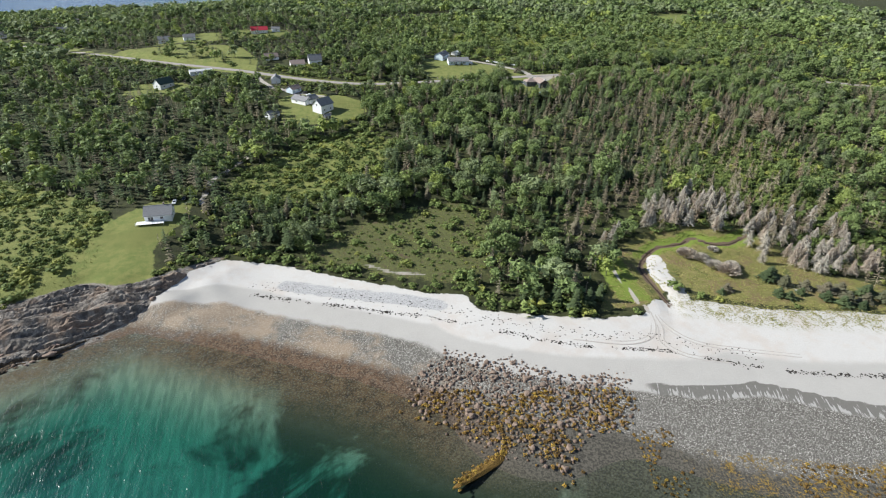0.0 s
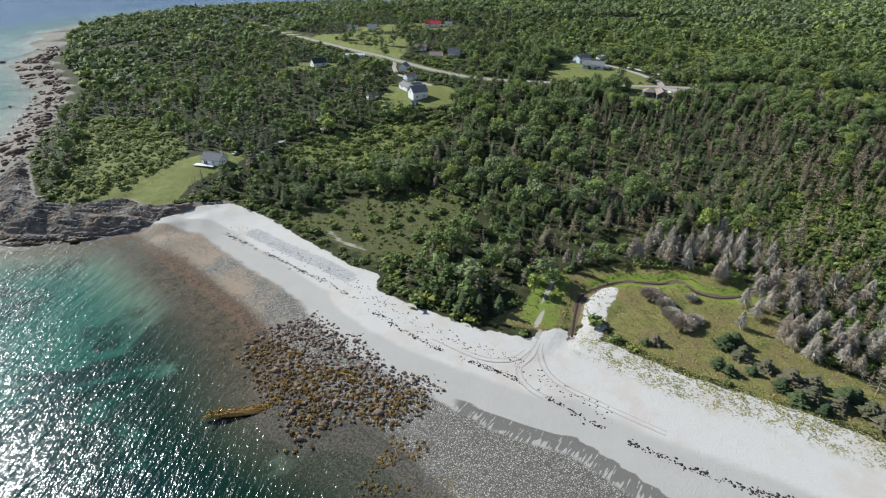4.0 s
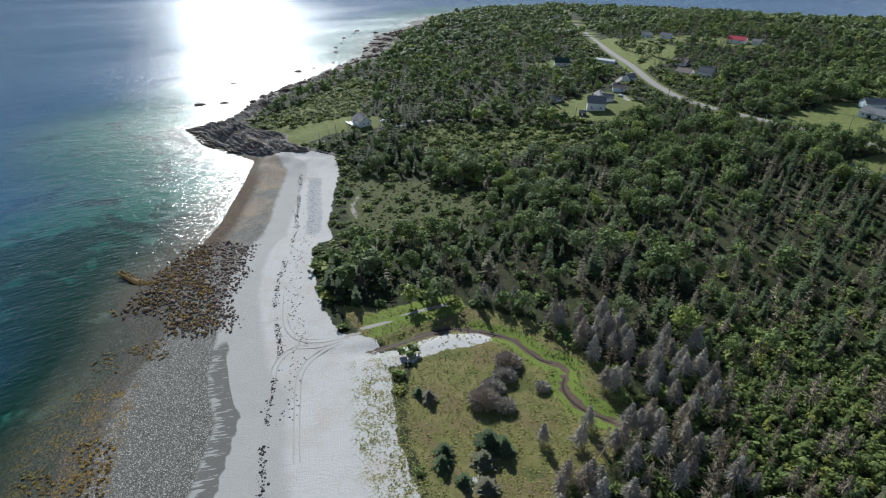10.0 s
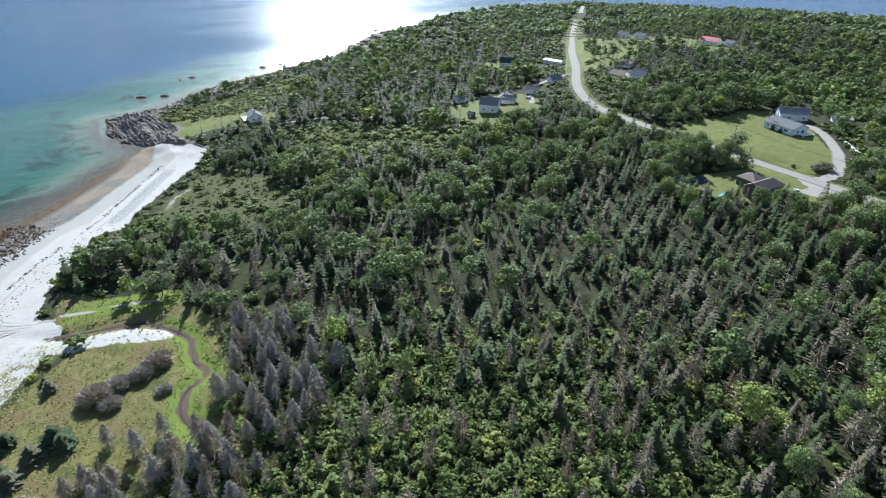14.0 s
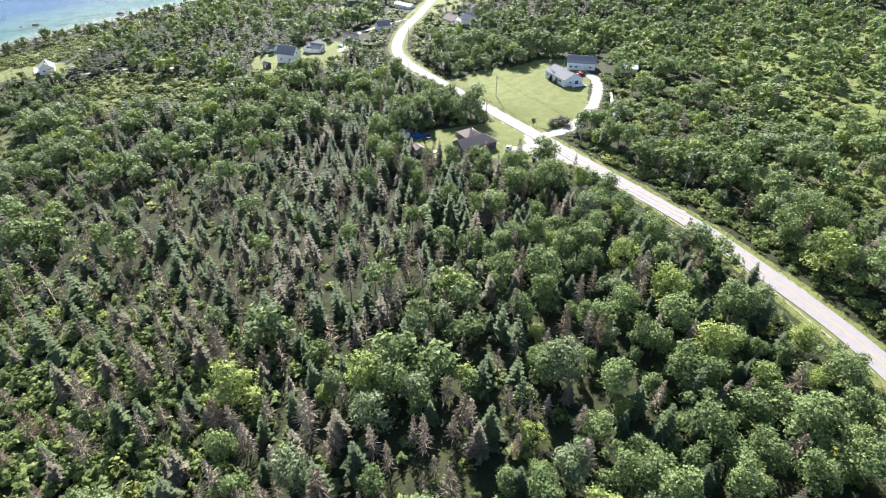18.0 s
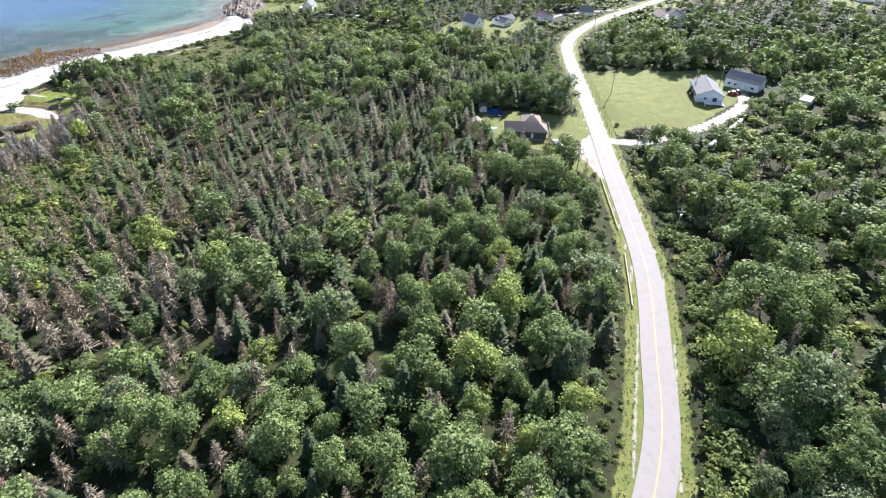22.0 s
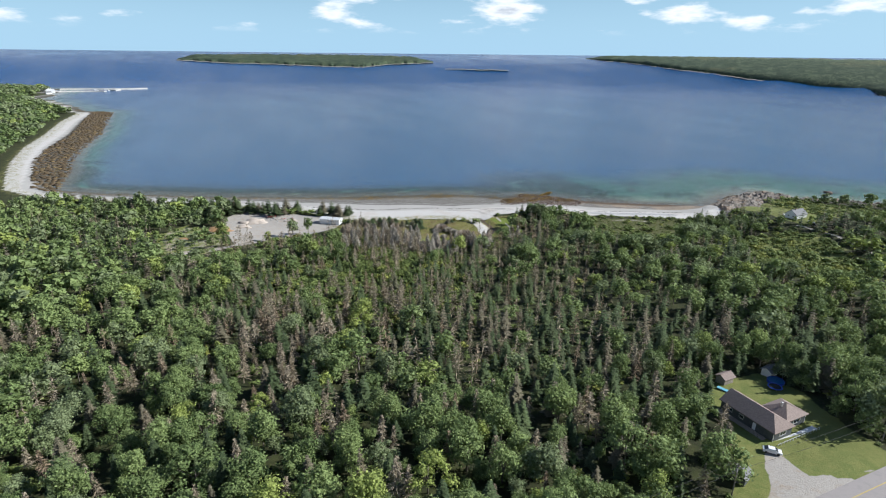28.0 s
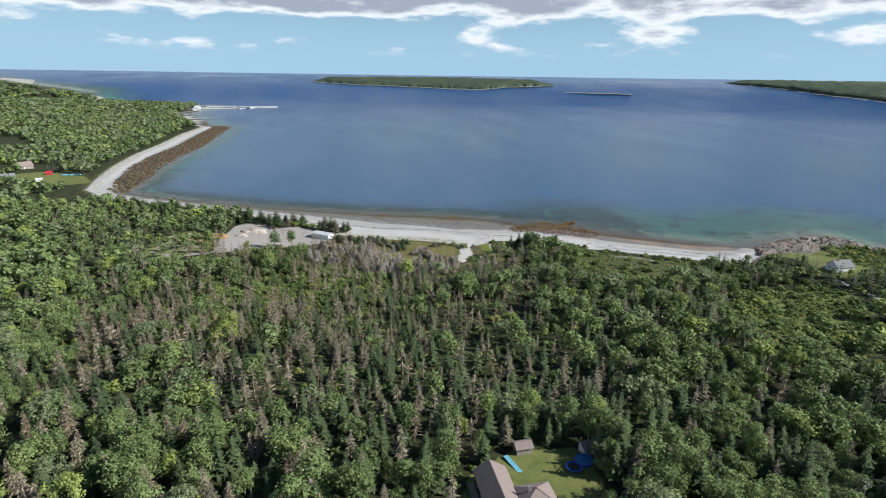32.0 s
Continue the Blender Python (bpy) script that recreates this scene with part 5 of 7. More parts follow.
# the village by the bay
house("white two-storey house with a dark grey roof", -70.5, 398, 55, 12, 8.5, 5.0, 8.8, WHITE_WALL, GREY_ROOF, [(0, -3, 1, 1.1, 1.3), (0, 3, 1, 1.1, 1.3), (1, -1.8, 1, 1, 1.3), (1, 1.8, 1, 1, 1.3), (1, 0, 4.4, 1, 1.3), (3, 0, 4.4, 1, 1.2)], (1, 0), (-1, 0.6, 9.6))
house("white bungalow with a grey roof behind a fence", -88, 415, 145, 14, 8, 2.8, 5.0, WHITE_WALL, GREY_ROOF, [(0, -3, 1, 1.2, 1.1), (1, 0, 1, 1.6, 1.1), (2, 2, 1, 1.4, 1.1)], (2, -2), (1, 0.4, 6.0))
house("white side wing with a grey gabled roof", -82, 416, 55, 9, 7, 2.8, 4.9, WHITE_WALL, GREY_ROOF, [(1, -1.2, 1, 1.1, 1.1), (1, 1.2, 1, 1.1, 1.1)])
house("small white storage building with a grey roof", -104, 388, 50, 8, 6, 2.6, 4.4, WHITE_WALL, GREY_ROOF, [(0, 0, 1, 1.0, 1.0)], (1, 0), name="storage_building")
house("small grey shed on a lawn", -66, 384, 40, 4, 3, 2.2, 3.2, GREY_WALL, GREY_ROOF, [], (0, 0), name="shed")
house("grey garage with a brown roof under trees", -99, 441, 55, 9, 7, 2.8, 4.8, BLUE_WALL, BROWN_ROOF, [(0, 2, 1, 1, 1)], (0, -1.5), name="garage")
house("white house with a dark green roof among trees", -206, 463, 60, 13, 8.5, 3.4, 7.0, WHITE_WALL, GREEN_ROOF, [(0, -3, 1, 1.2, 1.2), (0, 3, 1, 1.2, 1.2), (1, 0, 1, 1.2, 1.2), (3, 0, 1, 1.2, 1.2)], (0, 0))
house("small white house beside the road bend", -118, 467, 100, 9, 7, 3.0, 5.8, WHITE_WALL, GREY_ROOF, [(0, -2, 1, 1.2, 1.2), (1, 0, 1, 1.2, 1.2)], (0, 1))
house("white mobile home with a pale metal roof", -189, 500, 30, 18, 6, 2.7, 3.7, WHITE_WALL, LIGHT_ROOF, [(0, -5, 1, 1.2, 1.0), (0, 3, 1, 1.4, 1.0)], (0, 0))
house("white house with a faded brown roof", -138, 540, 25, 12, 8, 2.9, 5.4, WHITE_WALL, BROWN_ROOF, [(0, -3, 1, 1.2, 1.2), (0, 3, 1, 1.2, 1.2)], (0, 0))
house("white house with a red brown hipped roof", -110, 517, 20, 12, 9, 2.9, 5.6, WHITE_WALL, BROWN_ROOF, [(0, -3, 0.8, 2.0, 1.4), (0, 2, 0.8, 2.0, 1.4), (1, 0, 1, 1.2, 1.2)], (0, 0))
house("grey gabled house with a steep dark roof", -96, 526, 20, 11, 8, 4.2, 8.2, WHITE_WALL, GREY_ROOF, [(0, -3, 1, 1.2, 1.3), (0, 2, 1, 1.2, 1.3), (0, -3, 3.4, 1.0, 0.7), (1, 0, 4.0, 1.2, 1.2)], (0, 0), (1, 0.5, 9.2))
house("white house with a bright red metal roof", -174, 647, 20, 17, 9, 3.2, 6.2, WHITE_WALL, RED_ROOF, [(0, -4, 1, 1.2, 1.2), (0, 4, 1, 1.2, 1.2), (3, 0, 1, 1.2, 1.2)], (0, 0))
house("small white outbuilding beside a red-roofed house", -158, 655, 20, 8, 6, 2.8, 4.6, WHITE_WALL, GREY_ROOF, [(0, 0, 1, 1.2, 1.1)], name="outbuilding")
house("small white house with a grey roof on open grass", -262, 612, 25, 11, 8, 3.4, 6.2, WHITE_WALL, GREY_ROOF, [(0, -2, 1, 1.2, 1.2), (0, 3, 1, 1.2, 1.2), (1, 0, 1, 1.2, 1.2)], (0, 1))
house("small white house with a grey roof on open grass", -238, 617, 25, 11, 8, 3.0, 5.6, WHITE_WALL, GREY_ROOF, [(0, -2, 1, 1.2, 1.2), (1, 0, 1, 1.2, 1.2)], (0, 1))
house("pale cabin half hidden on the west shore", -300, 330, 35, 9, 7, 2.8, 5.0, WHITE_WALL, GREY_ROOF, [(0, 0, 1, 1.4, 1.2)])
for wx_, wy_ in ((-470, 690), (-500, 660), (-540, 735), (-600, 770), (-430, 760), (40, 960), (-420, 715), (-640, 800)):
    house("small white house with a grey roof among far trees", wx_, wy_, 30, 11, 8, 3.2, 6.0, WHITE_WALL, GREY_ROOF, [(0, -2, 1, 1.2, 1.2), (0, 2.5, 1, 1.2, 1.2)], (0, 0.5))
# the pale blue bungalow on its lawn
blue = house("pale blue bungalow with a grey shingled roof", 33.5, 534.0, 6, 18.5, 11, 3.0, 5.6, BLUE_WALL, GREY_ROOF, [(0, -6.5, 1, 1.2, 1.2), (0, -4.2, 1, 1.2, 1.2), (0, 5, 1, 2.4, 1.2), (1, -2, 1, 1.2, 1.1), (1, 2, 0.3, 1.8, 1.9)], (0, 0.6))
deck(45.2, 536.5, 6, 4.0, 8.0, h1(40, 534) + 0.7, PAINT, "white raised deck at the end of the blue bungalow")
house("pale blue garage building with a dark grey roof", 19.5, 551.5, 62, 15, 8.5, 3.8, 6.4, BLUE_WALL, GREY_ROOF, [(0, -5.5, 1, 1.2, 1.1), (0, -2.6, 1, 1.2, 1.1), (0, 5, 1, 1.2, 1.1)], (0, 0.8), name="garage")
house("white fabric storage shelter beside the drive", 34, 572, 60, 9, 6, 2.4, 3.4, PAINT, PAINT, [], name="storage_shelter")
# the dark bungalow by the road
HX, HY, HR = 92.0, 463.5, 13.0
HZ = h1(95, 466) + 0.3


def hip_wing(x0, x1, y0, y1, wall, ridge, over=0.5, hip_far=False):
    """Walls and a roof along y, hipped at y1 and gabled (or hipped) at y0."""
    shell, roof = bmesh.new(), bmesh.new()
    box(shell, x0, y0, -1.0, x1, y1, wall)
    mid, half = (x0 + x1) / 2, (x1 - x0) / 2 + over
    a, b = y0 - over, y1 + over
    lo = wall - 0.15
    e = [(x0 - over, a, lo), (x1 + over, a, lo), (x1 + over, b, lo), (x0 - over, b, lo)]
    r0, r1 = (mid, a + (half * 0.9 if hip_far else 0.0), ridge), (mid, b - half * 0.9, ridge)
    for dz, flip in ((0.0, True), (0.2, False)):
        v = [roof.verts.new((p[0], p[1], p[2] + dz)) for p in (*e, r0, r1)]
        faces = [(0, 4, 5, 3), (1, 2, 5, 4), (2, 3, 5), (0, 1, 4)]
        for f in faces:
            roof.faces.new([v[i] for i in (f[::-1] if flip else f)])
    roof.verts.ensure_lookup_table()
    for i, j in ((0, 1), (1, 2), (2, 3), (3, 0)):
        roof.faces.new((roof.verts[i], roof.verts[j], roof.verts[6 + j], roof.verts[6 + i]))
    bmesh.ops.recalc_face_normals(roof, faces=roof.faces[:])
    return shell, roof


dark_house = base("house", HX, HY, HZ, HR)
tagged(dark_house, "dark grey bungalow with a mauve brown shingled hipped roof", "house")
for x0, x1, y0, y1, far in ((0.6, 8.0, -9.5, 6.5, False), (-7.8, 0.5, -2.5, 4.6, True)):
    shell, roof = hip_wing(x0, x1, y0, y1, 2.9, 5.3, 0.5, far)
    part("wall", shell, GREY_WALL, dark_house)
    part("roof", roof, BROWN_ROOF, dark_house)
boxed("roof_vent", (-2.2, 0.8, 4.6, -1.7, 1.3, 6.0), METAL, dark_house, "galvanised roof vent", 0.05)
for x, y, z, w, h, f in ((4.3, 6.5, 1.0, 2.4, 1.2, 2), (-4.2, 4.6, 0.9, 2.6, 1.3, 2), (8.0, -3.0, 1.0, 1.2, 1.2, 1), (8.0, -6.5, 1.0, 1.2, 1.2, 1)):
    window(dark_house, x, y, z, w, h, f)
side_door = boxed("door", (8.0, 0.5, 0.1, 8.06, 1.45, 2.15), PAINT, dark_house, "white side door")
boxed("corner_board", (7.96, 6.44, 0, 8.04, 6.54, 2.75), PAINT, dark_house)
boxed("corner_board", (-7.86, 4.54, 0, -7.76, 4.64, 2.75), PAINT, dark_house)


cr, sr = math.cos(radians(HR)), math.sin(radians(HR))
deck(HX - 7.6 * sr + 0.3 * cr, HY + 7.6 * cr + 0.3 * sr, HR + 180, 17.0, 2.0, HZ + 0.1, LIGHT_ROOF, "pale grey painted deck along the dark bungalow")
deck(HX + 9.1 * cr + 2 * sr, HY + 9.1 * sr - 2 * cr, HR + 90, 14, 1.8, HZ + 0.1, WOOD, "weathered wooden deck along the side of the bungalow")


def shed(x, y, rot, w, d, h, wall, roof, label):
    return house(label, x, y, rot, w, d, h, h + 0.9, wall, roof, [], (0, 0), name="shed")


shed(116.5, 482.2, 30, 3.6, 2.8, 2.1, GREY_WALL, GREY_ROOF, "small dark shed with a grey metal roof")
shed(70.5, 439.5, 20, 4.0, 3.0, 2.2, PAINT, GREY_ROOF, "small white garden shed under trees")
shed(88.5, 441, 15, 4.2, 3.2, 2.3, WOOD, BROWN_ROOF, "brown wooden playhouse on the back lawn")

# ---------------------------------------------------------------- far shores
EYE = Vector((150.0, 570.0, 120.0))
FAR_WOOD = Nodes("distant_forest", 0.95, 0.1)
_a, _b, _c = FAR_WOOD.noise(0.004, 4, 0.6), FAR_WOOD.noise(0.03, 4, 0.65), FAR_WOOD.noise(0.18, 2, 0.6)
_d = FAR_WOOD.mix(FAR_WOOD.ramp(_b, 0.35, 0.65), (0.050, 0.075, 0.050), (0.115, 0.145, 0.085))
_d = FAR_WOOD.mix(FAR_WOOD.ramp(_a, 0.55, 0.68), _d, (0.15, 0.155, 0.085))
FAR_WOOD.color(FAR_WOOD.mix(FAR_WOOD.ramp(_c, 0.55, 0.4), _d, (0.035, 0.050, 0.035)))
FAR_WOOD.bump(_c, 1.0, 3.0)
FAR_WOOD = FAR_WOOD.done()


def toward(yaw, el):
    """The point of the sea seen from the end of the flight at a bearing and a dip."""
    dx, dy = -math.sin(radians(yaw)), math.cos(radians(yaw))
    for r in np.arange(800.0, 4600.0, 10.0):
        x, y = EYE.x + dx * r, EYE.y + dy * r
        if float(rise(np.array([x]), np.array([y]))[0]) >= EYE.z + r * math.tan(radians(el)):
            break
    return x, y, r


def far_land(name, label, rows, steps=14, wood=11.0):
    """A wooded shore on the far side of the water: a pale beach line, a wall of trees and a rough top."""
    rows = points(rows)
    t = np.linspace(0, len(rows) - 1, (len(rows) - 1) * steps + 1)
    yaw, low, top = (np.interp(t, np.arange(len(rows)), rows[:, k]) for k in range(3))
    rnd = np.random.default_rng(len(name))
    bm = bmesh.new()
    rings = []
    for n, (a, lo, hi) in enumerate(zip(yaw, low, top)):
        end = min(1.0, min(n, len(t) - 1 - n) / 6)
        x, y, r = toward(a, lo + rnd.normal(0, 0.012))
        z0 = float(rise(np.array([x]), np.array([y]))[0])
        dx, dy = -math.sin(radians(a)), math.cos(radians(a))
        ring = [(0, -1.0), (8, 0.9), (20, 1.2), (26, 1.2 + (wood * rnd.uniform(0.6, 0.9)) * end)]
        for k in range(1, 9):
            fx, fy, fr = toward(a, lo + (hi - lo) * (k / 8) ** 0.8)
            up = float(rise(np.array([fx]), np.array([fy]))[0]) - z0
            ring.append((max(fr - r, 26 + 12 * k), up + 0.5 + (wood * rnd.uniform(0.75, 1.25) + k * wood / 11) * end))
        ring.append((ring[-1][0] + 60, ring[-1][1] - 60.0))
        rings.append([bm.verts.new((x + dx * d, y + dy * d, z0 + dz)) for d, dz in ring])
    for r, s in zip(rings, rings[1:]):
        for k in range(len(r) - 1):
            f = bm.faces.new((r[k], s[k], s[k + 1], r[k + 1]))
            f.material_index = 0 if k > 1 else 1
            f.smooth = k > 2
    ob = part(name, bm, FAR_WOOD)
    ob.data.materials.append(GRAVEL)
    return tagged(ob, label, "far shore", kind="structure")


GRAVEL = plain("pale_shingle", (0.24, 0.22, 0.19), (0.36, 0.33, 0.29), 0.4, 0.95)
far_land("backdrop_island", "low wooded island far out across the bay", [(193.6, -0.80, -0.72), (190, -1.02, -0.64), (184, -1.18, -0.58), (180, -1.34, -0.56), (177, -1.38, -0.58), (174.5, -1.10, -0.64), (170, -0.90, -0.78)])
far_land("backdrop_shore", "long wooded shore on the far side of the bay", [(155, -0.40, -0.33), (150, -0.8, -0.36), (147.5, -1.16, -0.4), (144, -1.5, -0.38), (141, -1.89, -0.4), (136, -2.4, -0.45), (130, -3.0, -0.5), (122, -3.4, -0.5), (100, -3.6, -0.5)])
far_land("backdrop_shoal", "thin dark shoal lying in the bay", [(168.9, -1.50, -1.49), (166, -1.53, -1.46), (162.6, -1.55, -1.52)], 5, 0.8)

# ---------------------------------------------------------------- rocks


def boulder(seed, flat=0.7, sub=1):
    r = np.random.default_rng(seed)
    v, f = ICO1 if sub else ICO0
    n = v @ r.normal(0, 1, (3, 5))
    v = v * (1 + 0.16 * np.sin(n * 2.1).sum(1, keepdims=True) / 2 + r.normal(0, 0.05, (len(v), 1))) * (r.uniform(0.8, 1.25), r.uniform(0.7, 1.0), flat)
    return v, f


REEF = [(-6, 147), (7, 155), (26, 153), (43, 146), (63, 143), (60, 133), (44, 119), (33, 112), (20, 113), (9, 122), (-2, 134)]
BOULDERS = []
for s in range(6):
    v, f = boulder(s + 500, 0.62)
    v = v * (1 + 0.14 * np.sign(np.sin(v @ np.random.default_rng(s).normal(0, 3, 3)))[:, None])
    BOULDERS.append(tree_mesh("boulder", (v, f), ROCK))
    BOULDERS[-1].polygons.foreach_set("use_smooth", np.zeros(len(f), bool))
bx, by = jitter_grid(-20, 98, 80, 166, 2.1)
ins = rng.uniform(0, 1, bx.shape) < 0.75 * smooth(signed(bx, by, REEF) + 3 * wob(bx, by, 0.2, 2), -6 + 4 * smooth(by, 138, 148), 5)
bx, by = bx[ins], by[ins]
order = rng.permutation(len(bx))[:290]
bz = flat_height(bx, by)
for i in order:
    s = float(np.clip(rng.lognormal(-0.5, 0.4), 0.3, 1.35))
    rock = new("boulder", BOULDERS[rng.integers(0, 6)])
    rock.matrix_world = pose(bx[i], by[i], max(bz[i], -0.4) + 0.15 * s, rng.uniform(-12, 12), rng.uniform(-12, 12), rng.uniform(0, 360)) @ Matrix.Diagonal((s, s, s, 1))
    tagged(rock, "rounded brown grey boulder lying on the reef", "boulder", "boulders of the reef")
stones = [(boulder(s + 520, 0.65, 0), stick((0, 0, -0.1), (0, 0, 0), 0.01, 0.01)) for s in range(6)]
cx, cy = jitter_grid(-22, 96, 84, 168, 0.95)
ins = rng.uniform(0, 1, cx.shape) < 0.72 * smooth(signed(cx, cy, REEF) + 3.5 * wob(cx, cy, 0.2, 2), -7 + 4 * smooth(cy, 138, 148), 3)
cx, cy = cx[ins], cy[ins]
cz = flat_height(cx, cy)
size = np.clip(rng.lognormal(-1.0, 0.4, cx.shape), 0.15, 0.9)
scatter("reef_stones", stones, np.stack([cx, cy, np.maximum(cz, -0.5) + 0.05], 1), size, size, rng.uniform(0, 1, cx.shape), (ROCK, ROCK), "loose brown stones piled over the reef", "stones")
weedy = (cy < 139 + 4 * wob(cx, cy, 0.15, 3)) & (rng.uniform(0, 1, cx.shape) < 0.72 + 0.35 * wob(cx, cy, 0.22, 1))
size = rng.uniform(0.4, 1.1, cx.shape)
tufts = [shrub(s + 540, 16) for s in range(4)]
scatter("rockweed", tufts, np.stack([cx, cy, np.maximum(cz, -0.35) + 0.12], 1)[weedy], size[weedy] * 0.75, size[weedy] * 1.2, rng.uniform(0, 1, int(weedy.sum())), (WEED, WEED), "golden brown rockweed draped over the reef", "seaweed")
gx2, gy2 = jitter_grid(60, 78, 210, 128, 1.5)
sdg = signed(gx2, gy2, COAST)
ok = (sdg > -9) & (sdg < 13) & (wob(gx2, gy2, 0.11, 3) + wob(gx2, gy2, 0.37, 1) * 0.6 > 0.35)
gx2, gy2 = gx2[ok], gy2[ok]
size = rng.uniform(0.5, 1.2, gx2.shape)
scatter("rockweed", tufts, np.stack([gx2, gy2, np.maximum(flat_height(gx2, gy2), -0.3)], 1), size * 0.35, size, rng.uniform(0, 1, gx2.shape), (WEED, WEED), "golden rockweed patches at the edge of the tide", "seaweed")
# the weed-grown ledge that runs out from the reef
bm = bmesh.new()
tube(bm, [(21, 114.5, 0.1), (17, 111.5, 0.45), (13, 108.5, 0.5), (9, 106, 0.35), (5, 103.5, -0.3)], [1.2, 1.7, 1.5, 1.2, 0.4], 7)
for v in bm.verts:
    v.co += Vector((math.sin(v.co.y * 2.3) * 0.25, math.sin(v.co.x * 1.9) * 0.25, math.sin(v.co.x * 3 + v.co.y) * 0.2))
for v in bm.verts:
    v.co.z *= 0.55
ledge = part("rock_ledge", bm, WEED)
tagged(ledge, "weed-grown rock ledge running out into the water", "rock ledge")
lx = np.linspace(20, 6, 120) + rng.normal(0, 0.5, 120)
ly = 114 + (lx - 20) * 0.68 + rng.normal(0, 0.6, 120)
scatter("rockweed", tufts, np.stack([lx, ly, np.full(120, 0.55) + rng.normal(0, 0.2, 120)], 1), np.full(120, 0.5), rng.uniform(0.7, 1.3, 120), rng.uniform(0.4, 1, 120), (WEED, WEED), "yellow rockweed hanging on the ledge", "seaweed")

# bare bedrock of the headland: folded layers in one shelf, with loose slabs on it
BEDROCK = Nodes("folded_bedrock", 0.85, 0.3)
_a, _b, _c = BEDROCK.noise(0.5, 5, 0.65, False, (1, 0.35, 1, 28)), BEDROCK.noise(3.5, 3, 0.6, False, (1, 0.5, 1, 28)), BEDROCK.noise(0.13, 3, 0.6)
_d = BEDROCK.mix(BEDROCK.ramp(_a, 0.35, 0.68), (0.080, 0.070, 0.062), (0.285, 0.255, 0.222))
_d = BEDROCK.mix(BEDROCK.math("MULTIPLY", BEDROCK.ramp(_c, 0.48, 0.62), 0.6), _d, (0.22, 0.148, 0.100))
_d = BEDROCK.mix(BEDROCK.math("MULTIPLY", BEDROCK.ramp(_b, 0.50, 0.36), 0.7), _d, (0.050, 0.044, 0.040))
_d = BEDROCK.mix(BEDROCK.ramp(BEDROCK.math("ADD", BEDROCK.attr("tide"), BEDROCK.math("MULTIPLY", BEDROCK.math("SUBTRACT", _a, 0.5), 1.6)), 0.4, 0.7), _d, BEDROCK.mix(BEDROCK.ramp(_b, 0.4, 0.65), (0.030, 0.025, 0.021), (0.105, 0.068, 0.032)))
BEDROCK.color(_d)
BEDROCK.bump(BEDROCK.math("ADD", _a, BEDROCK.math("MULTIPLY", _b, 0.5)), 0.8, 0.35)
BEDROCK = BEDROCK.done()


def strata(x, y):
    """Saw-toothed beds that strike along the shore, broken by cross joints."""
    u, w = -x * math.sin(radians(28)) + y * math.cos(radians(28)), x * math.cos(radians(28)) + y * math.sin(radians(28))
    u = u + 1.6 * wob(x, y, 0.16, 2) + 0.5 * wob(x, y, 0.55, 4)
    z = np.zeros(x.shape)
    for step, up, k in ((6.3, 1.5, 0.0), (2.6, 0.8, 1.3), (1.15, 0.3, 2.1)):
        saw = np.mod(u / step + 0.35 * np.floor(w / (step * 2.6) + 0.3 * wob(x, y, 0.3, k)) * 0.61, 1.0)
        z = z + up * (np.minimum(saw / 0.75, (1 - saw) / 0.25) - 0.5)
    return z + 0.5 * wob(x, y, 0.21, 6)


def rock_shelf(x0, y0, x1, y1, step):
    x, y = np.meshgrid(np.arange(x0, x1, step), np.arange(y0, y1, step))
    w, hgt = x.shape[1], x.shape[0]
    x, y = x.ravel(), y.ravel()
    x, y = x + rng.uniform(-0.2, 0.2, x.shape) * step, y + rng.uniform(-0.2, 0.2, y.shape) * step
    sd, dv = signed(x, y, COAST), signed(x, y, GREEN)
    on = smooth(sd, -7, 2) * smooth(-dv, -3.5, 1.5) * rocky(x, y)
    base_z = np.where(sd > 0, flat_height(x, y), 0.0)
    z = base_z + (strata(x, y) + 0.55) * on - 1.3 * (1 - on) + 0.25 * np.clip(-dv, 0, 3) * smooth(sd, 4, 12)
    i = (np.arange(hgt - 1)[:, None] * w + np.arange(w - 1)).ravel()
    quads = np.stack([i, i + 1, i + w + 1, i + w], 1)
    quads = quads[(on[quads] > 0.02).any(1)]
    used, back = np.unique(quads, return_inverse=True)
    back = back.reshape(quads.shape)
    tris = np.concatenate([back[:, [0, 1, 2]], back[:, [0, 2, 3]]])
    ob = soup("bedrock_shelf", np.stack([x, y, z], 1)[used], tris, (BEDROCK,), np.zeros(len(tris)), None, "folded grey brown bedrock shelf running down into the sea", "bedrock", "structure")
    ob.data.polygons.foreach_set("use_smooth", np.zeros(len(tris), bool))
    a = ob.data.attributes.new("tide", "FLOAT", "POINT")
    a.data.foreach_set("value", (1 - smooth(z[used], 0.2, 1.9)).astype(np.float32))


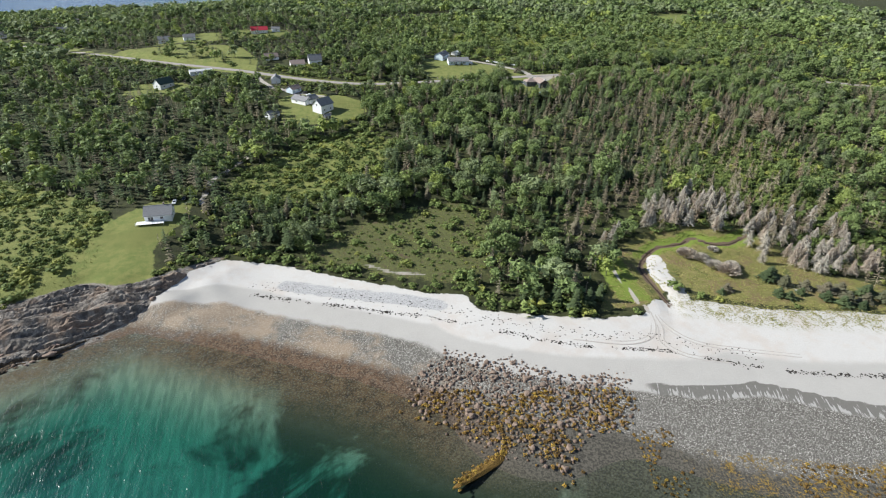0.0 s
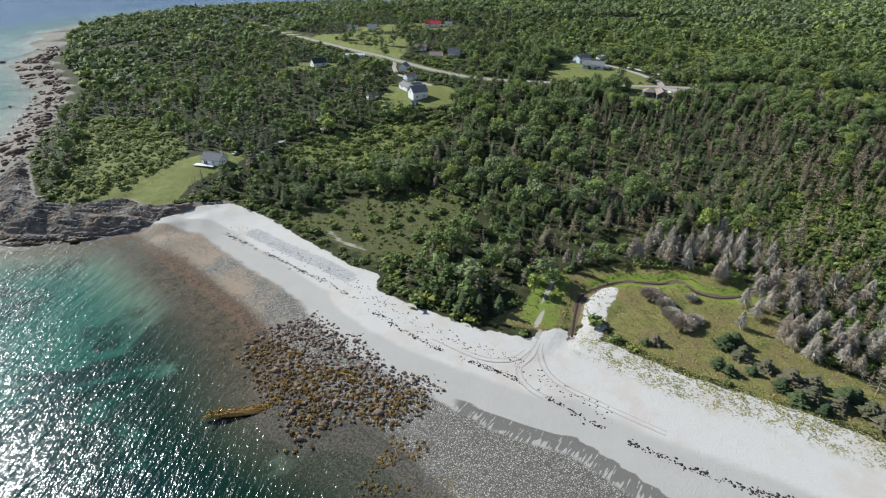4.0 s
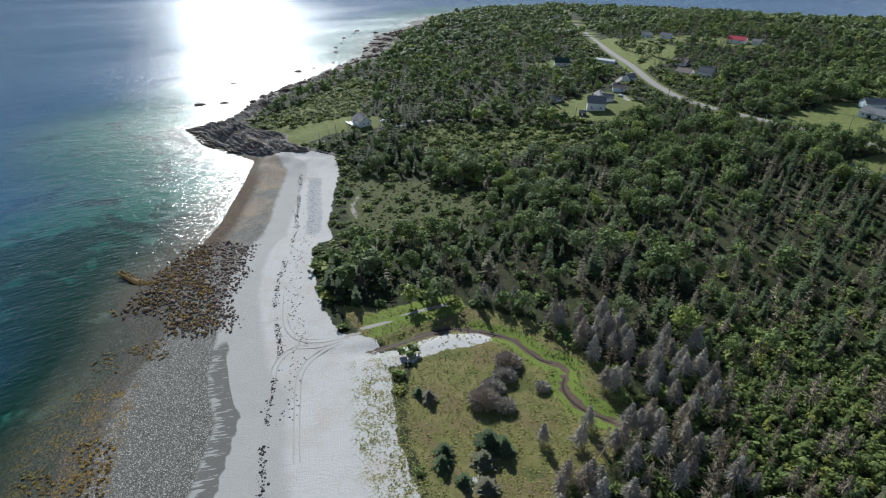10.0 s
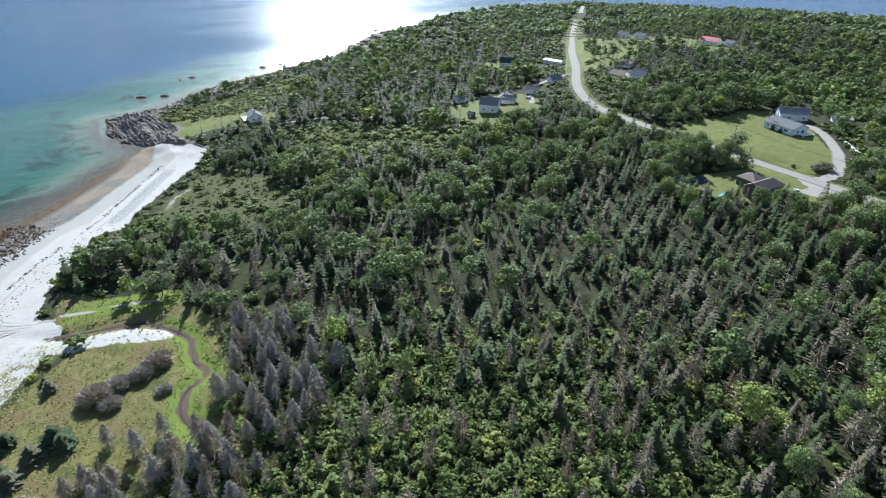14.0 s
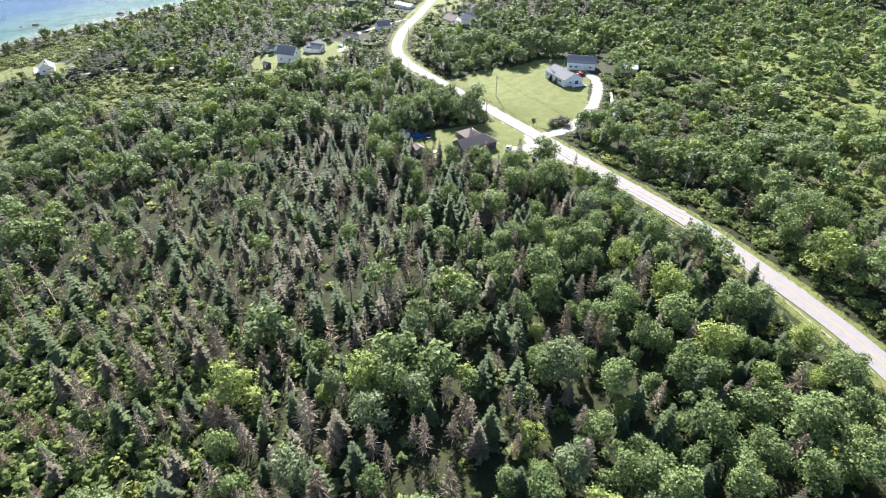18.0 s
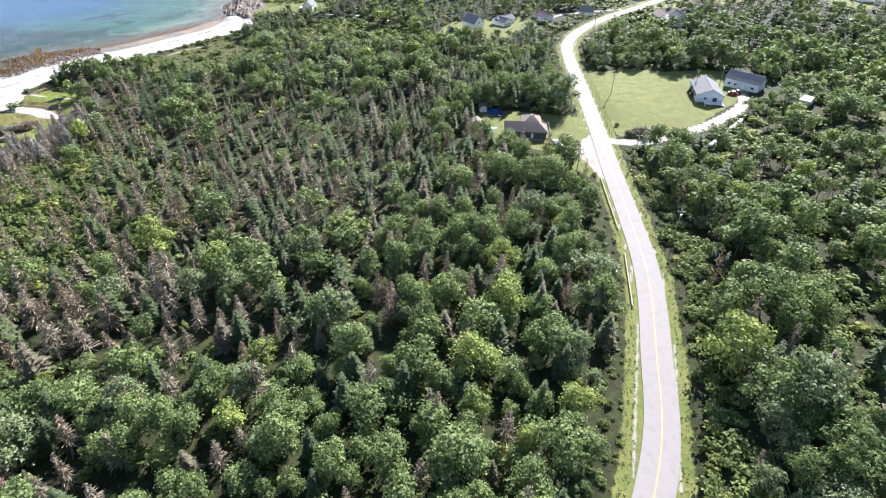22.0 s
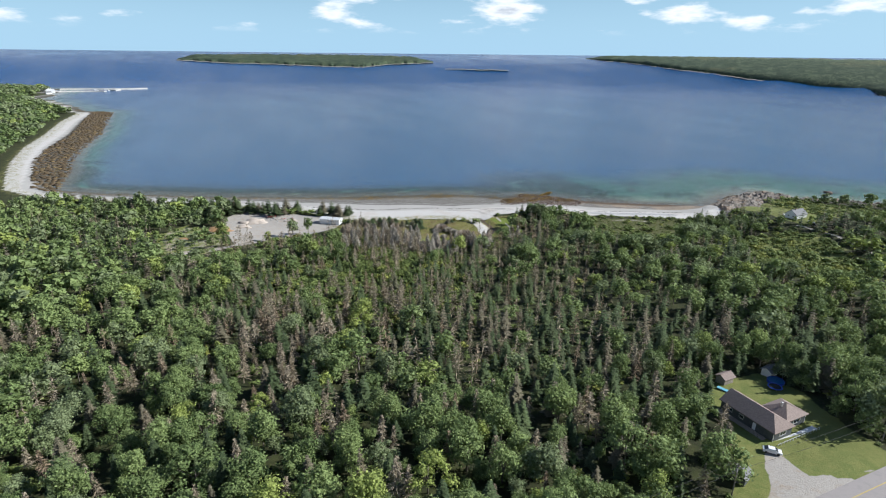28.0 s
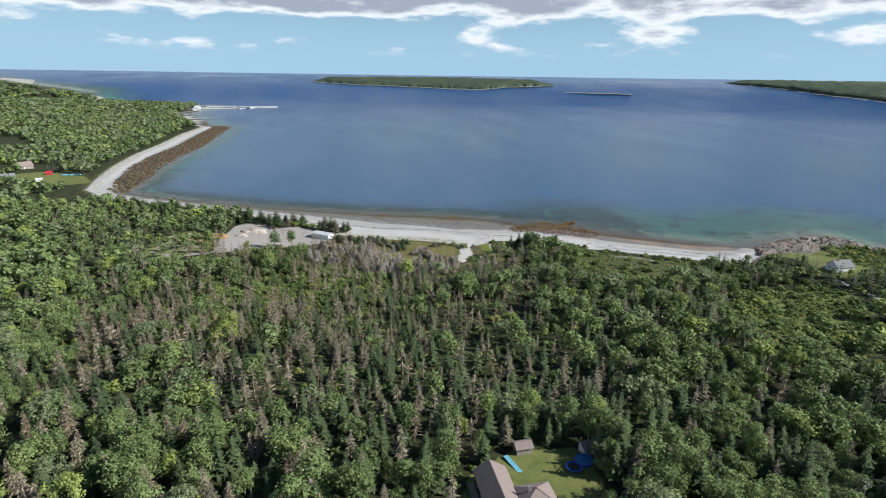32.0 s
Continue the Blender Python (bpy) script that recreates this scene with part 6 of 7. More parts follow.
rock_shelf(-236, 118, -82, 232, 0.75)
LEDGES = []
for s in range(7):
    v, f = boulder(s + 560, 0.45)
    r = np.random.default_rng(s)
    v = v * (1 + 0.16 * np.sign(np.sin(v @ r.normal(0, 3, 3)))[:, None]) + r.normal(0, 0.07, v.shape)
    mesh = tree_mesh("rock_slab", (v, f), ROCK)
    mesh.polygons.foreach_set("use_smooth", np.zeros(len(f), bool))
    LEDGES.append(mesh)
hx, hy = jitter_grid(-225, 128, -92, 212, 5.0)
ok = (signed(hx, hy, COAST) > -2) & (signed(hx, hy, GREEN) < 0) & (rocky(hx, hy) > 0.6)
for x, y in zip(hx[ok], hy[ok]):
    s = float(np.clip(rng.lognormal(-0.4, 0.5), 0.35, 1.6))
    rock = new("rock_slab", LEDGES[rng.integers(0, 7)])
    rock.matrix_world = pose(x, y, h1(x, y) + 0.35 + 0.7 * float(strata(np.array([x]), np.array([y]))[0]), rng.uniform(-10, 16), rng.uniform(-14, 14), 28 + rng.normal(0, 16)) @ Matrix.Diagonal((s * 1.5, s * 0.85, s, 1))
    tagged(rock, "loose slab of grey rock lying on the bedrock shelf", "rock", "loose slabs of the headland")
rx, ry = jitter_grid(-640, 130, -92, 480, 3.2)
sdh, dvh = signed(rx, ry, COAST), signed(rx, ry, GREEN)
ok = (sdh > -5) & (dvh < 1) & (rocky(rx, ry) > 0.5) & (rng.uniform(0, 1, rx.shape) < np.where(rx < -230, 0.7, 0.22))
rx, ry = rx[ok], ry[ok]
size = np.clip(rng.lognormal(0.1, 0.6, rx.shape), 0.4, 4.5) * np.where(rx < -230, 1.0, 0.45)
scatter("shore_rocks", stones, np.stack([rx, ry, flat_height(rx, ry) + 0.1], 1), size * 0.8, size, rng.uniform(0, 1, rx.shape), (ROCK, ROCK), "broken grey rocks along the outer coast", "rocks")
ox, oy = rng.uniform(-620, -180, 60), rng.uniform(140, 470, 60)
sdo = signed(ox, oy, COAST)
ok = (sdo < -6) & (sdo > -60)
size = rng.uniform(1.5, 5, 60)
scatter("skerries", stones, np.stack([ox, oy, np.full(60, -0.3)], 1)[ok], size[ok] * 0.6, size[ok], rng.uniform(0, 1, int(ok.sum())), (ROCK, ROCK), "small dark rocks standing out of the sea", "rocks")
fx2, fy2 = jitter_grid(450, -760, 720, 30, 4.6)
sdf, dvf = signed(fx2, fy2, COAST), signed(fx2, fy2, GREEN)
ok = (sdf > -8) & (sdf < 32) & (dvf < -20)
fx2, fy2 = fx2[ok], fy2[ok]
size = rng.uniform(1.5, 4.0, fx2.shape)
scatter("tidal_rocks", stones, np.stack([fx2, fy2, np.maximum(flat_height(fx2, fy2), -0.3)], 1), size * 0.3, size, rng.uniform(0, 1, fx2.shape), (BROWN_WEED, ROCK), "brown weed-covered tidal rocks along the bay", "rocks")

# the dark wrack line of dried seaweed
WRACK = [(-70, 193), (-35, 185), (-15, 180), (6, 175), (36, 164), (58, 158), (80, 156), (98, 151), (116, 146), (132, 143), (150, 142), (173, 141), (230, 122), (300, 92)]
wq = spline(WRACK, 0.5)
wq = wq[rng.integers(0, len(wq), 2600)] + rng.normal(0, 0.42, (2600, 2)) * (1 + np.abs(wob(np.arange(2600), np.arange(2600), 0.7))[:, None])
wq = wq[wob(wq[:, 0], wq[:, 1], 0.23, 2) + wob(wq[:, 0], wq[:, 1], 0.9, 1) * 0.6 > -0.35]
size = np.clip(rng.lognormal(-1.55, 0.5, len(wq)), 0.08, 0.6)
scatter("wrack", stones, np.stack([wq[:, 0], wq[:, 1], flat_height(wq[:, 0], wq[:, 1]) + 0.02], 1), size * 0.25, size, rng.uniform(0, 1, len(wq)), (DARKWEED, DARKWEED), "dark line of dried seaweed along the beach", "seaweed")
wq2 = spline([(p[0] - 1.5, p[1] + 7) for p in WRACK[:9]], 0.5)
wq2 = wq2[rng.integers(0, len(wq2), 420)] + rng.normal(0, 1.8, (420, 2))
scatter("wrack", stones, np.stack([wq2[:, 0], wq2[:, 1], flat_height(wq2[:, 0], wq2[:, 1]) + 0.01], 1), np.full(420, 0.08), rng.uniform(0.1, 0.4, 420), rng.uniform(0, 1, 420), (DARKWEED, DARKWEED), "scattered bits of dry seaweed on the sand", "seaweed")

# wheel ruts where the track comes down to the beach
RUT = plain("pressed_sand", (0.36, 0.335, 0.305), (0.43, 0.405, 0.375), 1.2, 0.95)
for line in ([(85, 178), (84, 170), (80, 163), (70, 160), (52, 163)], [(86.5, 178), (89, 168), (96, 160), (110, 156), (130, 152)], [(86, 177), (86, 168), (84, 160), (90, 153), (104, 150)]):
    for side in (-0.85, 0.85):
        rut = part("wheel_rut", ribbon(line, side, 0.5, 0.035), RUT)
        tagged(rut, "shallow wheel rut pressed into pale beach sand", "track", kind="structure")

# ---------------------------------------------------------------- marsh and dunes
CREEK_WATER = plain("creek_water", (0.035, 0.024, 0.016), (0.06, 0.042, 0.03), 0.6, 0.55, 0.15)
part("stream", ribbon(CREEK[2:], 0, 0.7, 0.05), CREEK_WATER)
tagged(bpy.data.objects["stream"], "shallow brown stream winding through the marsh", "stream", kind="structure")


def tuft_form(seed, blades=6):
    r = np.random.default_rng(seed)
    vs, fs = [], []
    for k in range(blades):
        a, lean = r.uniform(0, 6.283), r.uniform(0.25, 0.7)
        o = np.array([math.cos(a), math.sin(a), 0]) * 0.15
        s = np.array([-math.sin(a), math.cos(a), 0]) * 0.16
        vs.append(np.array([o - s, o + s, o * (1 + lean * 5) + (0, 0, r.uniform(0.6, 1.0))]))
        fs.append(np.array([(0, 1, 2)]) + 0)
    return join(list(zip(vs, fs)))


TUFTS = [(tuft_form(s), stick((0, 0, -0.1), (0, 0, 0.02), 0.01, 0.01)) for s in range(5)]
REED = foliage("marsh_grass", (0.230, 0.210, 0.075), (0.400, 0.360, 0.145), (0.220, 0.260, 0.065), 0.7, 0.7)
mx, my = jitter_grid(60, 168, 215, 250, 0.95)
dvm = signed(mx, my, GREEN)
inm = inside(mx, my, MARSH) & (seg_dist(mx, my, CREEK) > 2.6) & (seg_dist(mx, my, TRACK) > 1.4)
dune = (dvm > -13) & (dvm < 6) & (mx > 104) & (mx < 205) & (rng.uniform(0, 1, mx.shape) < 0.75 * smooth(dvm + 5 * wob(mx, my, 0.35, 1), -11, 5))
sandy = inside(mx, my, [(146, 188), (160, 182), (158, 194), (150, 200)]) | (seg_dist(mx, my, [(103, 178), (106, 192), (102, 206), (103, 218)]) < 4.5)
ok = ((inm & (rng.uniform(0, 1, mx.shape) < 0.6)) | dune) & (~sandy | (rng.uniform(0, 1, mx.shape) < 0.2))
mx, my = mx[ok], my[ok]
size = rng.uniform(0.7, 1.35, mx.shape)
scatter("marsh_grass", TUFTS, np.stack([mx, my, flat_height(mx, my)], 1), size * rng.uniform(0.12, 0.32, mx.shape), size * 1.1, rng.uniform(0, 1, mx.shape), (REED, REED), "yellow green marsh and dune grass in tufts", "grass")
vx, vy = jitter_grid(-160, 170, 260, 570, 1.25)
rd = seg_dist(vx, vy, ROAD)
ok = ((rd > 4.0) & (rd < 7.0) & (signed(vx, vy, APRON) < -1.5) & ~inside(vx, vy, LAWNS[2])) | (inside(vx, vy, HEATH) & (rng.uniform(0, 1, vx.shape) < 0.5)) | (inside(vx, vy, HEAD) & (rng.uniform(0, 1, vx.shape) < 0.35))
vx, vy = vx[ok & (seg_dist(vx, vy, DRIVE) > 3) & (seg_dist(vx, vy, HOUSE_DRIVE) > 5)], vy[ok & (seg_dist(vx, vy, DRIVE) > 3) & (seg_dist(vx, vy, HOUSE_DRIVE) > 5)]
size = rng.uniform(0.35, 0.8, vx.shape)
VERGE = foliage("verge_weeds", (0.155, 0.18, 0.048), (0.27, 0.28, 0.08), (0.23, 0.17, 0.09), 0.8, 0.75)
scatter("verge_weeds", TUFTS, np.stack([vx, vy, flat_height(vx, vy)], 1), size * 0.45, size * 1.1, rng.uniform(0, 1, vx.shape), (VERGE, VERGE), "rough weeds and heather on open ground and verges", "weeds")

# grey dead spruces round the marsh, the dead thickets and the small dark firs on the dune
BIG_SNAG = [snag(s + 700, 640, 0.32) for s in range(4)]
BIG_SNAG_MESH = [(tree_mesh("crown", c, PALETWIG), tree_mesh("trunk", w, PALETWIG)) for c, w in BIG_SNAG]


def thicket_form(seed, twigs=900):
    r = np.random.default_rng(seed)
    out = []
    for k in range(twigs):
        a, u = r.uniform(0, 6.283), math.sqrt(r.uniform(0, 1))
        tip = np.array([math.cos(a) * u, math.sin(a) * u, 0.15 + 0.75 * math.sqrt(1 - u * u * 0.95) * r.uniform(0.75, 1.05)])
        p = tip * (0.45, 0.45, 0.4)
        side = r.normal(0, 0.014, 3)
        mid = (p + tip) / 2 + r.normal(0, 0.03, 3)
        out.append((np.array([p, mid + side, tip, mid - side]), np.array([(0, 1, 2), (0, 2, 3)])))
    return join(out)


THICKET = [tree_mesh("branch_mass", thicket_form(s), PALETWIG) for s in range(3)]
for x, y, tall in ((83, 231, 7.5), (88, 234, 8), (92, 239, 8), (109, 247, 9.5), (113, 252, 9), (116, 259, 11), (122, 256, 10), (129, 257, 10), (135, 254, 9), (141, 260, 10), (147, 256, 8), (155, 254, 9), (141, 241, 8.5), (151, 228, 8), (155, 222, 9),
                   (160, 232, 9), (163, 212, 8.5), (168, 218, 9), (174, 223, 9), (170, 205, 8), (179, 212, 9), (184, 203, 8), (160, 240, 10), (167, 246, 9), (176, 236, 9), (150, 214, 7.5), (190, 214, 9), (196, 206, 8)):
    stand = base("dead_spruce", x, y, h1(x, y), rng.uniform(0, 360))
    stand.scale = (tall, tall, tall)
    tagged(stand, "grey dead spruce with a dense veil of bare twigs", "dead tree", "dead spruces round the marsh")
    crown, trunk = BIG_SNAG_MESH[rng.integers(0, 4)]
    new("crown", crown).parent = stand
    new("trunk", trunk).parent = stand
ex, ey = jitter_grid(96, 204, 206, 282, 5.4)
ok = inside(ex, ey, DEADWOOD) & (rng.uniform(0, 1, ex.shape) < 0.5)
for x, y in zip(ex[ok], ey[ok]):
    tall = rng.uniform(7, 10.5)
    stand = base("dead_spruce", x, y, h1(x, y), rng.uniform(0, 360))
    stand.scale = (tall, tall, tall)
    tagged(stand, "grey dead spruce with a dense veil of bare twigs", "dead tree", "dead spruces round the marsh")
    crown, trunk = BIG_SNAG_MESH[rng.integers(0, 4)]
    new("crown", crown).parent = stand
    new("trunk", trunk).parent = stand
for x, y, s, hgt in ((119, 221, 5.4, 4.2), (124, 217, 4.4, 3.8), (131, 206, 5.6, 5.0), (127, 211, 4.6, 3.6), (135, 211, 3.8, 3.2), (133, 225, 3.0, 2.4)):
    bush = base("dead_thicket", x, y, h1(x, y), rng.uniform(0, 360))
    bush.scale = (s, s, hgt)
    tagged(bush, "rounded grey thicket of bare dead branches", "dead bush", "dead thickets in the marsh")
    new("branch_mass", THICKET[rng.integers(0, 3)]).parent = bush
DUNE_FIR = [(tree_mesh("crown", c, SPRUCE), tree_mesh("trunk", w, BARK)) for c, w in [spruce(s + 730, 8, 8) for s in range(3)]]


def fir_tree(x, y, tall, wide, label, group):
    stand = base("spruce_tree", x, y, h1(x, y) - 0.1, rng.uniform(0, 360))
    stand.scale = (wide, wide, tall)
    tagged(stand, label, "tree", group)
    crown, trunk = DUNE_FIR[rng.integers(0, 3)]
    new("crown", crown).parent = stand
    new("trunk", trunk).parent = stand


for x, y, s in ((123, 192, 3.0), (120, 190, 2.2), (145, 200, 4.5), (148, 203, 4.0), (143, 188, 3.2), (146, 186, 3.0), (153, 189, 2.6), (161, 185, 3.4), (165, 181, 3.6), (169, 184, 3.8), (176, 183, 3.6), (150, 196, 4.0), (157, 193, 3.6), (164, 190, 4.2), (170, 190, 4.0), (178, 187, 4.4), (186, 180, 3.4), (190, 186, 4.2), (194, 181, 3.6), (172, 179, 2.8), (184, 184, 4.0), (181, 189, 3.6),
                (56, 179, 8.5), (62, 181, 7.5), (50, 182, 7.0), (44, 183, 6.0), (68, 186, 6.5), (38, 186, 6.5), (58, 190, 8.0)):
    fir_tree(x, y, s * 1.35, s * 3.6 if s < 5 else s * 1.5, "small dark green spruce on the sandy dune", "spruces on the dune")
for k, (x, y) in enumerate(spline([(405, 92), (350, 112), (310, 122), (272, 134), (245, 140), (215, 150), (192, 163)], 6.5)):
    for _ in range(rng.integers(1, 3)):
        s = rng.uniform(6.5, 12.0)
        fir_tree(x + rng.normal(0, 4), y + rng.normal(0, 4), s, s * rng.uniform(1.5, 2.1), "dark spruce in the row behind the beach", "spruces behind the beach")

# ---------------------------------------------------------------- yards, road furniture, vehicles
CAR_WHITE = plain("white_car_paint", (0.72, 0.74, 0.76), (0.80, 0.81, 0.82), 0.6, 0.25, 0.6)
CAR_BLACK = plain("black_car_paint", (0.012, 0.012, 0.014), (0.025, 0.025, 0.028), 0.6, 0.2, 0.6)
CAR_RED = plain("red_car_paint", (0.30, 0.02, 0.025), (0.38, 0.03, 0.035), 0.6, 0.25, 0.6)
TYRE = plain("tyre_rubber", (0.015, 0.015, 0.015), (0.03, 0.03, 0.03), 4, 0.9)
BLUE_PLASTIC = plain("blue_plastic", (0.02, 0.06, 0.36), (0.03, 0.09, 0.46), 1.5, 0.4)
POOL_WATER = plain("pool_water", (0.03, 0.12, 0.30), (0.05, 0.18, 0.36), 0.8, 0.08, 0.6)
BLACK_NET = plain("black_mesh", (0.012, 0.012, 0.014), (0.03, 0.03, 0.032), 3, 0.8)
PALE_BLUE = plain("pale_blue_cover", (0.12, 0.38, 0.50), (0.20, 0.48, 0.60), 1.0, 0.5)
RED_PAINT = plain("red_barn_paint", (0.42, 0.03, 0.03), (0.52, 0.05, 0.05), 1.0, 0.6)
CREAM_RAIL = plain("cream_weathered_timber", (0.46, 0.38, 0.27), (0.58, 0.49, 0.37), 1.5, 0.8)
CABLE = plain("cable_black", (0.02, 0.02, 0.02), (0.04, 0.04, 0.04), 2, 0.7)


def car(x, y, rot, paint, label, name="car"):
    ob = base(name, x, y, h1(x, y) + 0.02, rot)
    tagged(ob, label, "car", "parked cars")
    bm = bmesh.new()
    prof = [(-2.15, 0.35), (-2.2, 0.75), (-1.95, 0.92), (-1.2, 0.98), (-0.55, 1.45), (0.95, 1.5), (1.75, 1.02), (2.15, 0.95), (2.2, 0.5), (2.1, 0.32)]
    sides = []
    for yy, inset in ((-0.86, 0.0), (0.86, 0.0)):
        sides.append([bm.verts.new((px, yy * (0.82 if pz > 1.2 else 1.0), pz)) for px, pz in prof])
    a, b = sides
    bm.faces.new(a), bm.faces.new(b[::-1])
    for k in range(len(prof)):
        bm.faces.new((a[k], b[k], b[(k + 1) % len(prof)], a[(k + 1) % len(prof)]))
    bmesh.ops.recalc_face_normals(bm, faces=bm.faces[:])
    bmesh.ops.bevel(bm, geom=bm.edges[:], offset=0.05, segments=1, affect="EDGES")
    part("body", bm, paint, ob)
    for nm, pts in (("windscreen", [(-1.19, -0.76, 1.02), (-1.19, 0.76, 1.02), (-0.60, 0.66, 1.43), (-0.60, -0.66, 1.43)]), ("rear_window", [(1.74, 0.76, 1.06), (1.74, -0.76, 1.06), (1.0, -0.66, 1.49), (1.0, 0.66, 1.49)])):
        bm = bmesh.new()
        off = Vector((-0.03 if nm == "windscreen" else 0.03, 0, 0.03))
        low = [bm.verts.new(Vector(p) - off * 0.5) for p in pts]
        top = [bm.verts.new(Vector(p) + off) for p in pts]
        bm.faces.new(top), bm.faces.new(low[::-1])
        for k in range(4):
            bm.faces.new((low[k], low[(k + 1) % 4], top[(k + 1) % 4], top[k]))
        part(nm, bm, GLASS, ob)
    for s in (-1, 1):
        side = boxed("side_window", (-0.7, -0.012, 1.03, 1.15, 0.012, 1.38), GLASS, ob)
        side.matrix_local = pose(0, s * 0.79, 0, s * 12, 0, 0)
        for wx in (-1.35, 1.35):
            bm = bmesh.new()
            bmesh.ops.create_cone(bm, cap_ends=True, segments=14, radius1=0.33, radius2=0.33, depth=0.22)
            wheel = part("wheel", bm, TYRE, ob)
            wheel.matrix_local = pose(wx, s * 0.78, 0.33, 90, 0, 0)
        lamp = boxed("headlight", (-2.22, s * 0.62 - 0.16, 0.68, -2.14, s * 0.62 + 0.16, 0.82), PAINT, ob)
        boxed("tail_light", (2.14, s * 0.68 - 0.12, 0.72, 2.215, s * 0.68 + 0.12, 0.9), CAR_RED, ob)
    return ob


car(102, 475.5, -35, CAR_WHITE, "white hatchback parked at the end of the gravel drive")
car(36, 558.5, 20, CAR_BLACK, "black pickup parked by the garage", "pickup")
car(31, 545.5, 70, CAR_RED, "red car parked between house and garage")
car(28.5, 547.5, 60, CAR_BLACK, "dark car parked between house and garage")
car(-124, 261, 100, CAR_WHITE, "white car parked behind the cottage")
car(-121, 266, 100, CAR_BLACK, "dark car parked behind the cottage")
car(-86, 432, 30, CAR_WHITE, "white car parked on the grass by the bungalow")
car(-90, 438, 30, CAR_BLACK, "dark car parked on the grass by the bungalow")

# trampoline and paddling pool behind the dark bungalow
tz = h1(75, 447)
tramp = base("trampoline", 76.0, 448.0, tz)
tagged(tramp, "round blue trampoline with a black mat", "trampoline")
bm = bmesh.new()
bmesh.ops.create_cone(bm, cap_ends=True, segments=28, radius1=1.75, radius2=1.75, depth=0.04)
part("mat", bm, BLACK_NET, tramp).matrix_local = pose(0, 0, 0.78)
bm = bmesh.new()
for k in range(28):
    a0, a1 = k * 2 * math.pi / 28, (k + 1) * 2 * math.pi / 28
    v = [bm.verts.new((rr * math.cos(a), rr * math.sin(a), zz)) for zz in (0.76, 0.86) for a, rr in ((a0, 1.7), (a1, 1.7), (a1, 2.15), (a0, 2.15))]
    for f in ((4, 5, 6, 7), (3, 2, 1, 0), (0, 1, 5, 4), (2, 3, 7, 6)):
        bm.faces.new([v[i] for i in f])
part("rim_pad", bm, BLUE_PLASTIC, tramp, "blue padded rim")
for k in range(6):
    a = k * math.pi / 3
    bm = bmesh.new()
    tube(bm, [(2.0 * math.cos(a), 2.0 * math.sin(a), 0), (2.0 * math.cos(a), 2.0 * math.sin(a), 0.78)], [0.03, 0.03])
    part("leg", bm, METAL, tramp)
pool = base("paddling_pool", 72.6, 444.6, h1(72.6, 444.6))
tagged(pool, "round blue above-ground pool on the back lawn", "pool")
bm = bmesh.new()
for k in range(28):
    a0, a1 = k * 2 * math.pi / 28, (k + 1) * 2 * math.pi / 28
    v = [bm.verts.new((rr * math.cos(a), rr * math.sin(a), zz)) for zz in (0.0, 0.8) for a, rr in ((a0, 2.35), (a1, 2.35), (a1, 2.5), (a0, 2.5))]
    for f in ((4, 5, 6, 7), (3, 2, 1, 0), (0, 1, 5, 4), (2, 3, 7, 6)):
        bm.faces.new([v[i] for i in f])
part("wall", bm, BLUE_PLASTIC, pool)
bm = bmesh.new()
bmesh.ops.create_cone(bm, cap_ends=True, segments=28, radius1=2.34, radius2=2.34, depth=0.05)
part("water_surface", bm, POOL_WATER, pool).matrix_local = pose(0, 0, 0.66)
slide = boxed("water_slide", (-0.7, -4.0, 0.05, 0.7, 4.0, 0.28), PALE_BLUE, None, "", 0.08)
slide.matrix_world = pose(91.5, 447.5, h1(91.5, 447.5), 0, 0, 28)
tagged(slide, "long pale blue water slide sheet lying on grass", "water slide")

# dark bushes where the drive meets the road, and the two conifers against the blue wall
BUSH_MESH = [tree_mesh("leaf_mass", shrub(s + 800, 420, 0.075)[0], SPRUCE) for s in range(3)]
for n, (x, y, w, hgt) in enumerate(((85.5, 508.0, 5.6, 3.8), (86.2, 502.8, 3.8, 2.6), (82.6, 505.2, 3.6, 2.6), (77.5, 497.5, 1.6, 1.6))):
    bush = base("bush", x, y, h1(x, y) - 0.2, n * 70)
    bush.scale = (w, w, hgt)
    tagged(bush, "dense dark green bush beside the drive", "bush", "bushes by the drive")
    new("leaf_mass", BUSH_MESH[n % 3]).parent = bush
for x, y in ((31.5, 527.6), (36.5, 528.1)):
    fir_tree(x, y, 4.2, 5.5, "narrow dark conifer standing against the blue wall", "conifers by the blue bungalow")

# the white wrapped row beside the drive
for k in range(13):
    t = k / 12
    x, y = 62.1 + 26 * t, 545.5 - 13 * t
    bale = boxed("wrapped_bale", (-1.25, -0.75, 0, 1.25, 0.75, 1.1), PAINT, None, "", 0.3)
    bale.matrix_world = pose(x, y, h1(x, y) - 0.02, 0, 0, -27 + rng.normal(0, 3))
    tagged(bale, "white plastic-wrapped bale in a row beside the drive", "bale", "wrapped bales in a row")


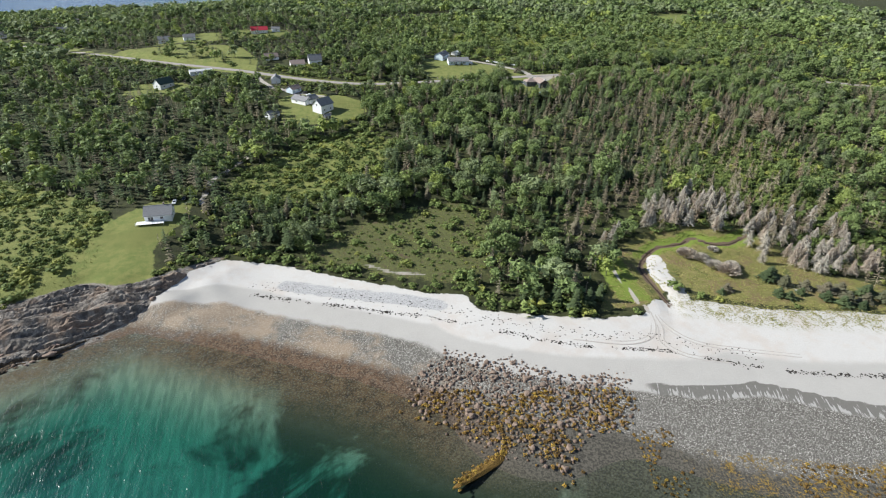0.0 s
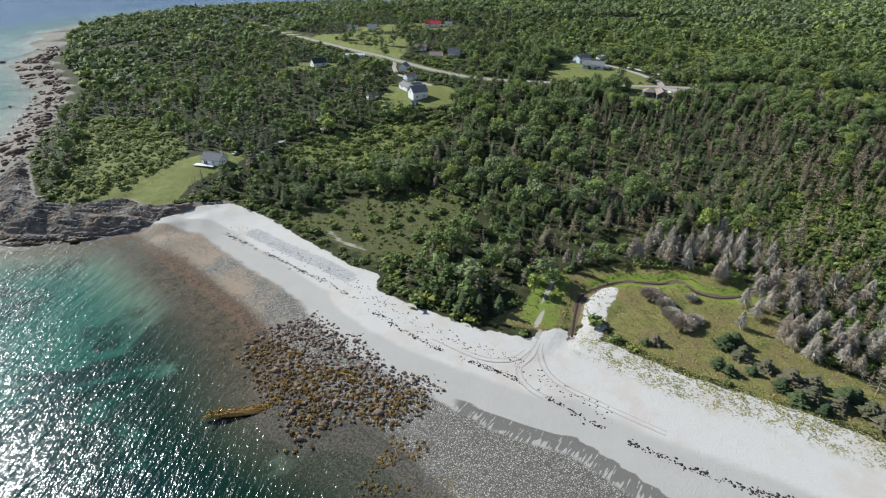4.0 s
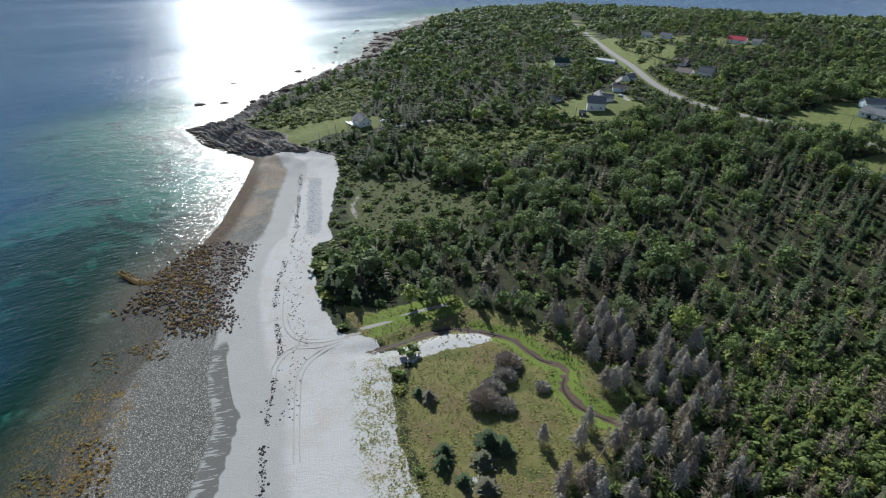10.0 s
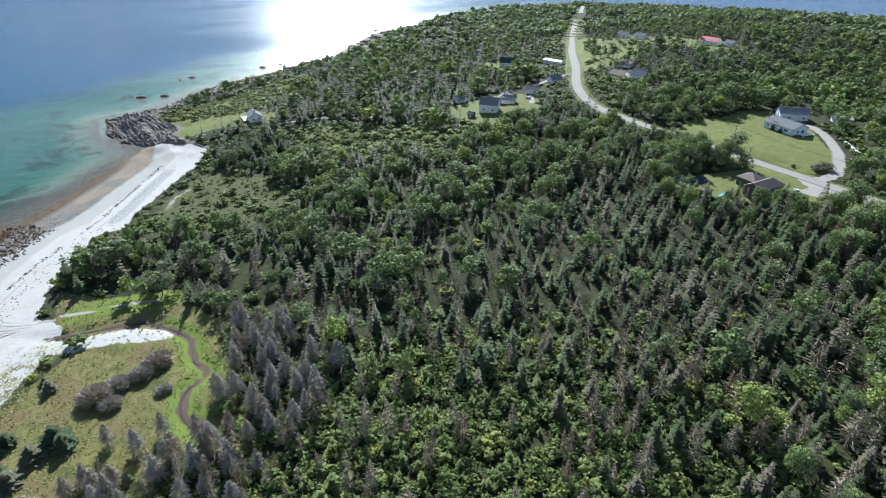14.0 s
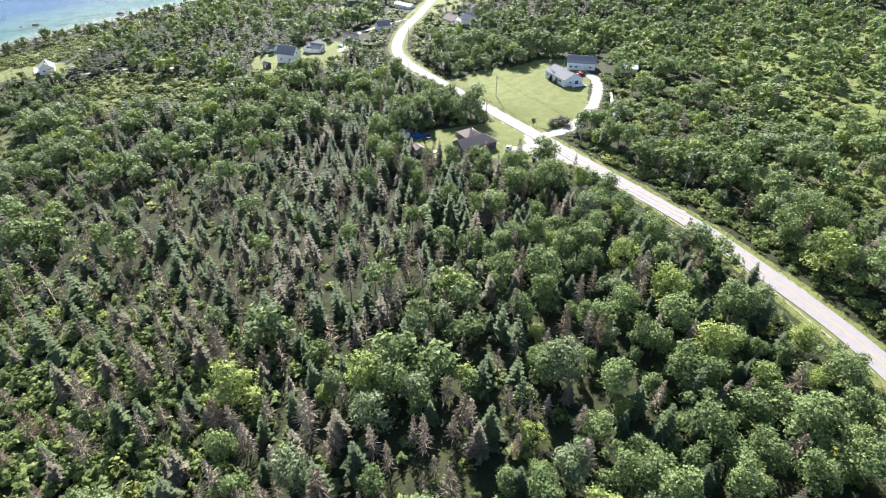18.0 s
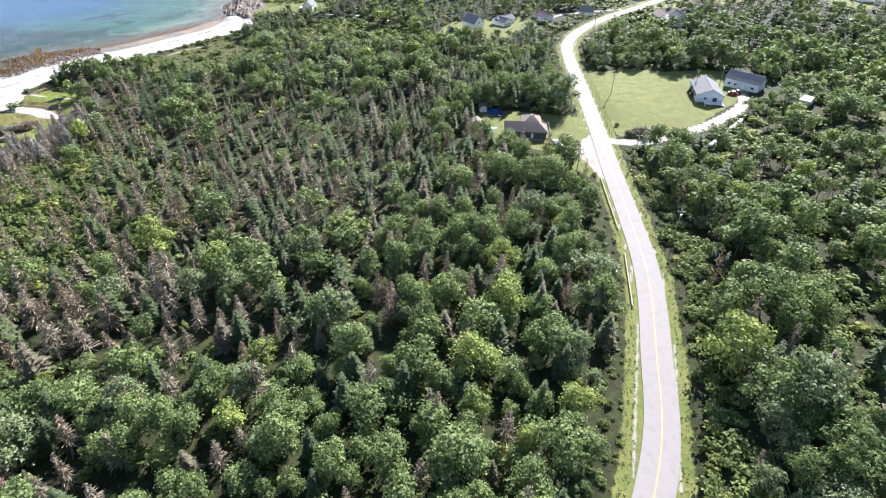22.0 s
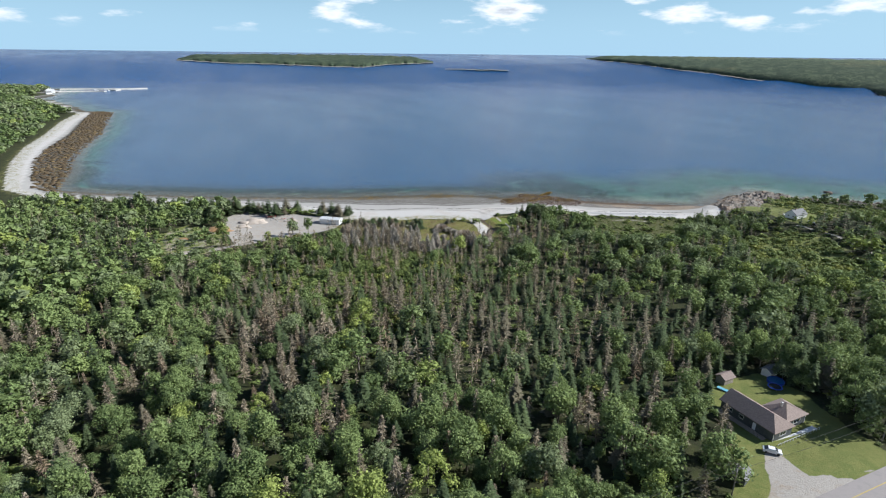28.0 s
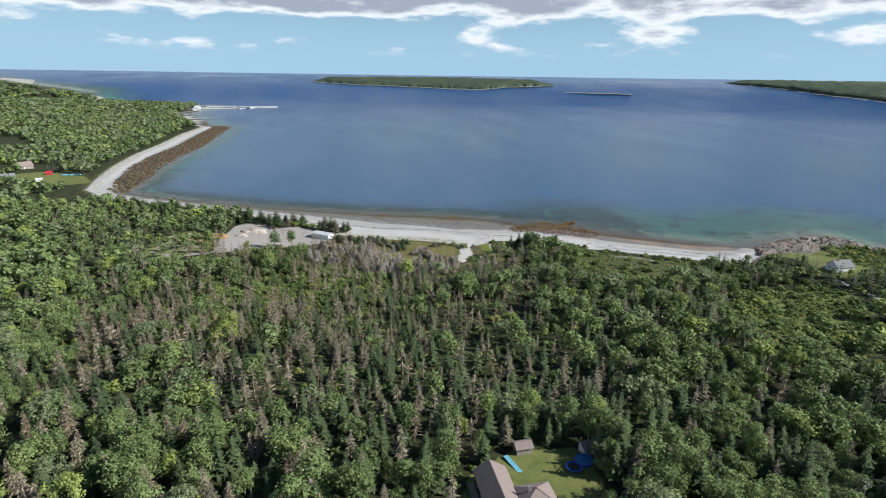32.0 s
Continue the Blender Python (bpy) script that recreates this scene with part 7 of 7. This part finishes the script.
def rail_fence(x0, y0, x1, y1):
    n = int(math.hypot(x1 - x0, y1 - y0) / 3.2)
    ob = base("guard_rail", x0, y0, h1(x0, y0), math.degrees(math.atan2(y1 - y0, x1 - x0)))
    tagged(ob, "low cream timber guard rail beside the road", "guard rail", "guard rails")
    length = math.hypot(x1 - x0, y1 - y0)
    drop = h1(x1, y1) - h1(x0, y0)
    for k in range(n + 1):
        u = k / n
        boxed("post", (u * length - 0.1, -0.1, -0.4 + drop * u, u * length + 0.1, 0.1, 0.62 + drop * u), CREAM_RAIL, ob)
    bm = bmesh.new()
    tube(bm, [(-0.3, 0.12, 0.5), (length / 2, 0.12, 0.5 + drop / 2), (length + 0.3, 0.12, 0.5 + drop)], [0.16, 0.16, 0.16], 6)
    part("rail", bm, CREAM_RAIL, ob)


rail_fence(192, 506.6, 170, 504.0)
rail_fence(157, 501.6, 127, 494.6)
log = base("timber_rail", 128, 490, h1(128, 490), 60)
tagged(log, "short cream timber rail lying on the verge", "timber rail")
bm = bmesh.new()
tube(bm, [(-1.8, 0, 0.3), (1.8, 0, 0.35)], [0.14, 0.14], 6)
part("beam", bm, CREAM_RAIL, log)
for u in (-1.5, 1.5):
    boxed("block", (u - 0.15, -0.15, 0, u + 0.15, 0.15, 0.2), CREAM_RAIL, log)


def utility_pole(x, y, rot, tall=10.0):
    ob = base("utility_pole", x, y, h1(x, y), rot)
    tagged(ob, "weathered wooden utility pole beside the road", "utility pole", "utility poles")
    bm = bmesh.new()
    tube(bm, [(0, 0, -0.5), (0, 0, tall)], [0.17, 0.11], 8)
    part("shaft", bm, POLE_WOOD, ob)
    boxed("crossarm", (-0.06, -1.15, tall - 0.75, 0.06, 1.15, tall - 0.6), POLE_WOOD, ob)
    for s in (-1.05, -0.45, 0.45, 1.05):
        boxed("insulator", (-0.05, s - 0.05, tall - 0.6, 0.05, s + 0.05, tall - 0.4), PAINT, ob)
    boxed("transformer", (-0.45, -0.22, tall - 2.2, -0.13, 0.22, tall - 1.3), METAL, ob)
    return ob


def strung(line, tall=10.0, offsets=(-1.05, 0.45, 1.05)):
    """Poles along a line with sagging wires between them."""
    q = points(line)
    tops = []
    for n, (x, y) in enumerate(q):
        d = q[min(n + 1, len(q) - 1)] - q[max(n - 1, 0)]
        a = math.atan2(d[1], d[0])
        utility_pole(x, y, math.degrees(a), tall)
        tops.append((Vector((x, y, h1(x, y) + tall - 0.4)), Vector((-math.sin(a), math.cos(a), 0))))
    for (p, u), (r, w) in zip(tops, tops[1:]):
        for off in offsets:
            a, b = p + u * off, r + w * off
            bm = bmesh.new()
            pts = []
            for k in range(9):
                t = k / 8
                c = a.lerp(b, t)
                c.z -= 4 * 0.9 * t * (1 - t)
                pts.append(c)
            tube(bm, pts, [0.022] * 9, 3)
            ob = part("power_line", bm, CABLE)
            tagged(ob, "thin dark power line sagging between poles", "power line", "power lines")


strung([(262, 532), (210, 526), (158, 517), (107, 505), (42, 493), (-18, 482), (-75, 476)])
strung([(189, 501), (122, 486), (70, 477.5), (12, 460), (-60, 452)], 9.0, (-1.05, 1.05))
strung([(-62, 375), (-108, 345)], 8.5, (-0.45, 0.45))
utility_pole(25, 530, 20, 9.0)
utility_pole(20, 541, 20, 10.0)

# ---------------------------------------------------------------- the beach house, the sand pit and the bay
bh = house("white beach house with a low pale roof on the dune", 207, 176, -25, 15, 6.5, 2.9, 3.5, WHITE_WALL, LIGHT_ROOF, [(0, -5, 0.8, 2.2, 1.6), (0, -1.5, 0.8, 2.2, 1.6), (0, 4.5, 0.8, 2.2, 1.6), (3, 0, 1, 1.4, 1.2)], (0, 2), name="beach_house", z=h1(207, 174) + 0.6)
deck(205, 171.6, -25, 15, 2.6, h1(207, 174) + 0.6, plain("red_stained_wood", (0.28, 0.10, 0.06), (0.38, 0.15, 0.09), 2.0, 0.7), "red stained wooden deck facing the beach")
PILE = plain("sand_pile", (0.38, 0.32, 0.27), (0.50, 0.435, 0.375), 0.5, 0.95, 0.2, 0, 0.5)


def heap(x, y, r, hgt, mat, label, name="sand_heap"):
    k = np.random.default_rng(int(x * 7 + y))
    v, f = join([(ICO1[0] * (1 + k.normal(0, 0.1, (len(ICO1[0]), 1))) * (w * r, w * r * 0.8, w * hgt) + (dx * r, dy * r, 0), ICO1[1]) for w, dx, dy in ((1.0, 0, 0), (0.6, 0.8, 0.3), (0.55, -0.7, 0.45), (0.5, 0.2, -0.7))])
    v[:, 2] += k.normal(0, 0.12, len(v)) * hgt
    ob = new(name, tree_mesh(name, (v, f), mat))
    ob.location = (x, y, h1(x, y) - 0.15 * hgt)
    tagged(ob, label, "heap", "heaps in the sand pit")


for x, y, r, hgt in ((262, 163, 8, 3.0), (268, 178, 5, 1.6), (236, 164, 4, 1.0)):
    heap(x, y, r, hgt, PILE, "pale heap of sand and gravel in the pit")
for x, y, r, hgt in ((283, 186, 8, 2.2), (292, 206, 9, 1.8)):
    heap(x, y, r, hgt, plain("orange_soil", (0.30, 0.17, 0.08), (0.38, 0.24, 0.12), 0.5, 0.95), "low heap of orange soil", "soil_heap")
for k in range(26):
    x, y = 245 + rng.normal(0, 7), 158 + rng.normal(0, 4)
    beam = boxed("scrap_beam", (-1.5, -0.12, 0.0, 1.5, 0.12, 0.24), (WOOD, RED_PAINT, METAL)[k % 3])
    beam.matrix_world = pose(x, y, h1(x, y) + 1.2 * math.exp(-((x - 250) / 8) ** 2), 0, rng.normal(0, 8), rng.uniform(0, 180))
    tagged(beam, "scrap beam lying in the sand pit", "scrap", "scrap in the sand pit")

# houses round the bay
house("large white house with a grey roof near the bay", 655, -176, 20, 17, 9, 4.6, 7.6, WHITE_WALL, GREY_ROOF, [(2, -5, 1, 1.4, 1.3), (2, 0, 1, 1.4, 1.3), (2, 5, 1, 1.4, 1.3), (3, 0, 3.4, 1.2, 1.2)], (2, 2.5))
house("brown house with a steep brown roof", 630, -80, 60, 15, 10, 4.0, 8.0, WOOD, BROWN_ROOF, [(2, -3, 1, 1.4, 1.3), (3, 0, 1, 1.4, 1.3)], (2, 2))
house("white garage with a grey roof beside a dry lawn", 592, -6, 40, 14, 9, 3.4, 6.0, WHITE_WALL, GREY_ROOF, [(3, 0, 1, 1.4, 1.2), (2, 2, 1, 1.2, 1.1)], (2, -3), name="garage")
house("small white shed on a dry lawn", 562, -12, 30, 6, 4, 2.2, 3.4, WHITE_WALL, LIGHT_ROOF, [(2, 0, 1, 0.8, 0.8)], name="shed")
house("small red shed on a dry lawn", 580, -52, 30, 6, 5, 2.4, 4.0, RED_PAINT, RED_ROOF, [(2, 1, 1, 0.8, 0.8)], name="shed")
for k in range(3):
    tarp = boxed("covered_stack", (-2.6, -1.6, 0, 2.6, 1.6, 1.5), PALE_BLUE, None, "", 0.25)
    tarp.matrix_world = pose(550 + 6.5 * k, -58 + 2.2 * k, h1(550 + 6.5 * k, -58 + 2.2 * k), 0, 0, 18)
    tagged(tarp, "stack covered with a pale blue tarpaulin", "covered stack", "covered stacks")
house("pale blue house on the shore of the bay", 654, -413, 20, 13, 9, 3.4, 6.2, BLUE_WALL, BLUE_WALL, [(2, -3, 1, 1.4, 1.2), (2, 3, 1, 1.4, 1.2)], (2, 0))
for x, y in ((889, -436), (1000, -1190), (960, -1235), (1040, -1100), (905, -455), (1211, -1013), (760, -330)):
    house("small white house in woods near the bay", x, y, rng.uniform(0, 90), 13, 9, 3.6, 6.6, WHITE_WALL, GREY_ROOF, [(2, -3, 1, 1.4, 1.2), (2, 3, 1, 1.4, 1.2)], (2, 0))

# wharf and breakwater
CONCRETE = plain("pale_concrete", (0.40, 0.39, 0.37), (0.52, 0.51, 0.49), 0.4, 0.9)


def quay(name, label, line, width, top, mat):
    q = spline(line, 6.0)
    bm = bmesh.new()
    rings = []
    d = np.gradient(q, axis=0)
    d /= np.linalg.norm(d, axis=1, keepdims=True)
    for p, t in zip(q, d):
        n = np.array([-t[1], t[0]])
        j = rng.uniform(0.9, 1.1)
        w = width / 2 * j
        rings.append([bm.verts.new((*(p + n * s), z)) for s, z in ((-w - 3, -2), (-w, top * j), (w, top), (w + 3, -2))])
    for r, s in zip(rings, rings[1:]):
        for k in range(3):
            bm.faces.new((r[k], r[k + 1], s[k + 1], s[k]))
    bm.faces.new(rings[0]), bm.faces.new(rings[-1][::-1])
    bmesh.ops.recalc_face_normals(bm, faces=bm.faces[:])
    return tagged(part(name, bm, mat), label, "wharf")


quay("breakwater", "long pale rubble breakwater sheltering the wharf", [(1010, -1440), (940, -1450), (880, -1445), (820, -1450), (768, -1475)], 14, 3.6, CONCRETE)
quay("wharf", "low grey wharf running out from the shore", [(985, -1330), (930, -1345), (880, -1350), (850, -1345)], 12, 2.8, CONCRETE)
quay("jetty", "short rubble jetty closing the boat basin", [(850, -1450), (838, -1410), (842, -1385)], 16, 3.2, CONCRETE)
for x, y in ((990, -1320), (1010, -1350), (975, -1290)):
    house("white harbour shed with a pale roof", x, y, 20, 18, 10, 4.5, 7.0, WHITE_WALL, LIGHT_ROOF, [(2, 0, 1, 2, 1.4)], (2, 5), name="harbour_shed")


def boat(x, y, rot, length=12.0):
    ob = base("fishing_boat", x, y, 0.0, rot)
    tagged(ob, "white fishing boat with a small wheelhouse", "boat", "fishing boats")
    bm = bmesh.new()
    rings = []
    for u, w, z in ((-0.5, 0.8, 1.3), (-0.2, 1.0, 1.3), (0.15, 1.0, 1.5), (0.38, 0.6, 1.9), (0.5, 0.05, 2.2)):
        xx, ww = u * length, w * 2.0
        rings.append([bm.verts.new(p) for p in ((xx, -ww, z), (xx, -ww * 0.6, -0.5), (xx, ww * 0.6, -0.5), (xx, ww, z))])
    for r, s in zip(rings, rings[1:]):
        for k in range(4):
            bm.faces.new((r[k], r[(k + 1) % 4], s[(k + 1) % 4], s[k]))
    bm.faces.new(rings[0]), bm.faces.new(rings[-1][::-1])
    bmesh.ops.recalc_face_normals(bm, faces=bm.faces[:])
    part("hull", bm, PAINT, ob)
    boxed("wheelhouse", (0.6, -1.1, 1.35, 3.2, 1.1, 3.6), PAINT, ob, "", 0.1)
    boxed("window_band", (3.18, -0.9, 2.6, 3.24, 0.9, 3.2), GLASS, ob)
    return ob


for x, y, r in ((872, -1420, 10), (895, -1405, 20), (850, -1375, 95), (905, -1425, 5)):
    boat(x, y, r)
boat(760, -2050, 30, 16)

# the lighthouse on its rock
lighthouse = base("lighthouse", -749, 845, 2.0)
tagged(lighthouse, "white tapered lighthouse with a dark lantern", "lighthouse")
bm = bmesh.new()
tube(bm, [(0, 0, -1), (0, 0, 7), (0, 0, 14)], [3.2, 2.6, 2.0], 8)
part("tower", bm, PAINT, lighthouse)
bm = bmesh.new()
tube(bm, [(0, 0, 14), (0, 0, 14.4)], [2.9, 2.9], 8)
part("gallery", bm, RED_PAINT, lighthouse)
bm = bmesh.new()
tube(bm, [(0, 0, 14.4), (0, 0, 16.6)], [1.2, 1.2], 8)
part("lantern", bm, GLASS, lighthouse)
bm = bmesh.new()
tube(bm, [(0, 0, 16.6), (0, 0, 17.8)], [1.5, 0.1], 8)
part("cap", bm, RED_PAINT, lighthouse)
